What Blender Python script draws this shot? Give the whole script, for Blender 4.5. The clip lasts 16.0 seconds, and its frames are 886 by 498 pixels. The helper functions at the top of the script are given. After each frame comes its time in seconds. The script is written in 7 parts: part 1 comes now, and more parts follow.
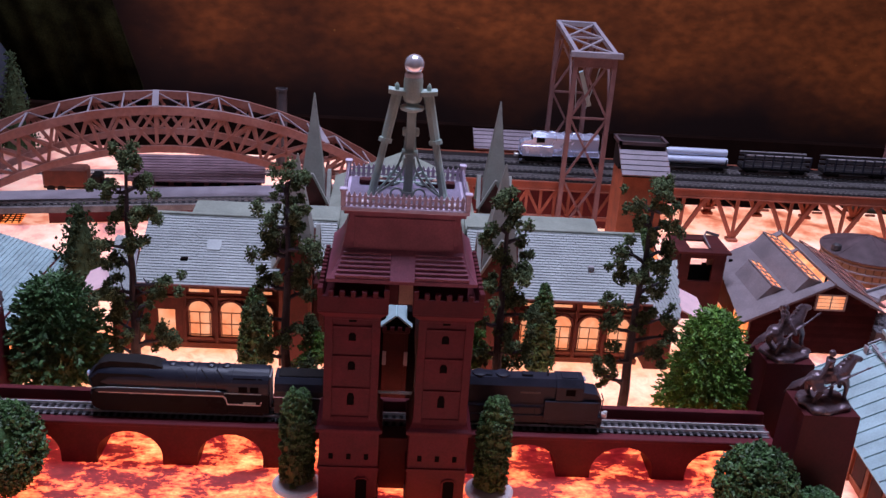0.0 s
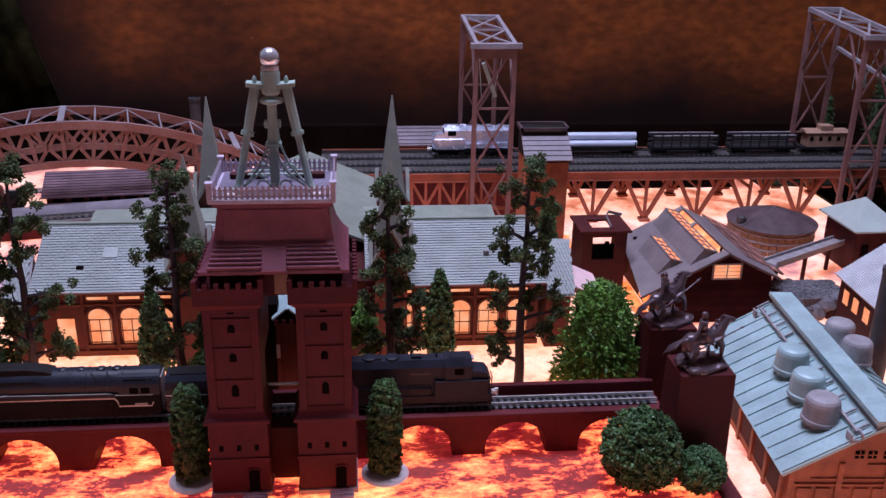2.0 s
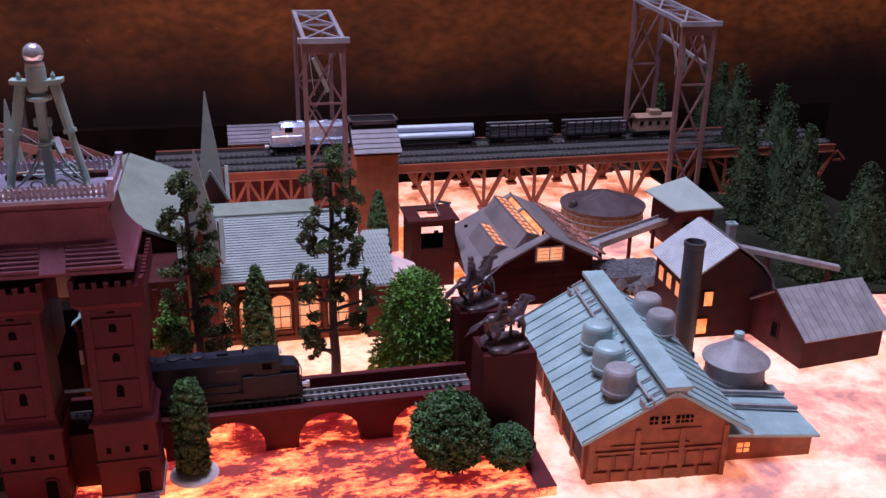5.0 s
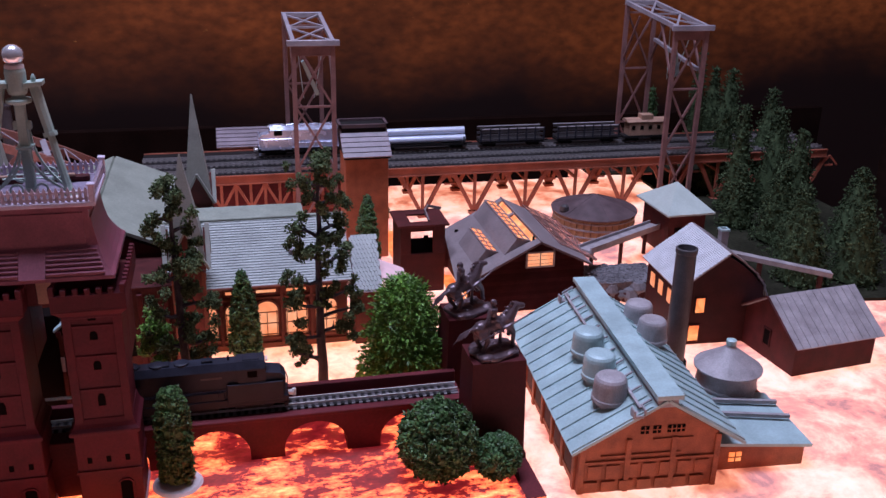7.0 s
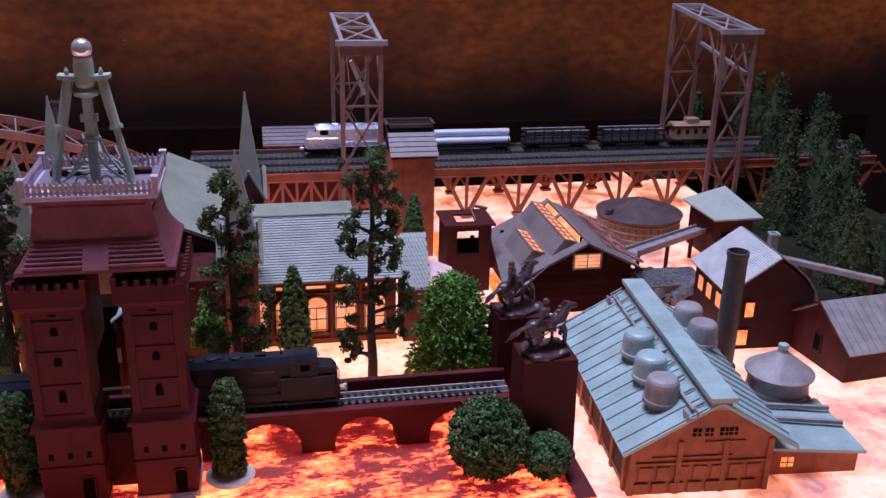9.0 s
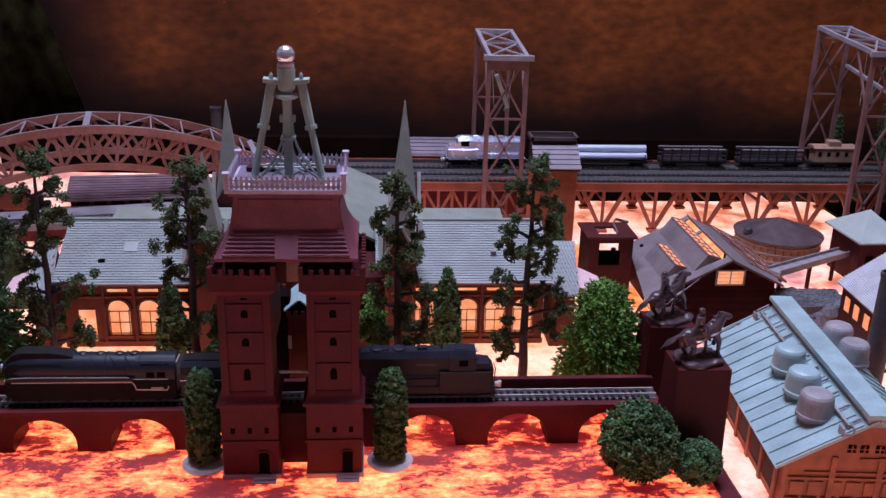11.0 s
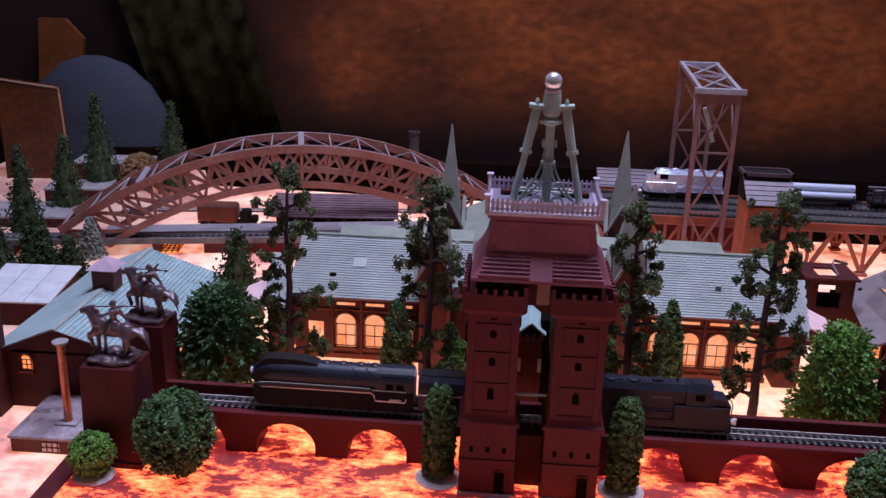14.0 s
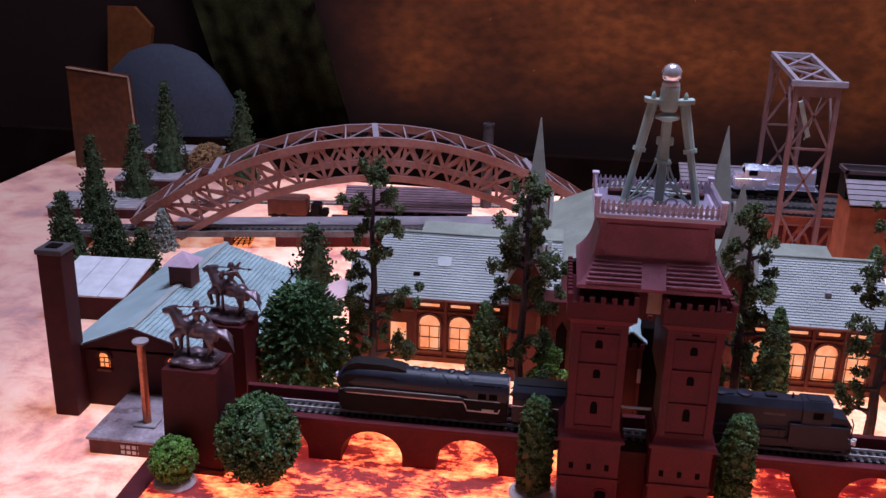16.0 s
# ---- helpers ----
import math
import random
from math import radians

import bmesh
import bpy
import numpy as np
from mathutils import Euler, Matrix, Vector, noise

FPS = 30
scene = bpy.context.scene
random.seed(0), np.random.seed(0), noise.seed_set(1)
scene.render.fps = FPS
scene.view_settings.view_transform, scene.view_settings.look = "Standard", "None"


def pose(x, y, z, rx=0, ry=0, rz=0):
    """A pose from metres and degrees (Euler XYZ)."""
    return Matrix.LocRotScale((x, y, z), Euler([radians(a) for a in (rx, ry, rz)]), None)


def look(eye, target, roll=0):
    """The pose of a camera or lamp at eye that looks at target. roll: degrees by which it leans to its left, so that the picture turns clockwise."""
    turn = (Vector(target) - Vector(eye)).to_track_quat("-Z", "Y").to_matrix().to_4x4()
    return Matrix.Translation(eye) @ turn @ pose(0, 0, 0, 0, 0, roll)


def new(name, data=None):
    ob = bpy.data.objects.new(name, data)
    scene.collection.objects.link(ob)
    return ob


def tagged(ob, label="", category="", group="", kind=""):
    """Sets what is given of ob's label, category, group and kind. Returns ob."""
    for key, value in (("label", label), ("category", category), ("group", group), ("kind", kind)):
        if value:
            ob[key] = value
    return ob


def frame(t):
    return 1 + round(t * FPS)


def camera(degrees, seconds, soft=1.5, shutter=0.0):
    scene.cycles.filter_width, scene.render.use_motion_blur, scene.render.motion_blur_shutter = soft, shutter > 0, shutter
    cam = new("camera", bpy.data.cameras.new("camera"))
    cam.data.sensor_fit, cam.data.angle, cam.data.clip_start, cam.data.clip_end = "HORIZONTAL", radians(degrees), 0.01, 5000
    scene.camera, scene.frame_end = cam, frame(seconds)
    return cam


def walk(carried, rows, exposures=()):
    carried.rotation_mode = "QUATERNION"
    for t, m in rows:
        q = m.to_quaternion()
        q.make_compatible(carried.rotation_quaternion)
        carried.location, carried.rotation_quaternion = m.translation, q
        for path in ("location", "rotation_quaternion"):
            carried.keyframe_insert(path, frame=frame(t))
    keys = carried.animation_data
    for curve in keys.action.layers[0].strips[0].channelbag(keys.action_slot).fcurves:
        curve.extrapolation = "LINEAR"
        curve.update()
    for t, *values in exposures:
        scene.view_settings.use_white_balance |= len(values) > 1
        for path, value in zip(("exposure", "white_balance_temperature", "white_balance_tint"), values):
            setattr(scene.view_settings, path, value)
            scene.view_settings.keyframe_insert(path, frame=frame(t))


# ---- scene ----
cam = camera(51.00, 16.0, soft=1.5)
ROWS = [
    (0.0, -0.0143, -0.5405, 0.4194, 68.00, -3.75, -2.29),
    (0.5, 0.0001, -0.5439, 0.4156, 68.24, -2.59, -2.94),
    (1.0, 0.0151, -0.5497, 0.4140, 68.27, -1.89, -3.84),
    (1.5, 0.0316, -0.5586, 0.4154, 68.35, -1.46, -4.70),
    (2.0, 0.0465, -0.5627, 0.4137, 68.51, -1.10, -5.61),
    (2.5, 0.0630, -0.5638, 0.4118, 68.51, -0.94, -7.72),
    (3.0, 0.0769, -0.5669, 0.4116, 68.38, -1.21, -9.84),
    (3.5, 0.0837, -0.5742, 0.4123, 68.48, -1.09, -10.84),
    (4.0, 0.0978, -0.5783, 0.4102, 68.50, -0.68, -11.93),
    (6.5, 0.1170, -0.5733, 0.4086, 68.68, -1.18, -13.16),
    (7.0, 0.1174, -0.5685, 0.4081, 68.75, -1.19, -13.13),
    (7.5, 0.1156, -0.5660, 0.4080, 68.71, -1.16, -12.78),
    (8.0, 0.1122, -0.5637, 0.4059, 68.70, -1.24, -12.40),
    (10.5, 0.0676, -0.5875, 0.4034, 69.71, -1.50, -6.40),
    (11.0, 0.0526, -0.5950, 0.4033, 69.91, -1.53, -4.25),
    (11.5, 0.0407, -0.6002, 0.4018, 70.10, -1.26, -2.58),
    (12.0, 0.0288, -0.5990, 0.4000, 70.33, -0.90, -0.94),
    (12.5, 0.0119, -0.6020, 0.4033, 70.59, -1.23, 0.53),
    (13.0, -0.0068, -0.6051, 0.4045, 71.04, -1.45, 2.30),
    (13.5, -0.0171, -0.6070, 0.4012, 71.39, -1.75, 3.40),
    (14.0, -0.0299, -0.6009, 0.3990, 71.53, -1.69, 4.43),
    (14.5, -0.0387, -0.5916, 0.3972, 71.49, -1.81, 5.36),
    (15.0, -0.0526, -0.5773, 0.3964, 71.27, -1.73, 6.29),
    (15.5, -0.0634, -0.5651, 0.3934, 71.06, -1.52, 7.27),
    (16.0, -0.0679, -0.5643, 0.3936, 70.81, -1.45, 7.57),
]
walk(cam, [(t, pose(x, y, z, rx, ry, rz)) for t, x, y, z, rx, ry, rz in ROWS],
     [(0.0, 0.1, 6000, 26), (16.0, 0.1, 6000, 26)])
CM = 0.01  # the layout is drawn in centimetres

# ---- light ----
world = bpy.data.worlds.new("room_dark")
scene.world = world
world.use_nodes = True
world.node_tree.nodes["Background"].inputs[0].default_value = (0.75, 0.58, 0.62, 1)
world.node_tree.nodes["Background"].inputs[1].default_value = 0.009


def area(name, eye, target, size, size_y, watts, colour):
    data = bpy.data.lights.new(name, "AREA")
    data.shape, data.size, data.size_y, data.energy, data.color = "RECTANGLE", size, size_y, watts, colour
    ob = new(name, data)
    ob.matrix_world = look(eye, target)
    return ob


area("skylight", (0.10, 0.22, 1.95), (0.10, 0.36, 0.0), 1.0, 0.6, 50.0, (0.72, 0.80, 1.0))


# ---- materials ----
def material(name, colour, rough=0.6, metal=0.0, scale=250.0, vary=0.25, bump=0.15, fine=4.0, second=None, emit=None, strength=0.0, per_object=0.0, spec=0.4, island=0.0):
    m = bpy.data.materials.new(name)
    m.use_nodes = True
    nt = m.node_tree
    b = nt.nodes["Principled BSDF"]
    tc = nt.nodes.new("ShaderNodeTexCoord")
    big = nt.nodes.new("ShaderNodeTexNoise")
    big.inputs["Scale"].default_value = scale * 0.3
    big.inputs["Detail"].default_value = 5.0
    small = nt.nodes.new("ShaderNodeTexNoise")
    small.inputs["Scale"].default_value = scale * fine
    small.inputs["Detail"].default_value = 3.0
    nt.links.new(tc.outputs["Object"], big.inputs["Vector"])
    nt.links.new(tc.outputs["Object"], small.inputs["Vector"])
    ramp = nt.nodes.new("ShaderNodeValToRGB")
    c = Vector(colour)
    lo = c * (1 - vary)
    hi = Vector(second) if second else c * (1 + vary)
    ramp.color_ramp.elements[0].position, ramp.color_ramp.elements[1].position = 0.3, 0.7
    ramp.color_ramp.elements[0].color = (*lo, 1)
    ramp.color_ramp.elements[1].color = (*[min(v, 1) for v in hi], 1)
    nt.links.new(big.outputs["Fac"], ramp.inputs["Fac"])
    mix = nt.nodes.new("ShaderNodeMix")
    mix.data_type, mix.blend_type = "RGBA", "MULTIPLY"
    mix.inputs["Factor"].default_value = min(1.0, vary * 1.6)
    nt.links.new(ramp.outputs["Color"], mix.inputs["A"])
    grain = nt.nodes.new("ShaderNodeMapRange")
    grain.inputs["From Min"].default_value, grain.inputs["From Max"].default_value = 0.3, 0.7
    grain.inputs["To Min"].default_value, grain.inputs["To Max"].default_value = 0.6, 1.3
    nt.links.new(small.outputs["Fac"], grain.inputs["Value"])
    nt.links.new(grain.outputs["Result"], mix.inputs["B"])
    last = mix.outputs["Result"]
    if island:
        geo = nt.nodes.new("ShaderNodeNewGeometry")
        ri = nt.nodes.new("ShaderNodeMapRange")
        ri.inputs["To Min"].default_value, ri.inputs["To Max"].default_value = 1 - island, 1 + island
        nt.links.new(geo.outputs["Random Per Island"], ri.inputs["Value"])
        tone = nt.nodes.new("ShaderNodeHueSaturation")
        nt.links.new(ri.outputs["Result"], tone.inputs["Value"])
        nt.links.new(last, tone.inputs["Color"])
        last = tone.outputs["Color"]
    if per_object:
        info = nt.nodes.new("ShaderNodeObjectInfo")
        r = nt.nodes.new("ShaderNodeMapRange")
        r.inputs["To Min"].default_value, r.inputs["To Max"].default_value = 1 - per_object, 1 + per_object
        nt.links.new(info.outputs["Random"], r.inputs["Value"])
        hsv = nt.nodes.new("ShaderNodeHueSaturation")
        nt.links.new(r.outputs["Result"], hsv.inputs["Value"])
        nt.links.new(last, hsv.inputs["Color"])
        last = hsv.outputs["Color"]
    nt.links.new(last, b.inputs["Base Color"])
    rr = nt.nodes.new("ShaderNodeMapRange")
    rr.inputs["To Min"].default_value, rr.inputs["To Max"].default_value = max(0.03, rough - min(0.12, vary)), min(1.0, rough + min(0.12, vary))
    nt.links.new(big.outputs["Fac"], rr.inputs["Value"])
    nt.links.new(rr.outputs["Result"], b.inputs["Roughness"])
    b.inputs["Metallic"].default_value = metal
    b.inputs["Specular IOR Level"].default_value = spec
    if bump:
        bp = nt.nodes.new("ShaderNodeBump")
        bp.inputs["Strength"].default_value = bump
        bp.inputs["Distance"].default_value = 0.0006
        nt.links.new(small.outputs["Fac"], bp.inputs["Height"])
        nt.links.new(bp.outputs["Normal"], b.inputs["Normal"])
    if emit:
        b.inputs["Emission Color"].default_value = (*emit, 1)
        b.inputs["Emission Strength"].default_value = strength
    return m


def glowing(name, stops, scale, strength, warp=0.6, base=(0.5, 0.35, 0.28), stretch=(1, 1, 1), rough=0.62):
    """A translucent sheet lit from below; stops: (position, colour) of what shines through."""
    m = bpy.data.materials.new(name)
    m.use_nodes = True
    nt = m.node_tree
    b = nt.nodes["Principled BSDF"]
    tc = nt.nodes.new("ShaderNodeTexCoord")
    mp = nt.nodes.new("ShaderNodeMapping")
    mp.inputs["Scale"].default_value = stretch
    n = nt.nodes.new("ShaderNodeTexNoise")
    n.inputs["Scale"].default_value, n.inputs["Detail"].default_value, n.inputs["Roughness"].default_value = scale, 11.0, rough
    n.inputs["Distortion"].default_value = warp
    nt.links.new(tc.outputs["Object"], mp.inputs["Vector"])
    nt.links.new(mp.outputs["Vector"], n.inputs["Vector"])
    ramp = nt.nodes.new("ShaderNodeValToRGB")
    e = ramp.color_ramp.elements
    while len(e) < len(stops):
        e.new(0.5)
    for k, (p, c) in enumerate(stops):
        e[k].position, e[k].color = p, (*c, 1)
    nt.links.new(n.outputs["Fac"], ramp.inputs["Fac"])
    nt.links.new(ramp.outputs["Color"], b.inputs["Emission Color"])
    b.inputs["Emission Strength"].default_value = strength
    b.inputs["Base Color"].default_value = (*base, 1)
    b.inputs["Roughness"].default_value = 0.35
    bp = nt.nodes.new("ShaderNodeBump")
    bp.inputs["Strength"].default_value, bp.inputs["Distance"].default_value = 0.3, 0.001
    nt.links.new(n.outputs["Fac"], bp.inputs["Height"])
    nt.links.new(bp.outputs["Normal"], b.inputs["Normal"])
    return m


LAVA = glowing("lava_glass", [(0.40, (0.07, 0.003, 0.004)), (0.492, (0.17, 0.009, 0.010)), (0.498, (0.80, 0.080, 0.028)), (0.55, (1.0, 0.20, 0.055)), (0.63, (1.0, 0.46, 0.15))], 34, 1.85, warp=0.1, stretch=(0.7, 1.3, 1), base=(0.13, 0.035, 0.03), rough=0.78)
PEACH = glowing("peach_glass", [(0.36, (1.0, 0.25, 0.08)), (0.46, (1.0, 0.39, 0.17)), (0.58, (1.0, 0.51, 0.28)), (0.8, (1.0, 0.64, 0.42))], 70, 1.25, base=(0.42, 0.28, 0.22), rough=0.7)
PINK = glowing("pink_sheet", [(0.36, (0.30, 0.06, 0.03)), (0.45, (0.75, 0.24, 0.12)), (0.53, (1.0, 0.5, 0.31)), (0.66, (1.0, 0.72, 0.54))], 16, 1.12, warp=0.3, base=(0.36, 0.25, 0.24), rough=0.68)


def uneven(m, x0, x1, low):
    """Fades a sheet's glow along x, from low at x0 to full at x1."""
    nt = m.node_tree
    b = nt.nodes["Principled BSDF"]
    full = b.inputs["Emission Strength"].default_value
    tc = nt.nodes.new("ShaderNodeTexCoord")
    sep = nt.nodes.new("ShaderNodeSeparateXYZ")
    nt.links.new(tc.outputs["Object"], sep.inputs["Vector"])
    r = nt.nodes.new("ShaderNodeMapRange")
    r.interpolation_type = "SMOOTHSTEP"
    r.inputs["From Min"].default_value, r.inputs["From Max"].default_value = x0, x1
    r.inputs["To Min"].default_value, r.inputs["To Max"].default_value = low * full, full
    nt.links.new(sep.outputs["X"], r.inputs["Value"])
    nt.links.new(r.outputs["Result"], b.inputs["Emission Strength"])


# West end dimmed in the emission itself; no lamps stand under the sheet.
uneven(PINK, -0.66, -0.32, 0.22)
REDBRICK = material("red_brick_plastic", (0.082, 0.0098, 0.0155), 0.6, vary=0.22, scale=160, spec=0.22)
REDROOF = material("dull_red_roof", (0.215, 0.064, 0.088), 0.38, vary=0.22, scale=200, spec=0.5)
DECKFLOOR = material("worn_deck_floor", (0.17, 0.14, 0.19), 0.5, vary=0.3, scale=120)
LAVENDER = material("lavender_deck", (0.53, 0.45, 0.55), 0.4, vary=0.18, scale=150)
SPIREGREY = material("spire_grey", (0.29, 0.29, 0.255), 0.5, vary=0.15, scale=200)
MAUVE = material("mauve_deck", (0.42, 0.30, 0.37), 0.4, vary=0.2, scale=150)
VIADUCT = material("dark_red_stone", (0.105, 0.0135, 0.018), 0.62, vary=0.25, scale=140, spec=0.25)
DARKRED = material("dark_red_pedestal", (0.064, 0.0105, 0.0125), 0.6, vary=0.22, scale=120, spec=0.16)
GREYGREEN = material("grey_green_metal", (0.36, 0.46, 0.41), 0.45, vary=0.15, scale=300)
SLATE = material("pale_slate", (0.33, 0.355, 0.335), 0.5, vary=0.12, scale=120, per_object=0.04)
FLATROOF = material("sage_felt", (0.215, 0.235, 0.19), 0.75, vary=0.18, scale=120)
BRICK = material("station_brick", (0.115, 0.027, 0.021), 0.7, vary=0.3, scale=400)
STONE = material("brown_stone", (0.17, 0.055, 0.036), 0.7, vary=0.25, scale=300)
BLACK = material("loco_black", (0.013, 0.015, 0.025), 0.42, vary=0.2, scale=200, bump=0.05, spec=0.32)
# Shaded copy of loco black, so the sides don't pick up the glow.
BLACKSIDE = material("loco_black_shaded", (0.004, 0.004, 0.006), 0.3, vary=0.2, scale=200, bump=0.03, spec=0.07)
BLACKDULL = material("dull_black", (0.016, 0.014, 0.014), 0.7, vary=0.3, scale=300, spec=0.12)
DIESEL = material("diesel_grey", (0.016, 0.017, 0.027), 0.45, vary=0.3, scale=250, bump=0.08, spec=0.22)
SILVER = material("silver", (0.62, 0.68, 0.85), 0.27, 0.6, vary=0.03, bump=0.0)
NICKEL = material("nickel_rail", (0.78, 0.75, 0.72), 0.38, 0.55, vary=0.1, bump=0.0)
DARKBED = material("dark_roadbed", (0.03, 0.026, 0.028), 0.7, vary=0.3, spec=0.15)
BALLAST = material("grey_roadbed", (0.125, 0.112, 0.118), 0.5, vary=0.3)
PIPE = material("aluminium_pipe", (0.56, 0.60, 0.72), 0.36, 0.3, vary=0.03, bump=0.0)
RUSTPALE = material("faded_rust", (0.205, 0.105, 0.098), 0.5, vary=0.22, scale=150)
SLATROOF = material("dark_mauve_slat", (0.085, 0.055, 0.06), 0.55, vary=0.3)
MIRROR = material("mirror_bulb", (0.95, 0.93, 0.97), 0.2, 0.72, vary=0.02, bump=0.0, spec=0.6)
PINKGLASS = material("pink_glass", (0.92, 0.60, 0.52), 0.2, vary=0.1, bump=0.0)
PINKGLASS.node_tree.nodes["Principled BSDF"].inputs["Transmission Weight"].default_value = 0.85
PINKCLOTH = material("pink_cloth", (0.78, 0.52, 0.52), 0.6, vary=0.1)
STEELDARK = material("dull_steel_rail", (0.30, 0.28, 0.28), 0.45, 0.4, vary=0.1, bump=0.0)
TIEGREY = material("grey_tie", (0.15, 0.135, 0.13), 0.7, vary=0.35, spec=0.15)
SLEEPER = material("sleeper_plastic", (0.014, 0.012, 0.012), 0.7, vary=0.3, spec=0.12)
RUST = material("rust_girder", (0.30, 0.085, 0.048), 0.55, vary=0.25, scale=150)
BRIDGERUST = material("salmon_rust", (0.25, 0.078, 0.05), 0.5, vary=0.25, scale=60, second=(0.27, 0.135, 0.115))
SAGE = material("sage_sheet", (0.40, 0.46, 0.42), 0.5, vary=0.1, scale=120)
SOOT = material("sooty_iron", (0.055, 0.048, 0.052), 0.5, vary=0.3, scale=200)
GIRDER = material("grey_girder", (0.28, 0.25, 0.275), 0.45, vary=0.2, scale=150)
BRONZE = material("bronze_statue", (0.115, 0.08, 0.09), 0.33, 0.4, vary=0.35, scale=300, bump=0.35)
COPPER = material("copper_post", (0.46, 0.16, 0.085), 0.35, 0.7, vary=0.4, scale=200)
LEAFDARK = material("foam_leaf_dark", (0.046, 0.066, 0.032), 0.9, vary=0.45, scale=250, bump=0.5, spec=0.04, island=0.45)
LEAFOLIVE = material("foam_tuft_olive", (0.084, 0.116, 0.054), 0.85, vary=0.5, scale=260, bump=0.5, spec=0.1, island=0.5)
LEAFMID = material("foam_leaf_green", (0.052, 0.120, 0.040), 0.55, vary=0.45, scale=250, bump=0.5, spec=0.4, island=0.5)
LEAFBRIGHT = material("foam_leaf_bright", (0.105, 0.225, 0.035), 0.55, vary=0.45, scale=250, bump=0.5, spec=0.4, island=0.5)
LEAFBLUE = material("foam_leaf_blue", (0.050, 0.106, 0.033), 0.5, vary=0.55, scale=250, bump=0.5, spec=0.35, island=0.6)
FROST = material("frosted_needle", (0.20, 0.23, 0.20), 0.8, vary=0.4, scale=250, bump=0.5, spec=0.1)
LEAFGOLD = material("foam_leaf_gold", (0.26, 0.14, 0.06), 0.8, vary=0.4, scale=250, bump=0.5)
TANWOOD = material("tan_planking", (0.33, 0.19, 0.13), 0.6, vary=0.25, scale=250)
DEPOTTILE = material("mauve_brown_tile", (0.215, 0.135, 0.155), 0.5, vary=0.25, scale=150, per_object=0.1)
SHEDROOF = material("grey_mauve_sheet", (0.21, 0.17, 0.19), 0.5, vary=0.2, scale=150)
BARK = material("dark_bark", (0.045, 0.040, 0.050), 0.65, vary=0.35, scale=400, bump=0.5, spec=0.3)
STONETOP = material("scuffed_stone_top", (0.20, 0.13, 0.145), 0.3, vary=0.45, scale=110, fine=3.0, second=(0.50, 0.42, 0.45), spec=0.5)
POT = material("white_pot", (0.62, 0.55, 0.55), 0.5, vary=0.1)
WINDOW = glowing("lit_window", [(0.34, (0.75, 0.19, 0.05)), (0.45, (1.0, 0.33, 0.12)), (0.6, (1.0, 0.46, 0.21)), (0.75, (1.0, 0.6, 0.34))], 55, 0.8, base=(0.3, 0.15, 0.08))
HOTGLOW = glowing("hot_glow", [(0.34, (0.85, 0.10, 0.015)), (0.45, (1.0, 0.2, 0.035)), (0.6, (1.0, 0.34, 0.09)), (0.72, (1.0, 0.55, 0.25))], 60, 1.15, base=(0.3, 0.15, 0.08))
BROWNROOF = material("brown_tin_roof", (0.21, 0.175, 0.18), 0.42, vary=0.2, scale=150)
BROWNWOOD = material("brown_clapboard", (0.055, 0.0115, 0.0115), 0.65, vary=0.3, scale=250, spec=0.18, per_object=0.3)
ORANGEBRICK = material("orange_brick", (0.34, 0.10, 0.045), 0.65, vary=0.3, scale=250)
TIN = material("pale_tin", (0.35, 0.475, 0.48), 0.42, 0.1, vary=0.15, scale=150)
TANKGREY = material("weathered_grey", (0.30, 0.27, 0.28), 0.5, vary=0.25, scale=250)
WOODTANK = material("barrel_wood", (0.22, 0.12, 0.06), 0.6, vary=0.3, scale=200)
WHITEROOF = material("white_slate", (0.55, 0.56, 0.58), 0.55, vary=0.12, scale=250)
ROCK = material("grey_rock", (0.13, 0.12, 0.13), 0.8, vary=0.4, scale=100, bump=0.6)
BACKDROP = material("brown_copper_board", (0.108, 0.025, 0.0065), 0.55, vary=0.65, scale=13, fine=5, second=(0.29, 0.072, 0.0135), bump=0.2, spec=0.25)


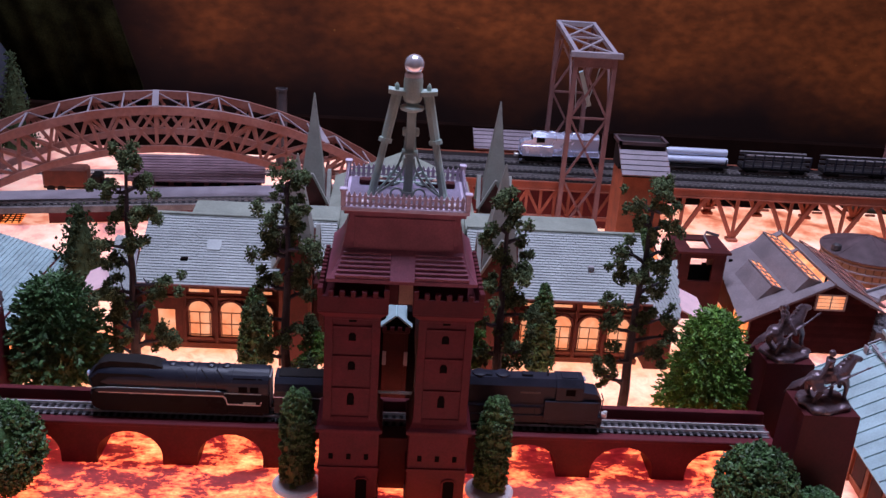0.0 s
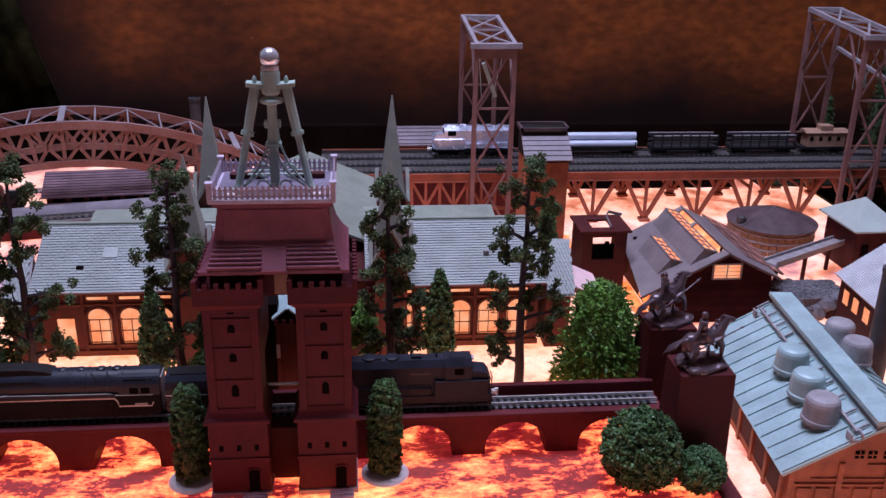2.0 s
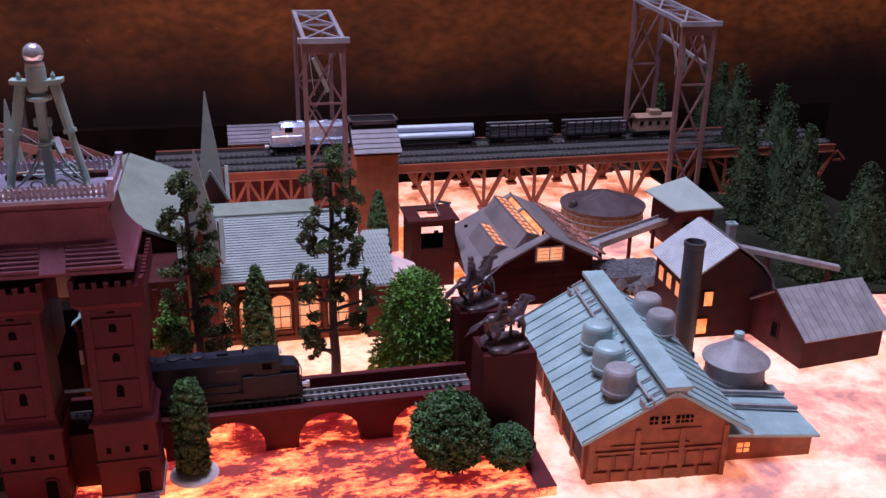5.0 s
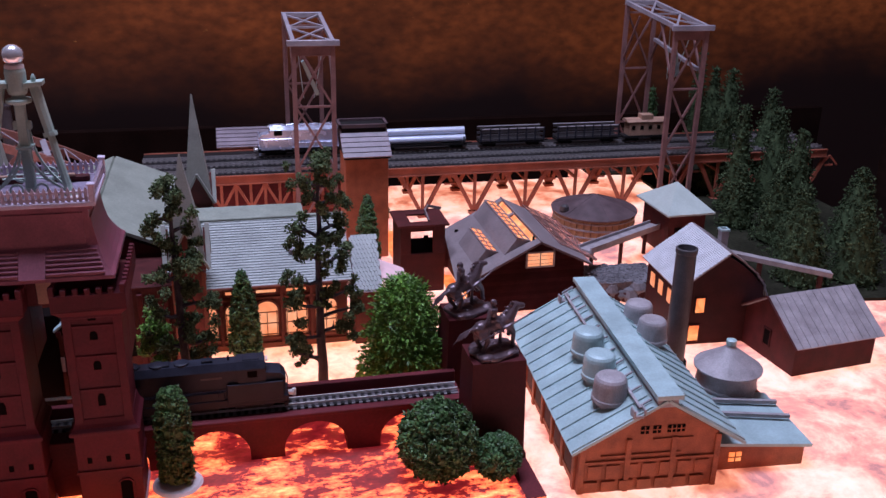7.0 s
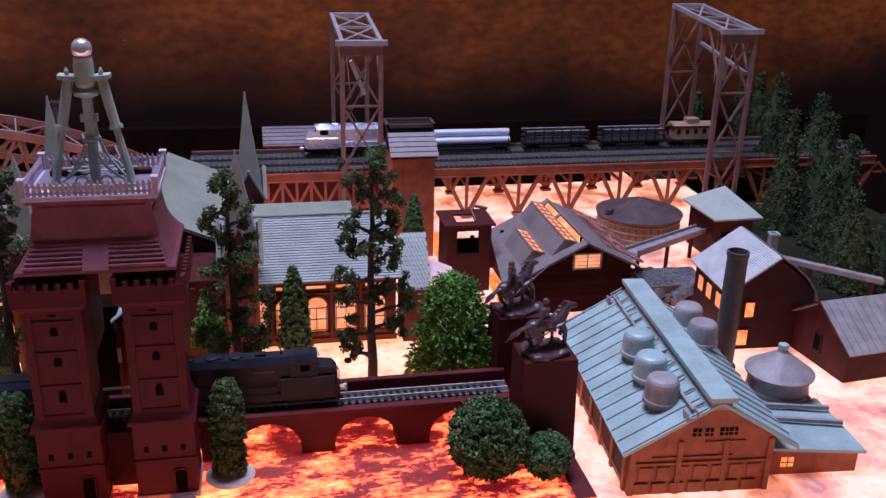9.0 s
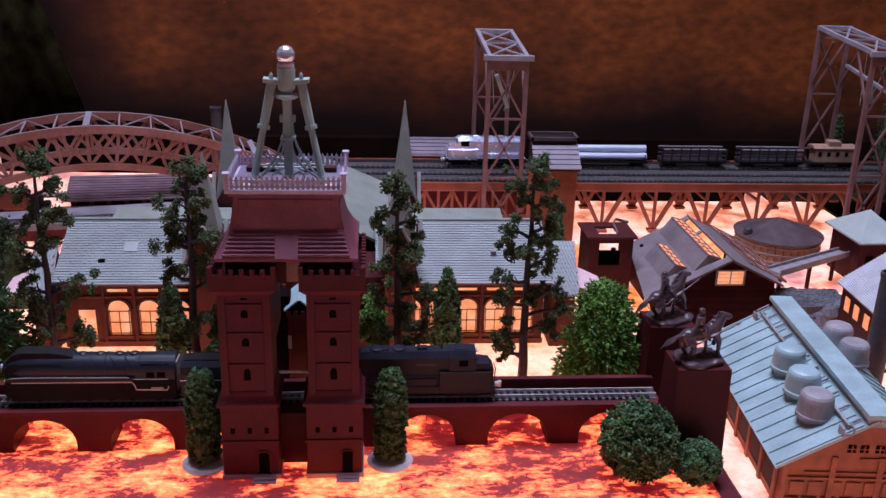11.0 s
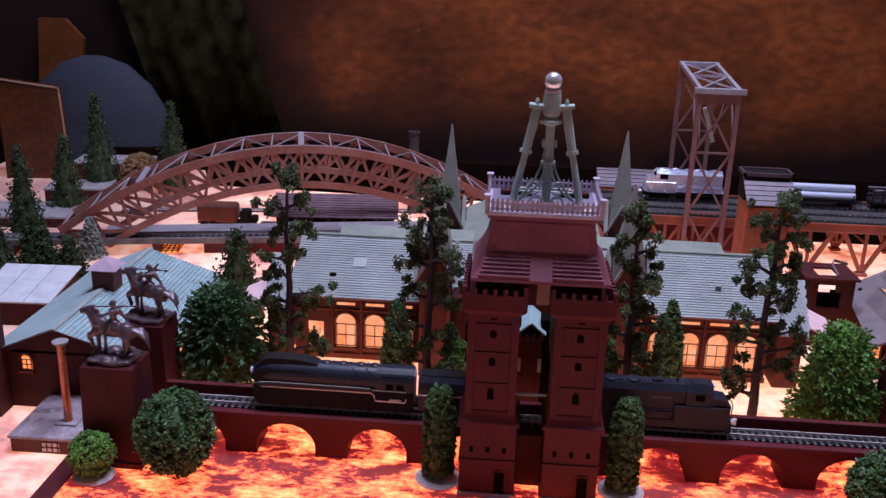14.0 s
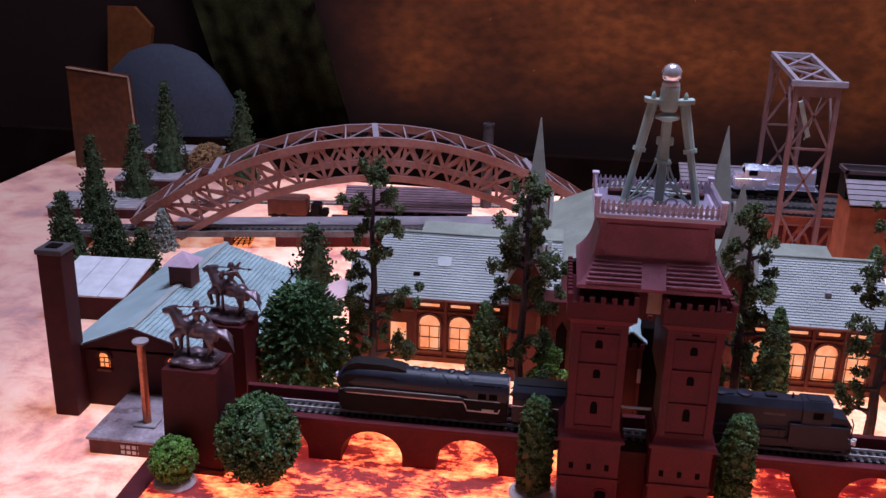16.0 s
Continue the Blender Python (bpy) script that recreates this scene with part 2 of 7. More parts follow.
def darkened_edges(m, edge, soft, dark_tone):
    """Darkens a board towards its foot and left side with a noisy edge, and adds sparse golden flecks."""
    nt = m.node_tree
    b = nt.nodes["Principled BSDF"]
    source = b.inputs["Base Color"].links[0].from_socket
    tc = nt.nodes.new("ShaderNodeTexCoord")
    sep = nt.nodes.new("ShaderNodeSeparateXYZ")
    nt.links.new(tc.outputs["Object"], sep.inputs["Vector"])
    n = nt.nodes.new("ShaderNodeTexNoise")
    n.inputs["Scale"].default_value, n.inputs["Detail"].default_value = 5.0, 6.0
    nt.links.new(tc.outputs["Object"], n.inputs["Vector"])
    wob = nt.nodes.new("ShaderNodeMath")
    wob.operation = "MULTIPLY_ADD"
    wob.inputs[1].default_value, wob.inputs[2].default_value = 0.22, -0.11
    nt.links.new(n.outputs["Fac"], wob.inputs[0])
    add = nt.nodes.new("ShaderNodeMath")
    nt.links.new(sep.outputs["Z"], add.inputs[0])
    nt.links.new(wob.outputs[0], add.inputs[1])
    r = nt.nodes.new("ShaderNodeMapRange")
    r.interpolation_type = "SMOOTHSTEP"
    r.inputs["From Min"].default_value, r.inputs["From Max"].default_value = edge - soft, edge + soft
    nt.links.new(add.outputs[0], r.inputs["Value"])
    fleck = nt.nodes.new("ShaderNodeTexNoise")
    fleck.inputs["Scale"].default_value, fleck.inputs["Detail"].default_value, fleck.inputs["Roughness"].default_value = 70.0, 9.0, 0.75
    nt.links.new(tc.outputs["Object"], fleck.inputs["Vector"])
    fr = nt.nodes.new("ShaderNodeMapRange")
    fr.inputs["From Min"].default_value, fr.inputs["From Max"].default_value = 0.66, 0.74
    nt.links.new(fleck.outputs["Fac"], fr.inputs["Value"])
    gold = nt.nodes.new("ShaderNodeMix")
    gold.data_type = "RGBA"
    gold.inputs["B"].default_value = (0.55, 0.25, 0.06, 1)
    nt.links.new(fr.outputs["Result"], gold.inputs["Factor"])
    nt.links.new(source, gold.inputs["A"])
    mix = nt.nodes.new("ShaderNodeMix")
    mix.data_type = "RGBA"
    mix.inputs["A"].default_value = (*dark_tone, 1)
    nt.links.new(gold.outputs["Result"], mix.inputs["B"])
    # Light falling off to the left is put into the colour here.
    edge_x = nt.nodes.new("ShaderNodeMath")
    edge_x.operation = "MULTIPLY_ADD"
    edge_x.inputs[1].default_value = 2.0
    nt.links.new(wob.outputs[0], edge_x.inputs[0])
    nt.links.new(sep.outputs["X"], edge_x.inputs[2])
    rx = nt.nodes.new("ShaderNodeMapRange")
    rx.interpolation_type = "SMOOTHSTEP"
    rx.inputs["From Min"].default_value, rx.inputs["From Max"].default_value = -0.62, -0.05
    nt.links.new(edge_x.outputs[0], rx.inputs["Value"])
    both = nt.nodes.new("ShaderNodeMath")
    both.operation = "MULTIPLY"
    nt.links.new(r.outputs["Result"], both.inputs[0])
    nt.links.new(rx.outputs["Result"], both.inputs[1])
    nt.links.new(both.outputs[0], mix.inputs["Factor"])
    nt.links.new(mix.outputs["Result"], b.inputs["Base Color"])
    # brush strokes along the board
    stretch = nt.nodes.new("ShaderNodeMapping")
    stretch.inputs["Scale"].default_value = (0.62, 1.0, 1.05)
    stretch.inputs["Rotation"].default_value = (0.0, 0.35, 0.0)
    nt.links.new(tc.outputs["Object"], stretch.inputs["Vector"])
    for node in nt.nodes:
        if node.type == "TEX_NOISE" and node not in (n, fleck):
            nt.links.new(stretch.outputs["Vector"], node.inputs["Vector"])


darkened_edges(BACKDROP, 0.105, 0.095, (0.013, 0.005, 0.004))
BLACKFLAT = material("matt_black", (0.010, 0.005, 0.004), 1.0, vary=0.3, scale=60, spec=0.0)
# Room shell out of view; tones raised so it bounces fill light.
DARKWALL = material("dim_panel", (0.20, 0.15, 0.135), 0.7, vary=0.3, scale=10)
CEILING = material("pale_ceiling", (0.75, 0.72, 0.70), 0.8, vary=0.05, scale=4)
# Near-black fill for openings, and for dark put where only shade falls.
DARKFILL = material("near_black_fill", (0.006, 0.004, 0.004), 0.9, vary=0.2, spec=0.03)


# ---- drawing helpers ----
class Shape:
    """Vertices and faces, in centimetres."""

    def __init__(self):
        self.v, self.f = [], []

    def add(self, verts, faces):
        n = len(self.v)
        self.v += [tuple(p) for p in verts]
        self.f += [tuple(i + n for i in q) for q in faces]
        return self

    def box(self, x0, x1, y0, y1, z0, z1, c=0.0):
        if c <= 0:
            p = [(x, y, z) for z in (z0, z1) for y in (y0, y1) for x in (x0, x1)]
            return self.add(p, [(0, 2, 3, 1), (4, 5, 7, 6), (0, 1, 5, 4), (2, 6, 7, 3), (0, 4, 6, 2), (1, 3, 7, 5)])
        bm = bmesh.new()
        bmesh.ops.create_cube(bm, size=1)
        for v in bm.verts:
            v.co = ((x0 + x1) / 2 + v.co.x * (x1 - x0), (y0 + y1) / 2 + v.co.y * (y1 - y0), (z0 + z1) / 2 + v.co.z * (z1 - z0))
        bmesh.ops.bevel(bm, geom=bm.edges[:], offset=c, segments=1, affect="EDGES")
        bm.verts.index_update()
        self.add([v.co[:] for v in bm.verts], [[v.index for v in q.verts] for q in bm.faces])
        bm.free()
        return self

    def rod(self, a, b, r0, r1=None, n=8, cap=True):
        a, b = Vector(a), Vector(b)
        r1 = r0 if r1 is None else r1
        z = (b - a).normalized()
        x = z.orthogonal().normalized()
        y = z.cross(x)
        ring = lambda c, r: [c + r * (math.cos(t) * x + math.sin(t) * y) for t in (2 * math.pi * k / n for k in range(n))]
        faces = [(k, (k + 1) % n, n + (k + 1) % n, n + k) for k in range(n)]
        if cap:
            faces += [tuple(range(n))[::-1], tuple(range(n, 2 * n))]
        return self.add(ring(a, r0) + ring(b, r1), faces)

    def beam(self, a, b, w, h, up=(0, 0, 1)):
        a, b, up = Vector(a), Vector(b), Vector(up)
        d = (b - a).normalized()
        s = d.cross(up)
        s = s.normalized() if s.length > 1e-4 else Vector((1, 0, 0))
        u = s.cross(d).normalized()
        p = [q + s * (w / 2 * i) + u * (h / 2 * j) for q in (a, b) for i, j in ((-1, -1), (1, -1), (1, 1), (-1, 1))]
        return self.add(p, [(0, 3, 2, 1), (4, 5, 6, 7), (0, 1, 5, 4), (1, 2, 6, 5), (2, 3, 7, 6), (3, 0, 4, 7)])

    def sweep(self, pts, w, h, up=(0, 0, 1), closed=False):
        """A bar of width w and height h along a line of points."""
        pts = [Vector(p) for p in pts]
        n, up = len(pts), Vector(up)
        verts = []
        for k, p in enumerate(pts):
            a = pts[(k - 1) % n] if closed or k else p
            b = pts[(k + 1) % n] if closed or k < n - 1 else p
            d = (b - a).normalized()
            s = d.cross(up).normalized()
            u = s.cross(d).normalized()
            verts += [p + s * (w / 2 * i) + u * (h / 2 * j) for i, j in ((-1, -1), (1, -1), (1, 1), (-1, 1))]
        m = n if closed else n - 1
        faces = [(k * 4 + i, k * 4 + (i + 1) % 4, (k + 1) % n * 4 + (i + 1) % 4, (k + 1) % n * 4 + i) for k in range(m) for i in range(4)]
        if not closed:
            faces += [(3, 2, 1, 0), (n * 4 - 4, n * 4 - 3, n * 4 - 2, n * 4 - 1)]
        return self.add(verts, faces)

    def weld(self):
        seen, index = {}, []
        for p in self.v:
            index.append(seen.setdefault(tuple(round(c, 4) for c in p), len(seen)))
        self.v = list(seen)
        self.f = [q for q in (tuple(index[i] for i in f) for f in self.f) if len(set(q)) > 2]
        return self

    def lathe(self, c, profile, n=20, squash=1.0):
        """profile: (radius, height) from the bottom up."""
        verts = [(c[0] + r * math.cos(2 * math.pi * k / n), c[1] + squash * r * math.sin(2 * math.pi * k / n), c[2] + z) for r, z in profile for k in range(n)]
        faces = [(j * n + k, j * n + (k + 1) % n, (j + 1) * n + (k + 1) % n, (j + 1) * n + k) for j in range(len(profile) - 1) for k in range(n)]
        faces += [tuple(range(n))[::-1], tuple(range((len(profile) - 1) * n, len(profile) * n))]
        return self.add(verts, faces)

    def prism(self, outline, axis, lo, hi):
        """outline: points in the plane across the axis ('x': (y, z), 'y': (x, z), 'z': (x, y)), run from lo to hi."""
        put = {"x": lambda u, w, s: (s, u, w), "y": lambda u, w, s: (u, s, w), "z": lambda u, w, s: (u, w, s)}[axis]
        n = len(outline)
        verts = [put(u, w, s) for s in (lo, hi) for u, w in outline]
        faces = [(k, (k + 1) % n, n + (k + 1) % n, n + k) for k in range(n)] + [tuple(range(n))[::-1], tuple(range(n, 2 * n))]
        return self.add(verts, faces)

    def slab(self, a, b, c, d, thick):
        """A plate on the corners a, b, c, d, with its thickness below."""
        a, b, c, d = (Vector(p) for p in (a, b, c, d))
        n = (b - a).cross(d - a).normalized() * thick
        return self.add([a, b, c, d, a - n, b - n, c - n, d - n], [(0, 1, 2, 3), (7, 6, 5, 4), (0, 4, 5, 1), (1, 5, 6, 2), (2, 6, 7, 3), (3, 7, 4, 0)])

    def ball(self, c, r, n=12, squash=(1, 1, 1)):
        m = max(4, n // 2)
        prof = [(math.sin(math.pi * j / m), -math.cos(math.pi * j / m)) for j in range(m + 1)]
        verts = [(c[0], c[1], c[2] - r * squash[2])] + [(c[0] + r * squash[0] * p * math.cos(2 * math.pi * k / n), c[1] + r * squash[1] * p * math.sin(2 * math.pi * k / n), c[2] + r * squash[2] * z) for p, z in prof[1:-1] for k in range(n)] + [(c[0], c[1], c[2] + r * squash[2])]
        last = len(verts) - 1
        faces = [(0, 1 + (k + 1) % n, 1 + k) for k in range(n)]
        faces += [(1 + j * n + k, 1 + j * n + (k + 1) % n, 1 + (j + 1) * n + (k + 1) % n, 1 + (j + 1) * n + k) for j in range(m - 2) for k in range(n)]
        faces += [(last, 1 + (m - 2) * n + k, 1 + (m - 2) * n + (k + 1) % n) for k in range(n)]
        return self.add(verts, faces)


def thing(name, x, y, z, turn=0.0, label="", category="", group="", kind=""):
    ob = new(name)
    ob.empty_display_size = 0.01
    ob.matrix_world = pose(x * CM, y * CM, z * CM, 0, 0, turn)
    return tagged(ob, label, category, group, kind)


def part(name, shape, mat, parent=None, label="", smooth=False):
    me = bpy.data.meshes.new(name)
    me.from_pydata([(x * CM, y * CM, z * CM) for x, y, z in shape.v], [], shape.f)
    me.materials.append(mat)
    if smooth:
        me.shade_smooth()
    me.update()
    ob = new(name, me)
    ob.parent = parent
    if label:
        ob["label"] = label
    return ob


def parts(name, shapes, mat, parent, label=""):
    return [part(name, s, mat, parent, label) for s in shapes]


def S():
    return Shape()


# ---- the place ----
room = part("floor", S().box(-180, 190, -160, 190, -76, -74), DARKWALL)
tagged(room, "plain floor of the unseen room", "floor", kind="structure")
for nm, b in (("wall_south", (-182, 192, -164, -160, -74, 200)), ("wall_north", (-182, 192, 190, 194, -74, 200)), ("wall_west", (-184, -180, -160, 190, -74, 200)), ("wall_east", (190, 194, -160, 190, -74, 200))):
    tagged(part(nm, S().box(*b), DARKWALL), "plain wall of the unseen room", "wall", kind="structure")
tagged(part("ceiling", S().box(-184, 194, -164, 194, 200, 206), CEILING), "plain pale ceiling of the unseen room", "ceiling", kind="structure")
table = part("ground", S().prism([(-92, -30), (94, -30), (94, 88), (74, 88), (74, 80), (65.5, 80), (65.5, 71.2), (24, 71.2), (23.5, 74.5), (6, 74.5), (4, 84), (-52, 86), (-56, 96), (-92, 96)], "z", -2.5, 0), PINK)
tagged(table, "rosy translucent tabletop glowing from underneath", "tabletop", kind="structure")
legs = thing("table_base", 5, 34, -74, label="dark boxed base under the tabletop", category="base", kind="structure")
part("plinth", S().box(-90, 84, -55, 34, 0, 71.5), DARKWALL, legs)

forest = part("forest_floor", S().prism([(70.5, 23), (93.5, 20), (93.5, 87.5), (74.5, 87.5), (74.5, 79.8), (65.7, 79.8), (65.7, 71.5), (72.5, 71.0), (72.5, 58), (69, 46), (68.2, 36), (66, 31), (65.5, 25)], "z", 0.0, 0.35), material("dark_ground", (0.022, 0.022, 0.014), 0.95, vary=0.5, scale=60, bump=0.6, spec=0.05))
# Pools of orange light on the ground, added as thin glowing patches.
for nm, pts in (("ground_glow", [(29.9, 36.5), (31.2, 38.2), (34.4, 37.2), (35.2, 40.5), (33.0, 43.0), (31.6, 47.5), (32.2, 52.0), (30.3, 53.0), (29.8, 46.0)]), ("ground_glow", [(33.9, 29.0), (35.4, 28.6), (35.5, 37.0), (34.2, 37.5)]), ("ground_glow", [(55.5, 26.5), (58.0, 27.5), (60.5, 33.0), (58.5, 36.0), (57.0, 31.0)])):
    tagged(part(nm, S().prism(pts, "z", 0.0, 0.05), HOTGLOW), "hot orange glowing patch added on the ground", "floor light", kind="structure")
tagged(forest, "dark ground under the firs", "ground", kind="structure")
# raised slab with the glowing lava pattern, and the peach terrace behind the viaduct
lava = part("lava_slab", S().box(-36, 32.2, -5.2, 6.9, 0.02, 0.8, 0.06), LAVA)
tagged(lava, "orange and dark red mottled glass slab lit from below", "glass slab", kind="structure")
for x0, x1 in ((-36.0, -34.4), (30.7, 32.2)):
    tagged(part("slab_border", S().box(x0, x1, -5.2, 3.2, 0.8, 0.85, 0.01), VIADUCT), "dark red border strip on the glass slab", "border", kind="structure")
terr = part("terrace", S().box(-31, 30, 6.9, 27, 0.02, 2.3, 0.06), PEACH)
tagged(terr, "peach glowing terrace behind the viaduct", "terrace", kind="structure")
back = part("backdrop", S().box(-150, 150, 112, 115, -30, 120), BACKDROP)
tagged(back, "brown coppery mottled board behind the layout", "backdrop", kind="structure")
# Plain black strip between table and backdrop.
cloth = part("black_strip", S().box(-120, 125, 100, 102, -20, 2.5), BLACKFLAT)
tagged(cloth, "black strip behind the layout", "cloth", kind="structure")

# ---- viaduct in front ----
def arch_wall(s, x0, x1, zb, zt, y0, y1, arches, rise, half):
    """A wall with round-headed tunnels through it."""
    xs = [x0]
    for c in arches:
        xs += [c + half * math.sin(math.pi / 2 * k / 8) for k in range(-8, 9)]
    xs.append(x1)
    xs = sorted(set(round(x, 4) for x in xs if x0 <= x <= x1))

    def under(x):
        for c in arches:
            if abs(x - c) < half - 1e-3:
                return zb + rise * (0.25 + 0.75 * math.sqrt(max(0, 1 - ((x - c) / half) ** 2)))
        return zb
    for a, b in zip(xs, xs[1:]):
        m = (a + b) / 2
        inside = any(abs(m - c) < half for c in arches)
        ua, ub = (under(a), under(b)) if inside else (zb, zb)
        if inside and ua == zb:
            ua = zb + 0.25 * rise
        if inside and ub == zb:
            ub = zb + 0.25 * rise
        s.add([(a, y0, ua), (b, y0, ub), (b, y0, zt), (a, y0, zt), (a, y1, ua), (b, y1, ub), (b, y1, zt), (a, y1, zt)],
              [(0, 1, 2, 3), (7, 6, 5, 4), (0, 4, 5, 1), (3, 2, 6, 7)])
    for c in arches:
        for sx in (c - half, c + half):
            s.add([(sx, y0, zb), (sx, y1, zb), (sx, y1, zb + 0.25 * rise), (sx, y0, zb + 0.25 * rise)], [(0, 1, 2, 3)])
    for sx in (x0, x1):
        s.add([(sx, y0, zb), (sx, y1, zb), (sx, y1, zt), (sx, y0, zt)], [(0, 1, 2, 3)])
    return s


ARCHES = [-26.45 + 7.22 * k for k in range(8)]
via = thing("viaduct", 0, 0, 0.8, label="dark red stone railway viaduct with round arches", category="viaduct")
part("arcade", arch_wall(S(), -29.7, 28.2, 0.0, 3.45, 3.45, 6.7, ARCHES, 2.75, 2.35).weld(), VIADUCT, via)
part("front_parapet", S().box(-29.7, 28.2, 3.2, 3.75, 3.3, 3.62, 0.05), VIADUCT, via)
part("rear_parapet", S().box(-29.7, 28.2, 6.25, 6.75, 3.4, 4.32, 0.05), VIADUCT, via)
part("tunnel_end", S().box(-29.6, 28.1, 6.72, 6.86, 0.0, 3.3), LAVA, via, "glowing orange glass behind the arches")


def track(name, length, label, pitch=0.55, gauge=0.9, single=False, bed=None, tie=None, rail=None):
    """A straight track along x, from 0 to length, its sleepers on z = 0."""
    t = thing(name, 0, 0, 0, label=label, category="railway track", kind="structure")
    if single:
        first = part("sleeper", S().box(-0.13, 0.13, -0.85, 0.85, 0.05, 0.18, 0.02), SLEEPER, t)
        for k in range(1, int(length / pitch)):
            ob = new("sleeper", first.data)
            ob.parent, ob.location = t, ((0.2 + k * pitch) * CM, 0, 0)
        first.location = (0.2 * CM, 0, 0)
    else:
        s = S()
        for k in range(int(length / pitch)):
            s.box(0.1 + k * pitch, 0.1 + k * pitch + 0.46 * pitch, -0.85, 0.85, 0.05, 0.18)
        tagged(part("sleeper_row", s, tie or SLEEPER, t), kind="stuff")
    part("ballast_bed", S().box(0, length, -0.8, 0.8, 0, 0.06), bed or BALLAST, t)
    for y in (-gauge / 2, gauge / 2):
        part("rail", S().box(0, length, y - (0.035 if rail else 0.05), y + (0.035 if rail else 0.05), 0.18, 0.36), rail or NICKEL, t)
    return t


t1 = track("front_track", 57.6, "nickel model rails on dark sleepers along the viaduct", single=True)
t1.matrix_world = pose(-29.6 * CM, 5.0 * CM, 4.26 * CM)


# ---- gate tower ----
gate = thing("gate_tower", -0.3, 0, 0.8, label="red twin gate tower with railed deck and iron lamp frame", category="tower")


def tower_half(cx):
    part("plinth", S().box(cx - 2.12, cx + 2.12, -0.72, 3.1, 0, 0.42, 0.05), MAUVE, gate, "worn mauve plinth")
    part("lower_block", S().box(cx - 2.02, cx + 2.02, -0.6, 3.0, 0.42, 6.15, 0.06), REDBRICK, gate)
    part("string_course", S().prism([(cx - 2.02, 3.22), (cx - 2.12, 3.1), (cx - 2.12, 3.0), (cx + 2.12, 3.0), (cx + 2.12, 3.1), (cx + 2.02, 3.22)], "y", -0.7, 3.0), REDBRICK, gate)
    # bell-shaped ledge under the shaft
    bell, n = [(2.2, 6.05), (2.22, 6.2), (2.2, 6.32), (2.0, 6.5), (1.88, 6.75), (1.8, 7.1)], 4
    ring = [(cx + sx * a, y, z) for a, z in bell for sx, y in ((-1, 1.32 - a), (1, 1.32 - a), (1, 3.05), (-1, 3.05))]
    part("ledge", S().add(ring, [(k * n + j, k * n + (j + 1) % n, (k + 1) * n + (j + 1) % n, (k + 1) * n + j) for k in range(len(bell) - 1) for j in range(n)] + [(3, 2, 1, 0), tuple(range(len(ring) - 4, len(ring)))]), REDBRICK, gate)
    part("shaft", S().box(cx - 1.75, cx + 1.75, -0.42, 3.0, 6.6, 15.0, 0.05), REDBRICK, gate)
    for dx, w in ((-1.53, 0.27), (1.53, 0.27)):
        part("pilaster", S().box(cx + dx - w, cx + dx + w, -0.53, -0.41, 6.8, 14.6, 0.03), REDBRICK, gate)
    for z in (9.2, 11.6, 13.75):
        part("string_course", S().box(cx - 1.27, cx + 1.27, -0.5, -0.41, z, z + 0.12, 0.02), REDBRICK, gate)
    part("head_band", S().box(cx - 1.8, cx + 1.8, -0.55, 3.0, 14.35, 14.6, 0.04), REDBRICK, gate)
    part("upper_shaft", S().box(cx - 1.75, cx + 1.75, 3.0, 6.9, 9.6, 15.0, 0.05), REDBRICK, gate)
    # hollow battlement box on a corbelled foot
    part("corbel", S().add([(cx + sx * a, y, z) for a, z, y0 in ((1.8, 14.55, -0.55), (2.25, 15.0, -0.95), (2.25, 15.1, -0.95)) for sx, y in ((-1, y0), (1, y0), (1, 7.0), (-1, 7.0))],
                           [(k * 4 + j, k * 4 + (j + 1) % 4, k * 4 + 4 + (j + 1) % 4, k * 4 + 4 + j) for k in range(2) for j in range(4)] + [(3, 2, 1, 0), (8, 9, 10, 11)]), REDBRICK, gate)
    part("battlement_wall", S().box(cx - 2.25, cx + 2.25, -0.95, -0.65, 15.1, 16.15, 0.03).box(cx - 2.25, cx - 1.95, -0.65, 7.0, 15.1, 16.15, 0.03).box(cx + 1.95, cx + 2.25, -0.65, 7.0, 15.1, 16.15, 0.03), REDBRICK, gate)
    for k in range(7):
        x = cx - 2.27 + k * 0.70
        tall = 0.62 if k in (0, 6) else 0.42
        part("merlon", S().box(x, x + 0.34, -0.99, -0.62, 16.13, 16.13 + tall, 0.05), REDBRICK, gate)
    for side in (-2.27, 1.95):
        for k in range(11):
            part("merlon", S().box(cx + side, cx + side + 0.32, -0.2 + 0.66 * k, 0.14 + 0.66 * k, 16.13, 16.55, 0.04), REDBRICK, gate)
    for z, h in ((14.15, 0.28), (12.8, 0.58), (10.65, 0.62), (8.0, 0.9)):
        part("window_slit", S().prism([(cx - 0.24, z), (cx + 0.24, z), (cx + 0.24, z + h * 0.7), (cx + 0.13, z + h), (cx - 0.13, z + h), (cx - 0.24, z + h * 0.7)], "y", -0.44, -0.30), DARKFILL, gate)
    for dx in (-1.2, 0, 1.2):
        part("arrow_slit", S().box(cx + dx - 0.15, cx + dx + 0.15, -0.62, -0.5, 3.8, 4.25), DARKFILL, gate)
    part("doorway", S().prism([(cx + 0.55, 0.42), (cx + 1.3, 0.42), (cx + 1.3, 2.1), (cx + 1.12, 2.25), (cx + 0.73, 2.25), (cx + 0.55, 2.1)], "y", -0.63, -0.5), DARKFILL, gate)
    part("door_surround", S().sweep([(cx + 0.48, -0.62, 0.42), (cx + 0.48, -0.62, 2.12), (cx + 0.70, -0.62, 2.32), (cx + 1.15, -0.62, 2.32), (cx + 1.37, -0.62, 2.12), (cx + 1.37, -0.62, 0.42)], 0.12, 0.14, (0, 1, 0)), REDBRICK, gate)
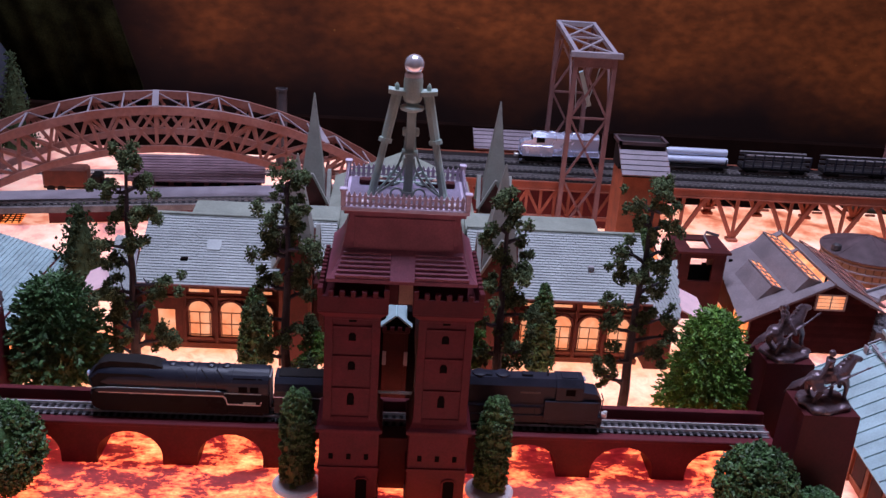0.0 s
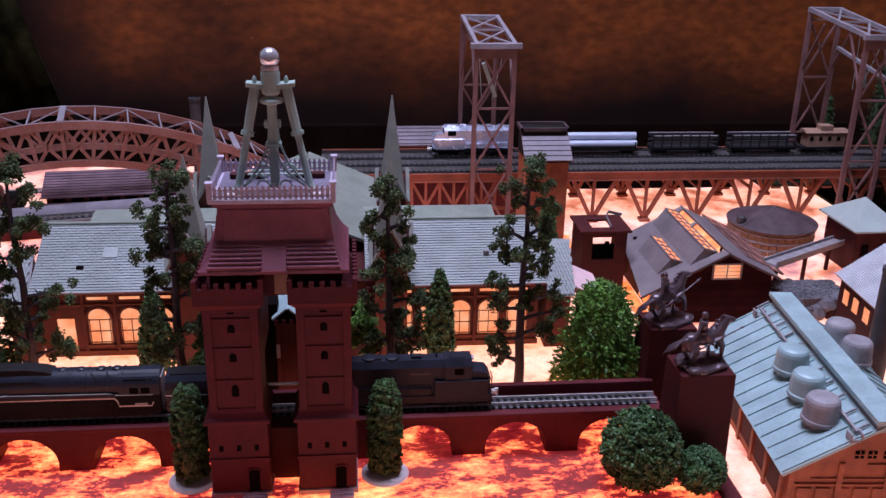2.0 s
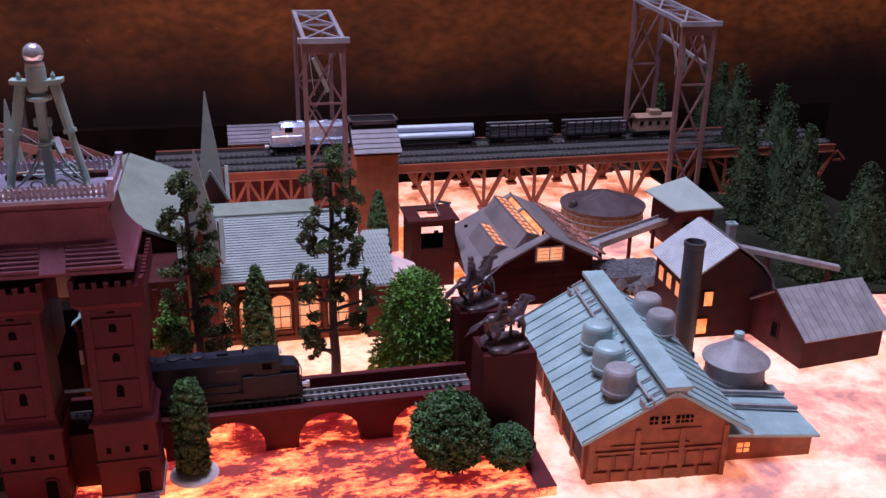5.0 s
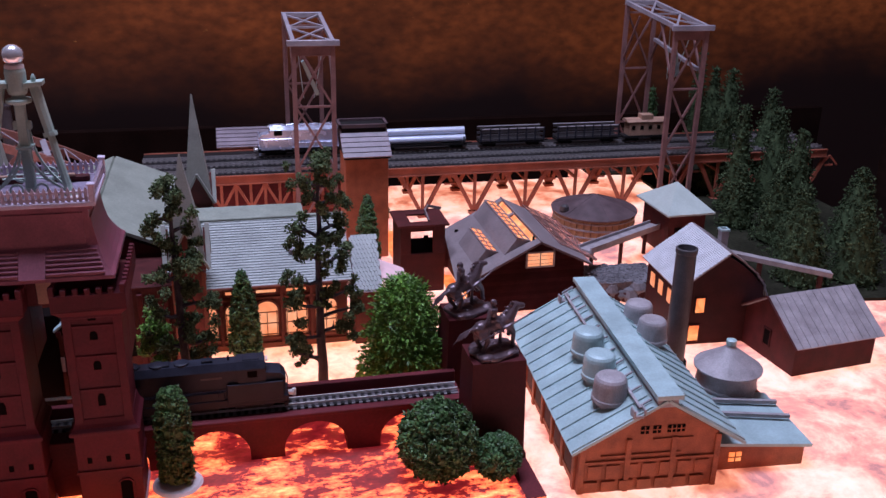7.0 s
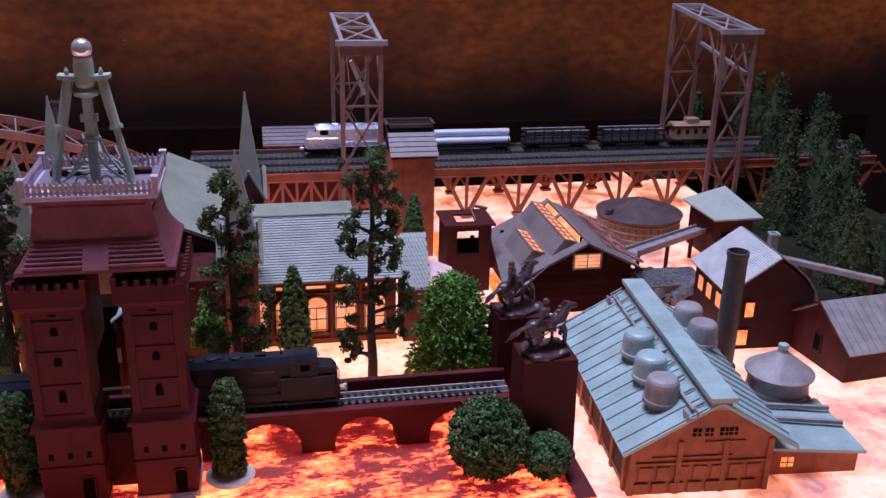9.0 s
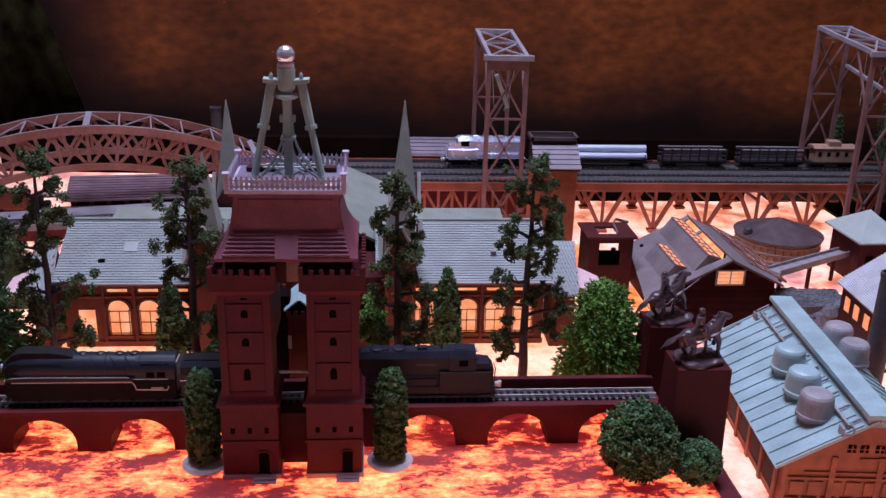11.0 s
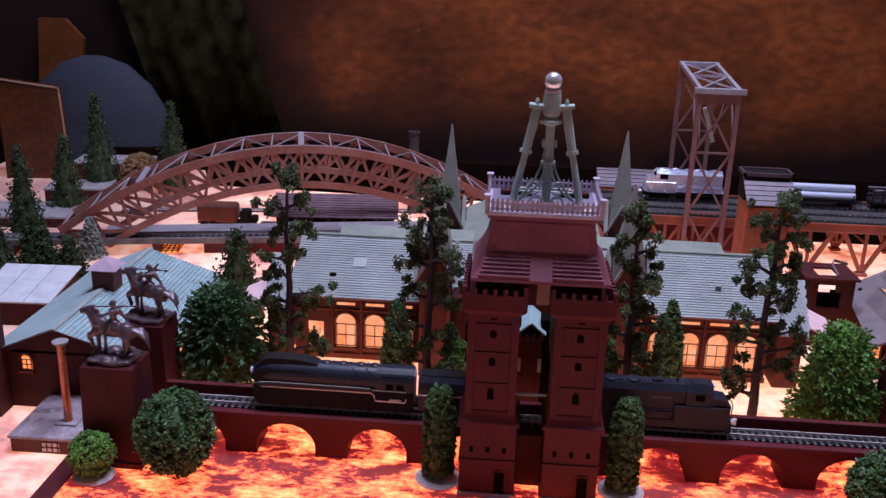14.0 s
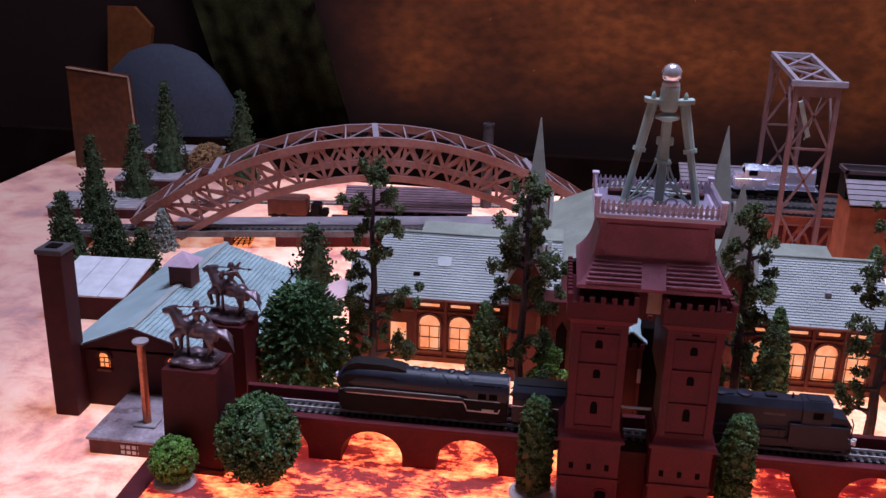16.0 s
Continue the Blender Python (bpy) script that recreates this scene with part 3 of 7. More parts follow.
    for k in range(3):
        part("step", S().box(cx + 0.1, cx + 1.8, -1.35 + 0.25 * k, -0.7, 0.14 * k, 0.14 * (k + 1), 0.02), MAUVE, gate)


tower_half(-3.02)
tower_half(3.02)
part("link_wall", S().box(-1.1, 1.1, 1.4, 2.9, 0, 4.3, 0.05), DARKRED, gate)
part("arch_link", S().box(-1.0, 1.0, 4.2, 6.9, 14.9, 17.0, 0.05), DARKRED, gate)
part("arch_panel", S().box(-0.15, 0.85, 0.5, 0.62, 15.1, 16.9, 0.03), TANWOOD, gate, "tan wooden panel")
part("eave_core", S().box(-4.3, 4.3, 0.6, 6.2, 15.0, 17.1), DARKRED, gate)
# concave flared roof, stepped panels either side of a plain rib, then the drum and the deck
flare = [(17.05, 4.62, -0.72), (17.1, 4.78, -0.88), (17.32, 4.76, -0.86), (17.5, 4.55, -0.72), (17.8, 4.33, -0.50), (18.2, 4.12, -0.22), (18.6, 3.96, 0.08), (18.95, 3.86, 0.32), (19.5, 3.74, 0.42), (20.1, 3.64, 0.44), (20.7, 3.57, 0.45)]
ring = [(sx * a, y, z) for z, a, f in flare for sx, y in ((-1, f), (1, f), (1, 6.3 - f), (-1, 6.3 - f))]
part("flared_roof", S().add(ring, [(k * 4 + j, k * 4 + (j + 1) % 4, k * 4 + 4 + (j + 1) % 4, k * 4 + 4 + j) for k in range(len(flare) - 1) for j in range(4)] + [(3, 2, 1, 0), tuple(range(len(ring) - 4, len(ring)))]), REDROOF, gate)
for k in range(6):
    z = 17.42 + 0.235 * k
    f = -0.80 + 0.185 * k
    for a, b in ((-4.22 + 0.09 * k, -0.78), (0.78, 4.22 - 0.09 * k)):
        part("roof_step", S().box(a, b, f - 0.05, 0.4, z, z + 0.19, 0.03), REDROOF, gate)
part("roof_rib", S().slab((-0.78, -0.98, 17.36), (0.78, -0.98, 17.36), (0.72, 0.34, 18.98), (-0.72, 0.34, 18.98), 0.3), REDROOF, gate)
part("drum", S().box(-3.5, 3.5, 0.4, 5.85, 18.8, 21.5, 0.05), REDROOF, gate)
part("drum_panel", S().box(-3.15, 3.15, 0.34, 0.45, 19.0, 21.1, 0.03), REDROOF, gate)
part("deck", S().box(-4.0, 4.0, 0.0, 6.35, 21.55, 21.85, 0.05), LAVENDER, gate)
part("deck_floor", S().box(-3.6, 3.6, 0.4, 5.95, 21.85, 21.89), DECKFLOOR, gate, "worn purple deck floor")
part("deck_moulding", S().box(-3.8, 3.8, 0.2, 6.1, 21.3, 21.56), REDROOF, gate)


stick = part("baluster", S().prism([(-0.1, 0), (0.1, 0), (0.1, 0.72), (0, 0.95), (-0.1, 0.72)], "y", -0.05, 0.05), LAVENDER, gate)
stick.location = (-3.85 * CM, 3.0 * CM, 21.85 * CM)
BALUSTER = stick.data


def deck_rail(a, b):
    a, b = Vector(a), Vector(b)
    n = max(2, int((b - a).length / 0.33))
    for z, w in ((0.62, 0.13), (0.2, 0.1)):
        part("deck_rail", S().beam(a + Vector((0, 0, z)), b + Vector((0, 0, z)), w, 0.1), LAVENDER, gate)
    for k in range(1, n):
        p = a.lerp(b, k / n)
        ob = new("baluster", BALUSTER)
        ob.parent, ob.location = gate, p * CM
        ob.rotation_euler = (0, 0, 0 if a.y == b.y else math.pi / 2)
    for p in (a, b) if a.y == b.y else ():
        part("rail_post", S().box(p.x - 0.17, p.x + 0.17, p.y - 0.17, p.y + 0.17, 21.85, 22.85, 0.03).box(p.x - 0.24, p.x + 0.24, p.y - 0.24, p.y + 0.24, 22.85, 23.0, 0.04), LAVENDER, gate)


for a, b in (((-3.85, 0.15, 21.85), (3.85, 0.15, 21.85)), ((-3.85, 6.2, 21.85), (3.85, 6.2, 21.85)), ((-3.85, 0.15, 21.85), (-3.85, 6.2, 21.85)), ((3.85, 0.15, 21.85), (3.85, 6.2, 21.85))):
    deck_rail(a, b)
# lamp frame: a column and two raking legs
C = Vector((0.1, 2.3, 0))
for sx in (-1, 1):
    foot, top = Vector((C.x + 2.35 * sx, C.y - 0.75, 21.85)), Vector((C.x + 0.95 * sx, C.y, 28.6))
    d, knee = (top - foot).normalized(), foot.lerp(top, 0.56)
    s = S().rod(foot, knee, 0.26, 0.22, 8).rod(knee, top, 0.30, 0.33, 8)
    s.rod(knee - d * 0.12, knee + d * 0.14, 0.42, 0.42, 8)
    s.rod(foot, foot + d * 0.25, 0.42, 0.40, 8).rod(foot + d * 0.25, foot + d * 0.6, 0.33, 0.26, 8)
    part("frame_leg", s, GREYGREEN, gate)
    part("leg_bracket", S().prism([(C.x + sx * 0.45, 28.45), (C.x + sx * 1.5, 28.6), (C.x + sx * 1.5, 28.85), (C.x + sx * 0.45, 28.75)], "y", C.y - 0.5, C.y + 0.45).lathe((C.x + sx * 0.98, C.y - 0.15, 28.75), [(0.14, 0), (0.14, 0.3), (0.05, 0.5)], 8), GREYGREEN, gate)
    for a, h, y in ((1.95, 24.6, -0.55), (1.7, 25.9, 0.35)):
        part("scroll_brace", S().sweep([(C.x + sx * (0.28 + a * (k / 12) ** 2.2), C.y + y, h - (h - 22.05) * k / 12) for k in range(13)], 0.13, 0.15, (0, 1, 0)), GREYGREEN, gate)
    part("scroll_ring", S().sweep([(C.x + sx * 0.72 + 0.36 * math.cos(math.pi * k / 9), C.y - 0.7, 22.28 + 0.36 * math.sin(math.pi * k / 9)) for k in range(18)], 0.11, 0.12, (0, 1, 0), True), GREYGREEN, gate)
    part("deck_beam", S().box(C.x + sx * 2.0 - 1.15, C.x + sx * 2.0 + 1.15, 4.2, 4.75, 21.9, 22.3, 0.08), BROWNWOOD, gate, "dark wooden deck beam")
    part("deck_wheel", S().sweep([(C.x + sx * 0.85 + 0.42 * math.cos(math.pi * k / 9), 4.0, 22.55 + 0.42 * math.sin(math.pi * k / 9)) for k in range(18)], 0.14, 0.14, (0, 1, 0), True), GREYGREEN, gate)
    part("bearing", S().box(C.x + sx * 2.0 - 0.35, C.x + sx * 2.0 + 0.35, 4.05, 4.3, 22.3, 22.5, 0.05), TANWOOD, gate, "tan bearing block")
    part("corner_step", S().box(C.x + sx * 2.75 - 0.3, C.x + sx * 2.75 + 0.3, 0.5, 0.9, 21.88, 22.05, 0.04), POT, gate)
col = S().box(C.x - 0.29, C.x + 0.29, C.y - 0.29, C.y + 0.29, 21.85, 27.6, 0.07)
col.box(C.x - 0.5, C.x + 0.5, C.y - 0.48, C.y + 0.48, 24.75, 24.92, 0.05).box(C.x - 0.36, C.x + 0.36, C.y - 0.36, C.y + 0.36, 21.85, 22.3, 0.05)
col.box(C.x - 0.52, C.x - 0.27, C.y - 0.2, C.y + 0.2, 25.9, 26.4, 0.05).box(C.x + 0.27, C.x + 0.52, C.y - 0.2, C.y + 0.2, 25.9, 26.4, 0.05)
part("front_column", col, GREYGREEN, gate)
part("lamp_table", S().lathe((C.x, C.y, 27.55), [(0.3, -0.15), (0.72, 0.0), (0.76, 0.1), (0.74, 0.2), (0.4, 0.3), (0.3, 0.7)], 16), GREYGREEN, gate)
for k in range(2):
    y = 3.7 + 0.9 * k
    part("tie_bar", S().rod((C.x - 1.9 + 0.1 * k, y, 22.4), (C.x + 1.9 - 0.1 * k, y, 22.4), 0.07, n=6), GREYGREEN, gate)
part("lamp_socket", S().lathe((C.x, C.y, 28.05), [(0.5, 0), (0.58, 0.2), (0.6, 1.35), (0.56, 1.52)], 20), GREYGREEN, gate, smooth=False)
part("lamp_collar", S().lathe((C.x, C.y, 29.55), [(0.5, 0), (0.56, 0.08), (0.54, 0.25), (0.42, 0.32)], 20), POT, gate, "white glass collar")
part("bulb", S().ball((C.x, C.y, 30.35), 0.62, 24), MIRROR, gate, "mirror-bright round bulb", smooth=True)


# ---- plants ----
def leaves(s, rnd, c, r, n, size, squash=(1, 1, 1), shell=0.6):
    """Small bent leaves filling a clump."""
    for _ in range(n):
        d = Vector((rnd.gauss(0, 1), rnd.gauss(0, 1), rnd.gauss(0, 1))).normalized()
        q = r * (shell + (1 - shell) * rnd.random())
        p = Vector((c[0] + d.x * q * squash[0], c[1] + d.y * q * squash[1], c[2] + d.z * q * squash[2]))
        u = (d + 0.9 * Vector((rnd.uniform(-1, 1), rnd.uniform(-1, 1), rnd.uniform(-1, 1)))).normalized()
        w = u.orthogonal().normalized()
        w.rotate(Matrix.Rotation(rnd.uniform(0, 6.3), 3, u))
        h = u.cross(w)
        a = size * rnd.uniform(0.6, 1.3)
        s.add([p - w * a * 0.5, p + u * a * 0.9 - h * a * 0.12, p + w * a * 0.5, p + h * a * 0.55, p - h * a * 0.4], [(0, 4, 2, 1), (0, 1, 3), (1, 2, 3), (0, 3, 2, 4)])
    return s


def spray(s, rnd, p, d, length, n):
    """A leafy twig: narrow pointed leaves along a line, closer to it towards the tip."""
    d = d.normalized()
    for j in range(n):
        u = (j + rnd.random()) / n
        side = Vector((rnd.uniform(-1, 1), rnd.uniform(-1, 1), rnd.uniform(-1, 1)))
        q = (d + side * (0.95 - 0.5 * u)).normalized()
        w = q.cross(Vector((rnd.uniform(-1, 1), rnd.uniform(-1, 1), 0.3))).normalized()
        a, o = length * rnd.uniform(0.26, 0.42), p + d * (length * u)
        s.add([o, o + q * a * 0.5 + w * a * 0.24, o + q * a, o + q * a * 0.5 - w * a * 0.24], [(0, 1, 2), (0, 2, 3)])


def bush(name, x, y, z, h, w, mat, seed, label, shape="round", pot=True, n=2600, size=0.24, category="bush", base=0.44, sprig=1.0):
    rnd = random.Random(seed)
    t = thing(name, x, y, z, label=label, category=category)
    lift = 0.0
    if pot:
        part("base_disc", S().lathe((0, 0, 0), [(w * base, 0), (w * base * 1.06, 0.12), (w * base * 0.95, 0.3), (w * 0.3, 0.42)], 28), POT, t, "white plaster base")
        lift = 0.35
    part("trunk", S().rod((0, 0, 0), (0, 0, lift + h * 0.5), w * 0.05, w * 0.03), BARK, t)
    s, core = S(), S()

    def radius(u):
        if shape == "round":
            return math.sqrt(max(0.02, 1 - (2 * u - 1) ** 2))
        if shape == "column":
            return min(1.0, 0.86 + 0.5 * u) * (1 if u < 0.72 else math.sqrt(max(0.03, 1 - ((u - 0.72) / 0.29) ** 2)))
        if shape == "bullet2":
            return (0.86 + 0.14 * math.sin(2.2 * u + 0.5)) * (1 if u < 0.5 else math.sqrt(max(0.03, 1 - ((u - 0.5) / 0.53) ** 2.4)))
        if shape == "bullet":
            return 0.95 * (1 - u ** 2.2) ** 0.8 + 0.04
        if shape == "dome":
            return (0.98 - 0.06 * u) * (0.9 + 0.1 * min(1, u / 0.12)) * (1 if u < 0.3 else math.sqrt(max(0.012, 1 - ((u - 0.3) / 0.71) ** 1.7)))
        if shape == "egg":
            return (0.92 + 0.1 * math.sin(3 * u)) * (1 if u < 0.4 else math.sqrt(max(0.02, 1 - ((u - 0.4) / 0.61) ** 2)))
        return max(0.03, 1.02 - u) ** 0.85
    prof = [(max(0.03, radius(k / 10) * w / 2 * 0.74), lift + h * (0.02 + 0.94 * k / 10)) for k in range(11)]
    core.lathe((0, 0, 0), prof, 14)
    clumps = int(150 + 26 * h)
    for k in range(clumps):
        u = (k + rnd.random()) / clumps
        u = u ** (1.0 if shape != "cone" else 1.5)
        a = rnd.uniform(0, 2 * math.pi)
        r = radius(u) * w / 2
        cr = w * rnd.uniform(0.05, 0.10)
        r *= 0.74 if shape == "dome" else 0.9
        leaves(s, rnd, (r * math.cos(a), r * math.sin(a), lift + 0.03 * h + u * h * 0.95), cr, max(8, int(2.2 * n / clumps)), size * (0.75 if shape == "dome" else 1), (1, 1, 0.85), 0.3)
    if shape == "dome":
        # sprays of narrow leaves that stand out of the crown, tilted upwards
        for k in range(620):
            u, a = (k + rnd.random()) / 620, rnd.uniform(0, 2 * math.pi)
            r = radius(u) * w / 2 * rnd.uniform(0.72, 0.86)
            d = Vector((math.cos(a), math.sin(a), rnd.uniform(-0.35, 0.35) + 1.3 * max(0, u - 0.55)))
            spray(s, rnd, Vector((r * math.cos(a), r * math.sin(a), lift + 0.03 * h + u * h * 0.93)), d, sprig * rnd.uniform(0.7, 1.25) * (1 - 0.35 * u), 15)
    part("inner_foliage", core, mat, t)
    tagged(part("crown", s, mat, t), kind="stuff")
    return t


def conifer(name, x, y, z, h, w, mat, seed, label, size=0.3, n=2400):
    rnd = random.Random(seed)
    t = thing(name, x, y, z, label=label, category="conifer")
    part("trunk", S().rod((0, 0, 0), (0, 0, h * 0.92), w * 0.06, 0.05), BARK, t)
    s, core = S(), S()
    tiers = int(10 + h * 0.6)
    for k in range(tiers):
        u = k / tiers
        r = w / 2 * (1.0 - u) ** 0.8 * rnd.uniform(0.85, 1.1) + 0.15
        zc = h * (0.08 + 0.9 * u)
        m = max(5, int(11 * (1 - u) + 4))
        for j in range(m):
            a = 2 * math.pi * (j + rnd.uniform(-0.3, 0.3)) / m
            rr = r * rnd.uniform(0.75, 1.1)
            for f in (0.45, 0.8, 1.0):
                leaves(s, rnd, (rr * f * math.cos(a), rr * f * math.sin(a), zc - 0.22 * rr * f), 0.13 * w * (1.15 - 0.5 * f), max(2, n // (tiers * 30)), size, (1, 1, 0.6), 0.2)
    core.lathe((0, 0, 0), [(w * 0.36, h * 0.06), (w * 0.26, h * 0.35), (w * 0.14, h * 0.68), (0.06, h * 0.97)], 12)
    part("inner_foliage", core, mat, t)
    tagged(part("crown", s, mat, t), kind="stuff")
    return t


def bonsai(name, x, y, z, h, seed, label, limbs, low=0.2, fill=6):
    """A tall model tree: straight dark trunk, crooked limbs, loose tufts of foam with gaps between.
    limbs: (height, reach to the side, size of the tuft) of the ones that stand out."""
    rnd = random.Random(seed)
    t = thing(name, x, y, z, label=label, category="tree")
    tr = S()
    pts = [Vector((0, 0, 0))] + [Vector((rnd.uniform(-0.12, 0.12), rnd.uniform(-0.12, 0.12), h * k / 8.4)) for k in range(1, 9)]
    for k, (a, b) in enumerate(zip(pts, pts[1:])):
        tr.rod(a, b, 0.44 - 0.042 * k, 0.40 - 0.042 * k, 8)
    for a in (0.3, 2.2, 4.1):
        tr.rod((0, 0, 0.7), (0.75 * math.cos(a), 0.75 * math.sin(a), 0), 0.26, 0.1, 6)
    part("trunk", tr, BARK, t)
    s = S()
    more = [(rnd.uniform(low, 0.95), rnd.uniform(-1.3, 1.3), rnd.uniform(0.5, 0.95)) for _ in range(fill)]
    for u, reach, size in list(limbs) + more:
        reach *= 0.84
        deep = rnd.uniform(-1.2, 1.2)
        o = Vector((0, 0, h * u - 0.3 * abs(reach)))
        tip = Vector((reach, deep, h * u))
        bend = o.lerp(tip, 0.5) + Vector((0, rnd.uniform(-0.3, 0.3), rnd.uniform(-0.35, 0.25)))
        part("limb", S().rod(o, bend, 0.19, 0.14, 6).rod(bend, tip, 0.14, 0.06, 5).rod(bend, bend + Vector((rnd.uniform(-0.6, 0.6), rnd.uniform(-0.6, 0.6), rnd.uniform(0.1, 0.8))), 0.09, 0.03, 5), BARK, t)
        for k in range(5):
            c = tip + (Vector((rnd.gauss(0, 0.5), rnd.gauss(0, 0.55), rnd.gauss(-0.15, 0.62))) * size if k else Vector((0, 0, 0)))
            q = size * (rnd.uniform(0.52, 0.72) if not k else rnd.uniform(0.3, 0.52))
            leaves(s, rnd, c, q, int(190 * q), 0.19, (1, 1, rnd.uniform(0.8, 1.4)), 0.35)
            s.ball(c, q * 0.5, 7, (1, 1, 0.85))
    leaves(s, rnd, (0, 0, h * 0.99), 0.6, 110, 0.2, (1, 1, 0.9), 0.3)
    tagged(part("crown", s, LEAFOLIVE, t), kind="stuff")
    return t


for x, y in ((-7.0, 1.5), (6.8, 1.4)):
    bush("columnar_bush", x, y, 0.8, 7.6, 2.45, LEAFBLUE, 3 + int(x), "dark green columnar topiary on a white base", "bullet2", n=4200, size=0.19, base=0.68)
bush("round_bush", 25.2, -1.0, 0.8, 5.8, 5.7, LEAFBLUE, 11, "large round dark green bush on the glass slab", pot=False, n=4000, size=0.27)
bush("round_bush", 29.4, -2.0, 0.8, 3.3, 3.5, LEAFMID, 12, "small round green bush beside a pedestal", pot=False, n=2600, size=0.18)
bush("round_bush", -26.9, 0.3, 0.8, 6.4, 5.9, LEAFBLUE, 13, "large round dark green bush before the viaduct", pot=False, n=4000, size=0.27)
bush("round_bush", -32.7, -1.4, 0.8, 3.2, 3.3, LEAFBRIGHT, 14, "small round bright green bush on a white base", n=2200, size=0.2)
bush("broad_tree", 25.0, 10.9, 2.3, 9.1, 6.8, LEAFBRIGHT, 15, "bullet-shaped bright green broadleaf model tree", "dome", False, 3600, 0.42, "tree", sprig=1.15)
bush("broad_tree", -27.0, 12.6, 2.3, 8.9, 6.1, LEAFMID, 16, "bullet-shaped deep green broadleaf model tree", "dome", False, 2600, 0.40, "tree", sprig=1.6)
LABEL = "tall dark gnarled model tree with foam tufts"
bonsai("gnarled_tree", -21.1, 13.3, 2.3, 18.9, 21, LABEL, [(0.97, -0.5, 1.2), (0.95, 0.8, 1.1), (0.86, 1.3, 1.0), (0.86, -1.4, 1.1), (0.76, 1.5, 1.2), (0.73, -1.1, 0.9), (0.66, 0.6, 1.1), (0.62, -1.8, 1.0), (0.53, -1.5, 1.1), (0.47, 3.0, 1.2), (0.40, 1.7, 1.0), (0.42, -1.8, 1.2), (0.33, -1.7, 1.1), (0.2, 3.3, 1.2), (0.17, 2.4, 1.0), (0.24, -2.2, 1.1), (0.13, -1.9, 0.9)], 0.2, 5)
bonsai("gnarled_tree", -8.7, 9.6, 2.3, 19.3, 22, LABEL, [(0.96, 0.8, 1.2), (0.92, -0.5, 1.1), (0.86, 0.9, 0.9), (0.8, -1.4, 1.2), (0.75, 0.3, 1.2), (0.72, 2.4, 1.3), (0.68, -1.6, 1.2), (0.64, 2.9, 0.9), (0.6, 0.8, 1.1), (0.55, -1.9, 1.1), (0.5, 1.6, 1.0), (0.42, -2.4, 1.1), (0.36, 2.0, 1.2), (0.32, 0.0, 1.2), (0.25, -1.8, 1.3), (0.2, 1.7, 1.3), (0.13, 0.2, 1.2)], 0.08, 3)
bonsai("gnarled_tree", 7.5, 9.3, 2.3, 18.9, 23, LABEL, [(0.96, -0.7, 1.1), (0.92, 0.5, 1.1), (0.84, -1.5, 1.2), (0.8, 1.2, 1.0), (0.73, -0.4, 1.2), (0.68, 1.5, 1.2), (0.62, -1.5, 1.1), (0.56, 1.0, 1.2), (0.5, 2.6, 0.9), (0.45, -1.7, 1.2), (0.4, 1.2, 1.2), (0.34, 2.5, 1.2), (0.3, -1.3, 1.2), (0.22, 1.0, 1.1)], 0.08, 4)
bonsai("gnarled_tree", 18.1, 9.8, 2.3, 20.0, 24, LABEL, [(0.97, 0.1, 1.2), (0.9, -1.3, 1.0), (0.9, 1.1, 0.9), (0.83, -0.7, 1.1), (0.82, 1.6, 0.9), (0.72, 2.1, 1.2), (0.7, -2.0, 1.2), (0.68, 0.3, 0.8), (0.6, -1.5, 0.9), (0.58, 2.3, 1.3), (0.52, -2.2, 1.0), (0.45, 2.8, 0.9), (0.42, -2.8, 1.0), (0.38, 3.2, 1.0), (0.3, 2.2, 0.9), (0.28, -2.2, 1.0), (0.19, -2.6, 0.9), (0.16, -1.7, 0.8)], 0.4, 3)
bush("slim_conifer", 12.2, 17.0, 2.3, 8.2, 2.9, LEAFBLUE, 31, "slim dark green cypress before the station", "bullet", False, 1800, 0.22, "cypress")
bush("slim_conifer", -12.0, 16.2, 2.3, 7.2, 3.0, LEAFBLUE, 32, "slim dark green cypress before the station", "bullet", False, 1800, 0.22, "cypress")
bush("slim_conifer", 26.2, 38.5, 0, 9.6, 3.0, LEAFMID, 33, "slim green cypress beside the brick silo", "bullet", False, 1800, 0.24, "cypress")
for x, y, h, w, seed in ((-61.5, 38.0, 7.5, 4.6, 71), (-57.5, 41.0, 6.5, 4.4, 72), (-53.6, 39.5, 6.0, 4.2, 73), (-65.0, 43.0, 9.0, 5.0, 74), (-60.5, 44.5, 7.0, 4.6, 75)):
    conifer("spruce", x, y, 0, h, w, LEAFDARK, seed, "low dark spruce behind the tin shed")
conifer("spruce", -30.8, 30.5, 0, 11.0, 7.6, LEAFDARK, 34, "dark spruce beside the station roof")


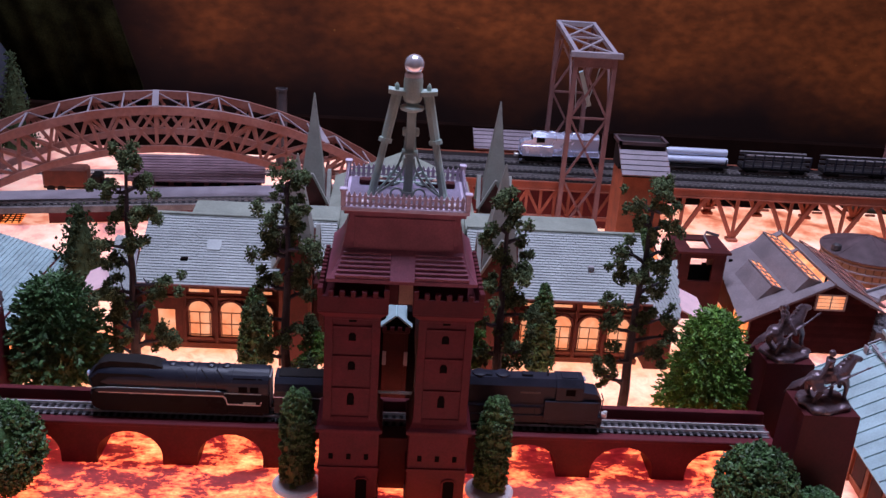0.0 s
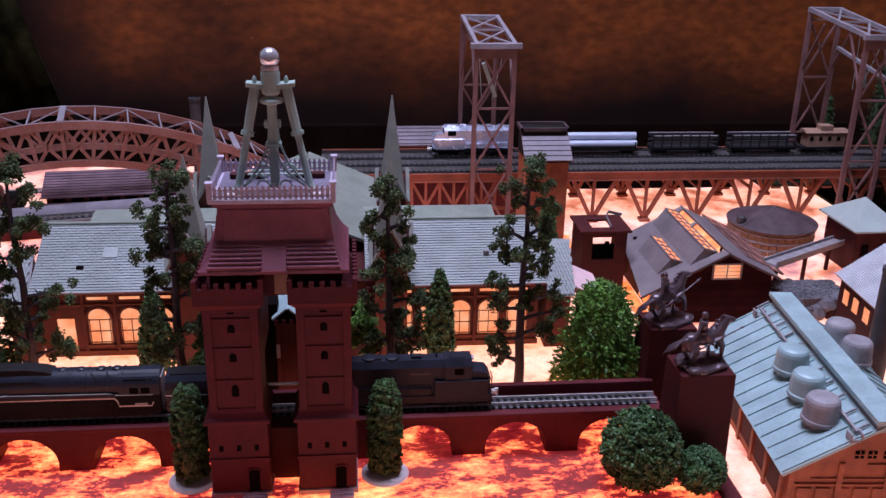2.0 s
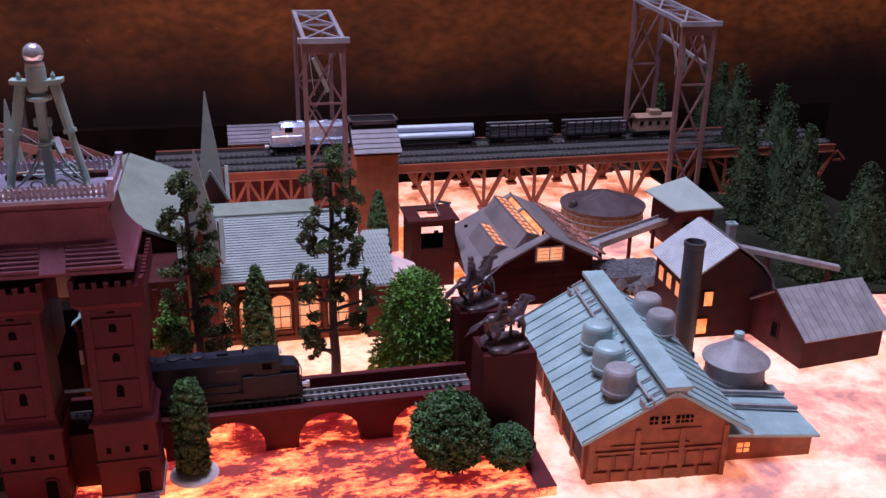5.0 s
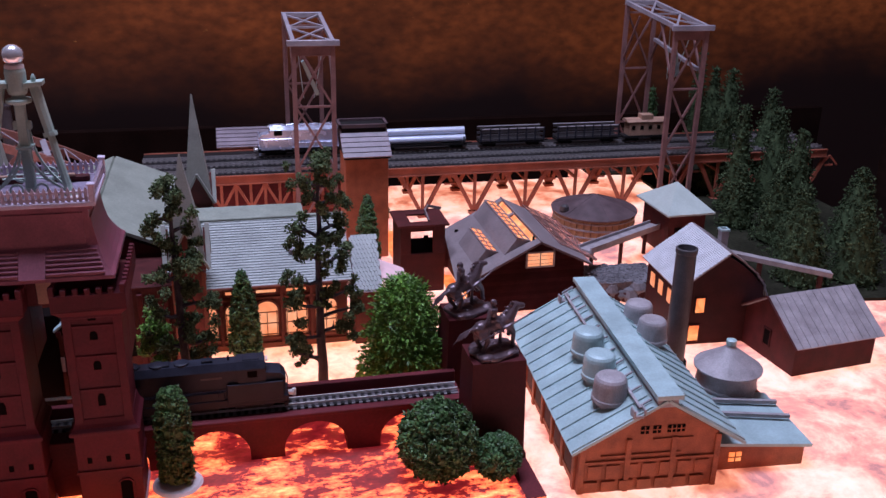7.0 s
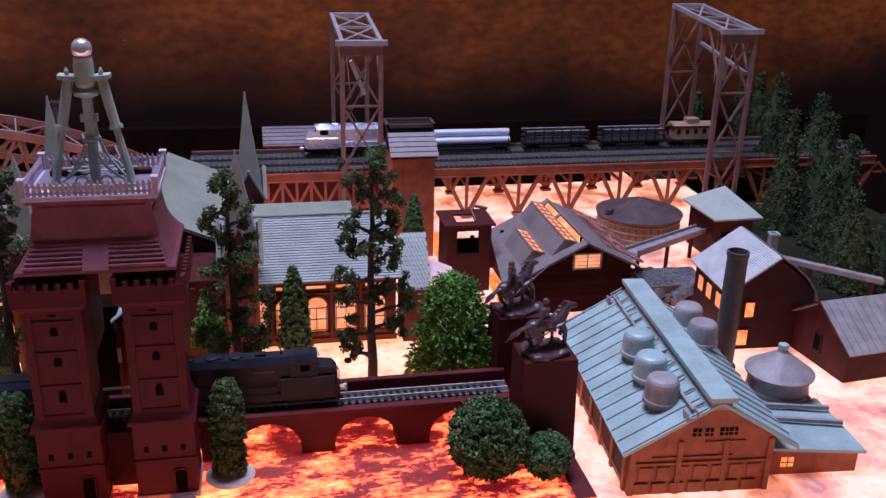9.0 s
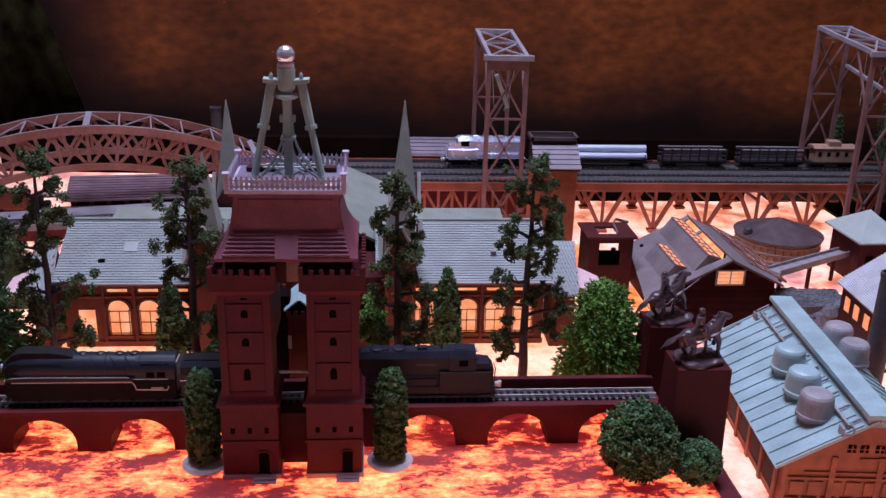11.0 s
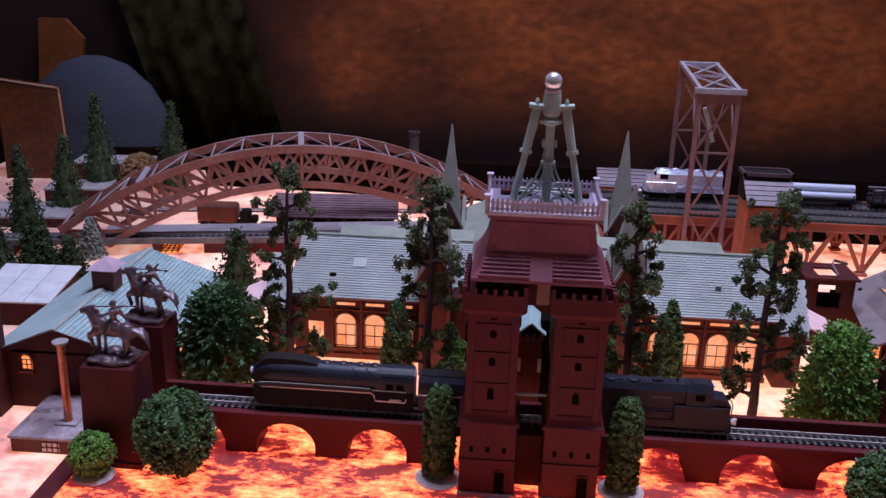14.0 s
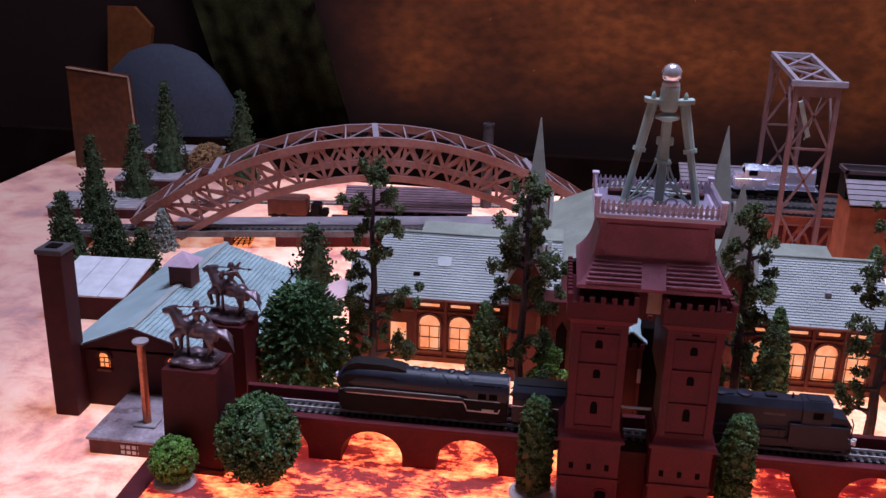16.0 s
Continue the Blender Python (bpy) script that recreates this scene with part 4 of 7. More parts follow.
def sapling(name, x, y, z, tufts, seed, label):
    """A thin crooked stem with a few loose bright tufts."""
    rnd = random.Random(seed)
    t = thing(name, x, y, z, label=label, category="shrub")
    top = max(p[2] for p in tufts)
    stem = S().rod((0, 0, 0), (0.1, 0.05, top * 0.5), 0.16, 0.12, 7).rod((0.1, 0.05, top * 0.5), (0, 0, top * 0.92), 0.12, 0.05, 6)
    part("trunk", stem, BARK, t)
    s = S()
    for px, py, pz, q in tufts:
        part("limb", S().rod((0.05, 0, pz * 0.72), (px, py, pz), 0.08, 0.04, 5), BARK, t)
        for k in range(3):
            c = Vector((px + rnd.gauss(0, 0.3) * q, py + rnd.gauss(0, 0.3) * q, pz + rnd.gauss(0, 0.35) * q))
            leaves(s, rnd, c, q * rnd.uniform(0.45, 0.7), int(75 * q), 0.24, (1, 1, 0.9), 0.3)
    tagged(part("crown", s, LEAFBRIGHT, t), kind="stuff")
    return t


TUFTS = [(0.0, 0.0, 7.3, 0.9), (-0.8, 0.2, 6.7, 0.8), (0.7, -0.2, 6.3, 0.9), (-0.4, -0.3, 5.7, 1.0), (0.9, 0.3, 5.2, 0.8), (-0.9, 0.1, 4.9, 0.7), (0.2, -0.3, 4.4, 0.8)]
sapling("light_shrub", -6.5, 9.9, 2.3, [(-a, b, c - 1.2, d) for a, b, c, d in TUFTS], 35, "small loose light green shrub behind the tower")
sapling("light_shrub", 5.6, 10.0, 2.3, TUFTS, 36, "small loose light green shrub behind the tower")
conifer("fir", 77.5, 77.0, 0, 13.0, 3.6, LEAFMID, 61, "slim green fir behind the elevated railway")
bush("brown_shrub", 29.2, 52.2, 0, 5.0, 3.4, LEAFGOLD, 62, "withered brown shrub under the elevated railway", "round", False, 900, 0.3)
# far trees
for x, y, h, w, seed in ((-65.2, 51.5, 14.0, 5.5, 41), (-66.5, 66.0, 12.5, 5.5, 42), (-66.3, 77.0, 17.0, 6.5, 43), (-55.5, 80.0, 15.5, 6.0, 44)):
    conifer("fir", x, y, 0, h, w, LEAFDARK, seed, "tall dark fir behind the arched bridge")
conifer("frosted_fir", -55.2, 48.6, 0, 5.6, 3.2, FROST, 45, "small frosted grey-green fir beside the track")
bush("autumn_bush", -62.0, 82.0, 0, 5.6, 6.0, LEAFGOLD, 46, "rusty golden autumn bush", "round", False, 1600, 0.4)
for x, y, h, w, seed in ((79.0, 52.0, 15.6, 5.4, 47), (82.5, 44.0, 14.0, 7.5, 48), (77.0, 34.0, 10.0, 7.0, 49), (85.5, 77.0, 19.5, 4.2, 50), (88.0, 60.0, 16.0, 8.0, 51), (86.0, 36.0, 11.0, 8.0, 52), (76.0, 46.0, 9.0, 5.5, 53), (81.0, 60.0, 13.0, 7.0, 54), (84.5, 52.0, 15.0, 7.5, 55), (73.5, 27.5, 9.5, 6.5, 56), (80.0, 27.0, 10.0, 7.0, 57), (87.0, 70.0, 17.0, 8.0, 58), (91.0, 82.0, 15.0, 6.0, 59), (78.0, 40.0, 11.0, 6.5, 60)):
    conifer("fir", x, y, 0, h, w, LEAFDARK, seed, "dark fir at the edge of the layout")


# ---- trains on the viaduct ----
def wheels(parent, xs, y0, y1, r, z):
    for x in xs:
        part("wheel_pair", S().rod((x, y0, z), (x, y0 + 0.16, z), r, n=14).rod((x, y1 - 0.16, z), (x, y1, z), r, n=14).rod((x, y0, z), (x, y1, z), 0.08, n=6), BLACKDULL, parent)


LZ = 4.62
steam = thing("steam_locomotive", -22.1, 5.0, LZ, label="black streamlined steam locomotive with thin silver side lines", category="locomotive")
s = S()
n = 20
rings = [(0.0, 0.35, 2.35), (0.25, 0.75, 2.45), (0.8, 1.0, 2.6), (1.7, 1.08, 2.7), (3.0, 1.1, 2.72), (10.6, 1.08, 2.62), (12.3, 1.06, 2.5)]
for k, (x, r, zc) in enumerate(rings):
    s.v += [(x, r * math.cos(2 * math.pi * j / n), zc + r * math.sin(2 * math.pi * j / n)) for j in range(n)]
for k in range(len(rings) - 1):
    s.f += [(k * n + j, k * n + (j + 1) % n, (k + 1) * n + (j + 1) % n, (k + 1) * n + j) for j in range(n)]
s.f += [tuple(range(n)), tuple(range((len(rings) - 1) * n, len(rings) * n))[::-1]]
part("boiler", s, BLACK, steam, smooth=True)
part("cowling", S().prism([(0.35, 3.0), (0.6, 3.5), (1.0, 3.88), (1.6, 4.06), (3.6, 4.04), (4.7, 3.9), (5.3, 3.72), (5.3, 3.4)], "y", -0.62, 0.62), BLACKDULL, steam)
for y in (-1.02, 0.96):
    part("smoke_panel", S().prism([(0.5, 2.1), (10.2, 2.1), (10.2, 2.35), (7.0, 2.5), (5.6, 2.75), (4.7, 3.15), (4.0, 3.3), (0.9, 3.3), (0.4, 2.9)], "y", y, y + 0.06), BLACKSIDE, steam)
    part("running_board", S().box(0.7, 9.7, y * 1.12 - 0.06, y * 1.12 + 0.06, 1.92, 2.2, 0.02), DIESEL, steam)
for x in (6.6, 8.0, 9.1):
    part("boiler_pipe", S().rod((x, -0.5, 3.62), (x + 0.5, -0.95, 3.2), 0.05, n=6), BLACKDULL, steam)
for x in (5.9, 7.2, 8.6, 9.7):
    part("dome", S().lathe((x, 0, 3.66), [(0.34, 0), (0.32, 0.12), (0.16, 0.2)], 14), BLACK, steam)
    part("boiler_band", S().lathe((0, 0, 0), [(1.1, -0.04), (1.12, -0.03), (1.12, 0.03), (1.1, 0.04)], 24), BLACK, steam).matrix_local = pose(x * CM + 0.005, 0, 2.66 * CM, 0, 90, 0)
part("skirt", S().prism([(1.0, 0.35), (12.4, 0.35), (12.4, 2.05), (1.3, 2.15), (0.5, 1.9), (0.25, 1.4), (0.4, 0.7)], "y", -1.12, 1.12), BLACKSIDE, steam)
part("nose_apron", S().ball((0.95, 0, 1.35), 0.95, 16, (1.0, 1.12, 1.0)), BLACK, steam, smooth=True)
for y in (-1.14, 1.14):
    part("lower_line", S().sweep([(0.9, y, 1.9), (9.6, y, 1.86), (9.8, y, 1.6), (9.9, y, 1.22), (12.2, y, 1.18), (12.3, y, 1.5)], 0.09, 0.08, (0, 1, 0)), POT, steam, "thin silver line")
    part("upper_line", S().sweep([(0.35, y * 0.8, 2.0), (0.9, y, 2.24), (2.0, y, 2.3), (9.2, y, 2.24), (9.8, y, 2.1), (12.3, y, 2.08)], 0.05, 0.06, (0, 1, 0)), TIN, steam, "thin silver line")
part("headlamp", S().rod((0.02, 0, 2.7), (-0.12, 0, 2.7), 0.22, n=12), SILVER, steam, "bright headlamp")
arch = [(-1.13, 0.5), (1.13, 0.5), (1.13, 2.6)] + [(1.13 * math.cos(math.pi * k / 12), 2.6 + 1.13 * math.sin(math.pi * k / 12)) for k in range(1, 12)] + [(-1.13, 2.6)]
part("cab", S().prism(arch, "x", 9.9, 12.8), BLACK, steam)
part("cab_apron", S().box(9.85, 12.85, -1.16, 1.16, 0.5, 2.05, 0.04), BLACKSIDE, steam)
part("cab_lettering", S().box(10.3, 11.9, -0.98, -0.93, 3.12, 3.24).box(12.05, 12.35, -0.98, -0.93, 3.12, 3.24), DARKFILL, steam, "row of dark painted letters")
part("cab_rear", S().box(12.8, 12.92, -0.7, 0.7, 0.8, 3.3, 0.05), TANKGREY, steam, "grey cab end plate")
for x in (10.7, 11.5):
    part("cab_window", S().box(x, x + 0.6, -1.15, -1.06, 2.2, 2.65), DARKFILL, steam)
part("number_plate", S().box(11.0, 11.9, -1.17, -1.11, 1.2, 1.42), TIN, steam, "small pale plate")
wheels(steam, (2.6, 4.6, 6.2, 7.8, 9.4, 11.4), -0.62, 0.62, 0.42, 0.42)
tender = thing("tender", -9.05, 5.0, LZ, label="black tender coupled behind the steam locomotive", category="tender")
part("tank", S().prism([(-1.12, 0.6), (1.12, 0.6), (1.12, 2.4), (1.0, 2.95), (0.7, 3.3), (-0.7, 3.3), (-1.0, 2.95), (-1.12, 2.4)], "x", 0.15, 6.4), BLACK, tender)
part("rear_platform", S().box(6.4, 10.2, -0.12, 0.12, 1.9, 2.05, 0.03), NICKEL, tender, "pale drawbar")
part("coal_lip", S().box(0.4, 6.2, -0.6, 0.6, 3.28, 3.42, 0.05), BLACKDULL, tender)
part("stripe", S().box(0.1, 6.3, -1.15, -1.1, 1.9, 1.96), SILVER, tender, "silver painted stripe")
wheels(tender, (0.8, 1.7, 4.7, 5.6), -0.62, 0.62, 0.36, 0.36)
part("coupling", S().box(-0.4, 0.0, -0.2, 0.2, 0.5, 0.8).box(6.4, 7.0, -0.2, 0.2, 0.5, 0.8), BLACKDULL, tender)


def hood_diesel(name, x, y, z, length, mat, label, flip=1, frame_mat=None):
    d = thing(name, x, y, z, label=label, category="locomotive")
    if flip < 0:
        d.matrix_world = pose(x * CM, y * CM, z * CM, 0, 0, 180)
    L = length
    part("frame", S().box(0, L, -1.0, 1.0, 0.45, 1.05, 0.04), frame_mat or mat, d)
    part("long_hood", S().prism([(-0.82, 1.05), (0.82, 1.05), (0.82, 3.38), (0.5, 3.88), (-0.5, 3.88), (-0.82, 3.38)], "x", 0.7, L - 3.6), mat, d)
    part("side_sill", S().box(0.6, L - 4.6, -0.95, -0.8, 1.1, 1.75, 0.04).box(0.6, L - 4.6, 0.8, 0.95, 1.1, 1.75, 0.04), mat, d)
    part("cab_side", S().box(L - 4.4, L - 0.35, -1.1, -0.96, 0.85, 2.35, 0.04).box(L - 4.4, L - 0.35, 0.96, 1.1, 0.85, 2.35, 0.04), mat, d)
    part("lettering", S().box(L - 6.2, L - 4.7, -0.84, -0.81, 2.8, 2.95), SOOT, d, "row of dim painted letters")
    part("roof_box", S().box(3.4, 4.4, -0.35, 0.35, 3.85, 4.03, 0.05), mat, d)
    part("horn", S().rod((L - 4.2, 0, 3.75), (L - 4.2, 0, 4.25), 0.09, 0.06, 8), mat, d)
    part("nose_rail", S().sweep([(L - 0.1, -0.7, 1.0), (L - 0.05, -0.75, 2.5), (L - 0.2, -0.6, 2.9)], 0.08, 0.08, (0, 1, 0)), mat, d)
    part("cab", S().prism([(-0.98, 1.05), (0.98, 1.05), (0.98, 3.45), (0.6, 3.96), (-0.6, 3.96), (-0.98, 3.45)], "x", L - 3.6, L - 1.6), mat, d)
    part("short_hood", S().prism([(L - 1.6, 1.05), (L - 0.25, 1.05), (L - 0.15, 2.4), (L - 0.5, 2.85), (L - 1.6, 3.0)], "y", -0.8, 0.8), mat, d)
    for k in range(3):
        part("roof_fan", S().lathe((1.8 + 1.7 * k, 0, 3.83), [(0.55, 0), (0.55, 0.16), (0.35, 0.22)], 14), mat, d)
    part("exhaust", S().box(6.6, 7.4, -0.25, 0.25, 3.85, 4.08, 0.04), mat, d)
    for k in range(6):
        part("hood_door", S().box(1.1 + 1.1 * k, 2.05 + 1.1 * k, -0.81, -0.77, 1.2, 2.9, 0.01), mat, d)
    part("cab_window", S().box(L - 2.9, L - 2.2, -1.0, -0.95, 2.8, 3.3), DARKFILL, d)
    part("windscreen", S().box(L - 1.63, L - 1.57, -0.7, 0.7, 3.05, 3.6), DARKFILL, d)
    part("cab_window", S().box(L - 3.2, L - 2.1, 0.95, 1.0, 2.75, 3.45), DARKFILL, d)
    part("walkway", S().box(0.1, L - 0.1, -1.04, 1.04, 1.04, 1.1), mat, d)
    parts("headlight", [S().rod((L - 1.55, y, 3.75), (L - 1.4, y, 3.75), 0.13, n=10) for y in (-0.17, 0.17)], NICKEL, d, "bright round headlight")
    part("roof_hatch", S().box(L - 3.2, L - 2.0, -0.5, 0.5, 3.95, 4.03, 0.03), mat, d)
    parts("step", [S().box(L - 0.35, L - 0.05, y - 0.12, y + 0.12, 0.2, 0.6) for y in (-0.88, 0.88)], mat, d)
    part("fuel_tank", S().box(L * 0.35, L * 0.6, -0.8, 0.8, 0.15, 0.55, 0.05), BLACKDULL, d)
    for c in (L * 0.18, L * 0.8):
        parts("bogie_side", [S().box(c - 1.4, c + 1.4, -0.85, -0.7, 0.15, 0.6, 0.05), S().box(c - 1.4, c + 1.4, 0.7, 0.85, 0.15, 0.6, 0.05)], BLACKDULL, d)
        wheels(d, (c - 1.0, c, c + 1.0), -0.62, 0.62, 0.36, 0.36)
    for y in (-0.95, 0.95):
        rail = S().rod((0.3, y, 1.9), (L - 3.6, y, 1.9), 0.035, n=5)
        for k in range(8):
            rail.rod((0.4 + k * (L - 4.2) / 7, y, 1.05), (0.4 + k * (L - 4.2) / 7, y, 1.9), 0.03, n=5)
        part("handrail", rail, mat, d)
    part("coupler", S().box(L, L + 0.5, -0.2, 0.2, 0.6, 0.9, 0.03).rod((L + 0.45, 0, 0.5), (L + 0.45, 0, 1.0), 0.16, n=8), NICKEL, d, "bright metal coupler")
    return d


hood_diesel("diesel_locomotive", 2.3, 5.0, LZ, 12.7, DIESEL, "dark grey hood diesel locomotive on the viaduct")


# ---- pedestals and horse statues ----
def pedestal(x, y, w, d, h, z, label):
    t = thing("pedestal", x, y, z, label=label, category="pedestal", group="pedestals at the viaduct ends")
    a, b = w / 2, w / 2 * 0.93
    part("shaft", S().add([(-a, -d / 2, 0), (a, -d / 2, 0), (a, d / 2, 0), (-a, d / 2, 0), (-b, -d / 2 * 0.93, h), (b, -d / 2 * 0.93, h), (b, d / 2 * 0.93, h), (-b, d / 2 * 0.93, h)],
                          [(3, 2, 1, 0), (4, 5, 6, 7), (0, 1, 5, 4), (1, 2, 6, 5), (2, 3, 7, 6), (3, 0, 4, 7)]), DARKRED, t)
    part("plinth", S().box(-a - 0.15, a + 0.15, -d / 2 - 0.15, d / 2 + 0.15, 0, 0.5, 0.05), DARKRED, t)
    return t


def horse_statue(x, y, z, turn, seed, label, tall, spear, rear):
    """A rearing horse with a spear carrier, in one rough casting."""
    rnd = random.Random(seed)
    s = S()
    s.prism([(-1.75, -1.1), (-0.6, -1.5), (1.3, -1.3), (1.8, -0.3), (1.5, 1.2), (-0.4, 1.45), (-1.6, 1.0)], "z", 0, 0.35)
    for _ in range(14):
        s.ball((rnd.uniform(-1.5, 1.5), rnd.uniform(-1.1, 1.1), 0.33), rnd.uniform(0.2, 0.5), 8, (1.3, 1.1, rnd.uniform(0.3, 0.8)))
    first = len(s.v)
    s.ball((0.15, 0, 2.15), 0.62, 12, (1.8, 0.75, 0.92))
    s.ball((0.95, 0, 2.3), 0.58, 10, (1.0, 0.8, 1.05))
    s.ball((-0.75, 0, 2.15), 0.62, 10, (1.0, 0.85, 1.0))
    s.rod((1.0, 0, 2.4), (1.6, 0, 3.2), 0.5, 0.33, 9)
    s.rod((1.5, 0, 3.35), (2.25, 0, 3.05), 0.32, 0.2, 8)
    s.rod((1.42, 0.1, 3.35), (1.36, 0.12, 3.65), 0.09, 0.04, 5)
    s.rod((1.0, 0, 2.8), (1.35, 0, 3.4), 0.18, 0.12, 6)
    for (hx, hy), (kx, kz), (fx, fz) in (((0.95, 0.3), (1.55, 1.55), (1.2, 0.85)), ((0.95, -0.3), (1.25, 1.25), (1.15, 0.35)), ((-0.85, 0.3), (-1.05, 1.2), (-0.7, 0.35)), ((-0.8, -0.3), (-0.55, 1.2), (-1.0, 0.35))):
        s.rod((hx, hy, 2.0), (kx, hy, kz), 0.32, 0.19, 7)
        s.rod((kx, hy, kz), (fx, hy, fz), 0.18, 0.13, 6)
        s.ball((fx + 0.06, hy, fz), 0.17, 6)
    s.rod((-1.2, 0, 2.35), (-1.85, 0, 2.15), 0.16, 0.12, 6)
    s.rod((-1.85, 0, 2.15), (-2.35, 0, 1.7), 0.13, 0.04, 6)
    s.rod((0.15, 0, 2.5), (0.1, 0, 3.0), 0.24, 0.22, 8)
    s.rod((0.1, 0, 3.0), (0.1, 0, 3.6), 0.22, 0.3, 8)
    s.rod((0.1, -0.25, 3.5), (0.1, 0.25, 3.5), 0.16, 0.16, 7)
    for k in range(5):
        s.rod((1.0 + 0.09 * k, 0, 2.75 + 0.14 * k), (0.75 + 0.09 * k, 0.12 * (-1) ** k, 2.65 + 0.14 * k), 0.13, 0.06, 5)
    s.ball((0.15, 0, 3.95), 0.24, 8)
    s.rod((0.1, 0.3, 3.5), (0.65, 0.5, 3.15), 0.12, 0.09, 6)
    s.rod((0.1, -0.3, 3.5), (-0.35, -0.5, 3.75), 0.12, 0.09, 6)
    s.rod((0.15, 0.35, 2.6), (0.4, 0.6, 1.75), 0.17, 0.1, 6)
    s.rod((0.15, -0.35, 2.6), (0.4, -0.6, 1.75), 0.17, 0.1, 6)
    for k in range(9):
        a = k / 8
        o = Vector((1.62 - 0.75 * a, 0, 3.5 - 1.0 * a))
        s.rod(o, o + Vector((-0.42 - 0.1 * rnd.random(), rnd.uniform(-0.25, 0.25), rnd.uniform(-0.05, 0.35))), 0.13, 0.04, 5)
    for k in range(5):
        s.rod((-1.15, 0.05 * (k - 2), 2.35), (-1.7 - 0.1 * k, 0.12 * (k - 2), 2.45 - 0.12 * k), 0.13, 0.1, 5)
        s.rod((-1.7 - 0.1 * k, 0.12 * (k - 2), 2.45 - 0.12 * k), (-2.2 - 0.12 * k, 0.18 * (k - 2), 1.95 - 0.2 * k), 0.1, 0.03, 5)
    s.ball((0.1, 0, 2.72), 0.42, 9, (1.1, 0.95, 0.35))
    s.rod((-0.1, -0.1, 3.6), (-0.55, -0.35, 2.9), 0.2, 0.1, 6)
    s.rod((-0.55, -0.35, 2.9), (-0.85, -0.4, 2.5), 0.12, 0.05, 6)
    s.ball((0.13, 0, 4.12), 0.2, 7, (1.1, 1.0, 0.7))
    if seed % 2 == 0:
        s.rod((0.1, -0.25, 3.55), (-0.3, -0.45, 4.2), 0.13, 0.1, 6)
        s.ball((0.45, 0.5, 3.35), 0.4, 10, (0.25, 1.0, 1.0))
    for hy in (-0.35, 0.35):
        s.ball((-0.95, hy, 1.75), 0.34, 8, (0.9, 0.7, 1.2))
        s.ball((1.0, hy, 1.9), 0.3, 8, (0.9, 0.7, 1.2))
    s.rod(spear[0], spear[1], 0.08, 0.07, 6)
    s.rod(spear[1], Vector(spear[1]).lerp(Vector(spear[0]), -0.1), 0.12, 0.03, 6)
    # the casting leans back on the hind legs; the rocky foot is smaller than the pedestal's top
    lean = Matrix.Translation((-0.8, 0, 0.35)) @ Matrix.Rotation(radians(-rear), 4, "Y") @ Matrix.Translation((0.8, 0, -0.35))
    s.v = [(0.86 * v[0], 0.86 * v[1], v[2]) for v in s.v[:first]] + [tuple(lean @ Vector(v)) for v in s.v[first:]]
    s.rod((0.5, 0.1, 0.2), (0.45, 0.1, 1.9), 0.16, 0.1, 6)
    ob = part("horse_statue", s, BRONZE, None, smooth=True)
    ob.matrix_world = pose(x * CM, y * CM, z * CM, 0, 0, turn) @ Matrix.Diagonal((1.2, 1.2, tall, 1.0))
    fuse = ob.modifiers.new("fuse", "REMESH")
    fuse.mode, fuse.voxel_size, fuse.use_smooth_shade = "VOXEL", 0.0007, True
    soft = ob.modifiers.new("soften", "SMOOTH")
    soft.factor, soft.iterations = 0.5, 4
    return tagged(ob, label, "statue", "horse statues on pedestals")


for x, y, w, d, z, turn, seed in ((29.9, 1.6, 4.3, 3.6, 0.8, 15, 1), (29.6, 8.4, 4.0, 3.6, 2.3, 25, 2), (-31.8, 1.9, 4.3, 3.8, 0.8, 175, 3), (-31.9, 9.2, 3.6, 3.8, 2.3, 165, 4)):
    top = 9.0 if y < 5 else 9.3
    pedestal(x, y, w, d, top - z, z, "tall tapering dark red pedestal at the viaduct end")
    right = x > 0
    horse_statue(x, y, top, turn, seed, "dark bronze casting of a horse with a spear carrier", 1.0 if right else 1.12,
                 ((-1.3, -0.62, 1.5), (2.4, -0.5, 2.6)) if right else ((1.7, 0.5, 3.7), (-1.5, 0.45, 4.3)), (13 if right else 6) if y > 5 else 5)


# ---- station behind ----
def arched_window(parent, x, y, z, w, h, lit=None):
    o = [(x - w / 2, z), (x + w / 2, z)] + [(x + w / 2 * math.cos(math.pi * k / 10), z + h - w / 2 + w / 2 * math.sin(math.pi * k / 10)) for k in range(11)]
    win = part("window", S().prism(o, "y", y - 0.04, y + 0.3), lit or WINDOW, parent, "warm lit arched window")
    bars = S()
    for dx in (-w * 0.46, 0, w * 0.46):
        bars.box(x + dx - 0.035, x + dx + 0.035, y - 0.12, y - 0.03, z, z + h * (0.72 if dx else 0.68))
    for dz in (0.04, 0.36, 0.68):
        bars.box(x - w / 2, x + w / 2, y - 0.12, y - 0.03, z + h * dz - 0.035, z + h * dz + 0.035)
    part("glazing_grid", bars, STONE, win)
    ring = S().sweep([(x + (w / 2 + 0.14) * math.cos(math.pi * k / 10), y - 0.1, z + h - w / 2 + (w / 2 + 0.14) * math.sin(math.pi * k / 10)) for k in range(11)], 0.22, 0.28, (0, 1, 0))
    part("arch_surround", ring, BRICK, win)
    part("sill", S().box(x - w / 2 - 0.2, x + w / 2 + 0.2, y - 0.3, y, z - 0.28, z - 0.02, 0.03), STONE, win)


tile_rnd = random.Random(8)


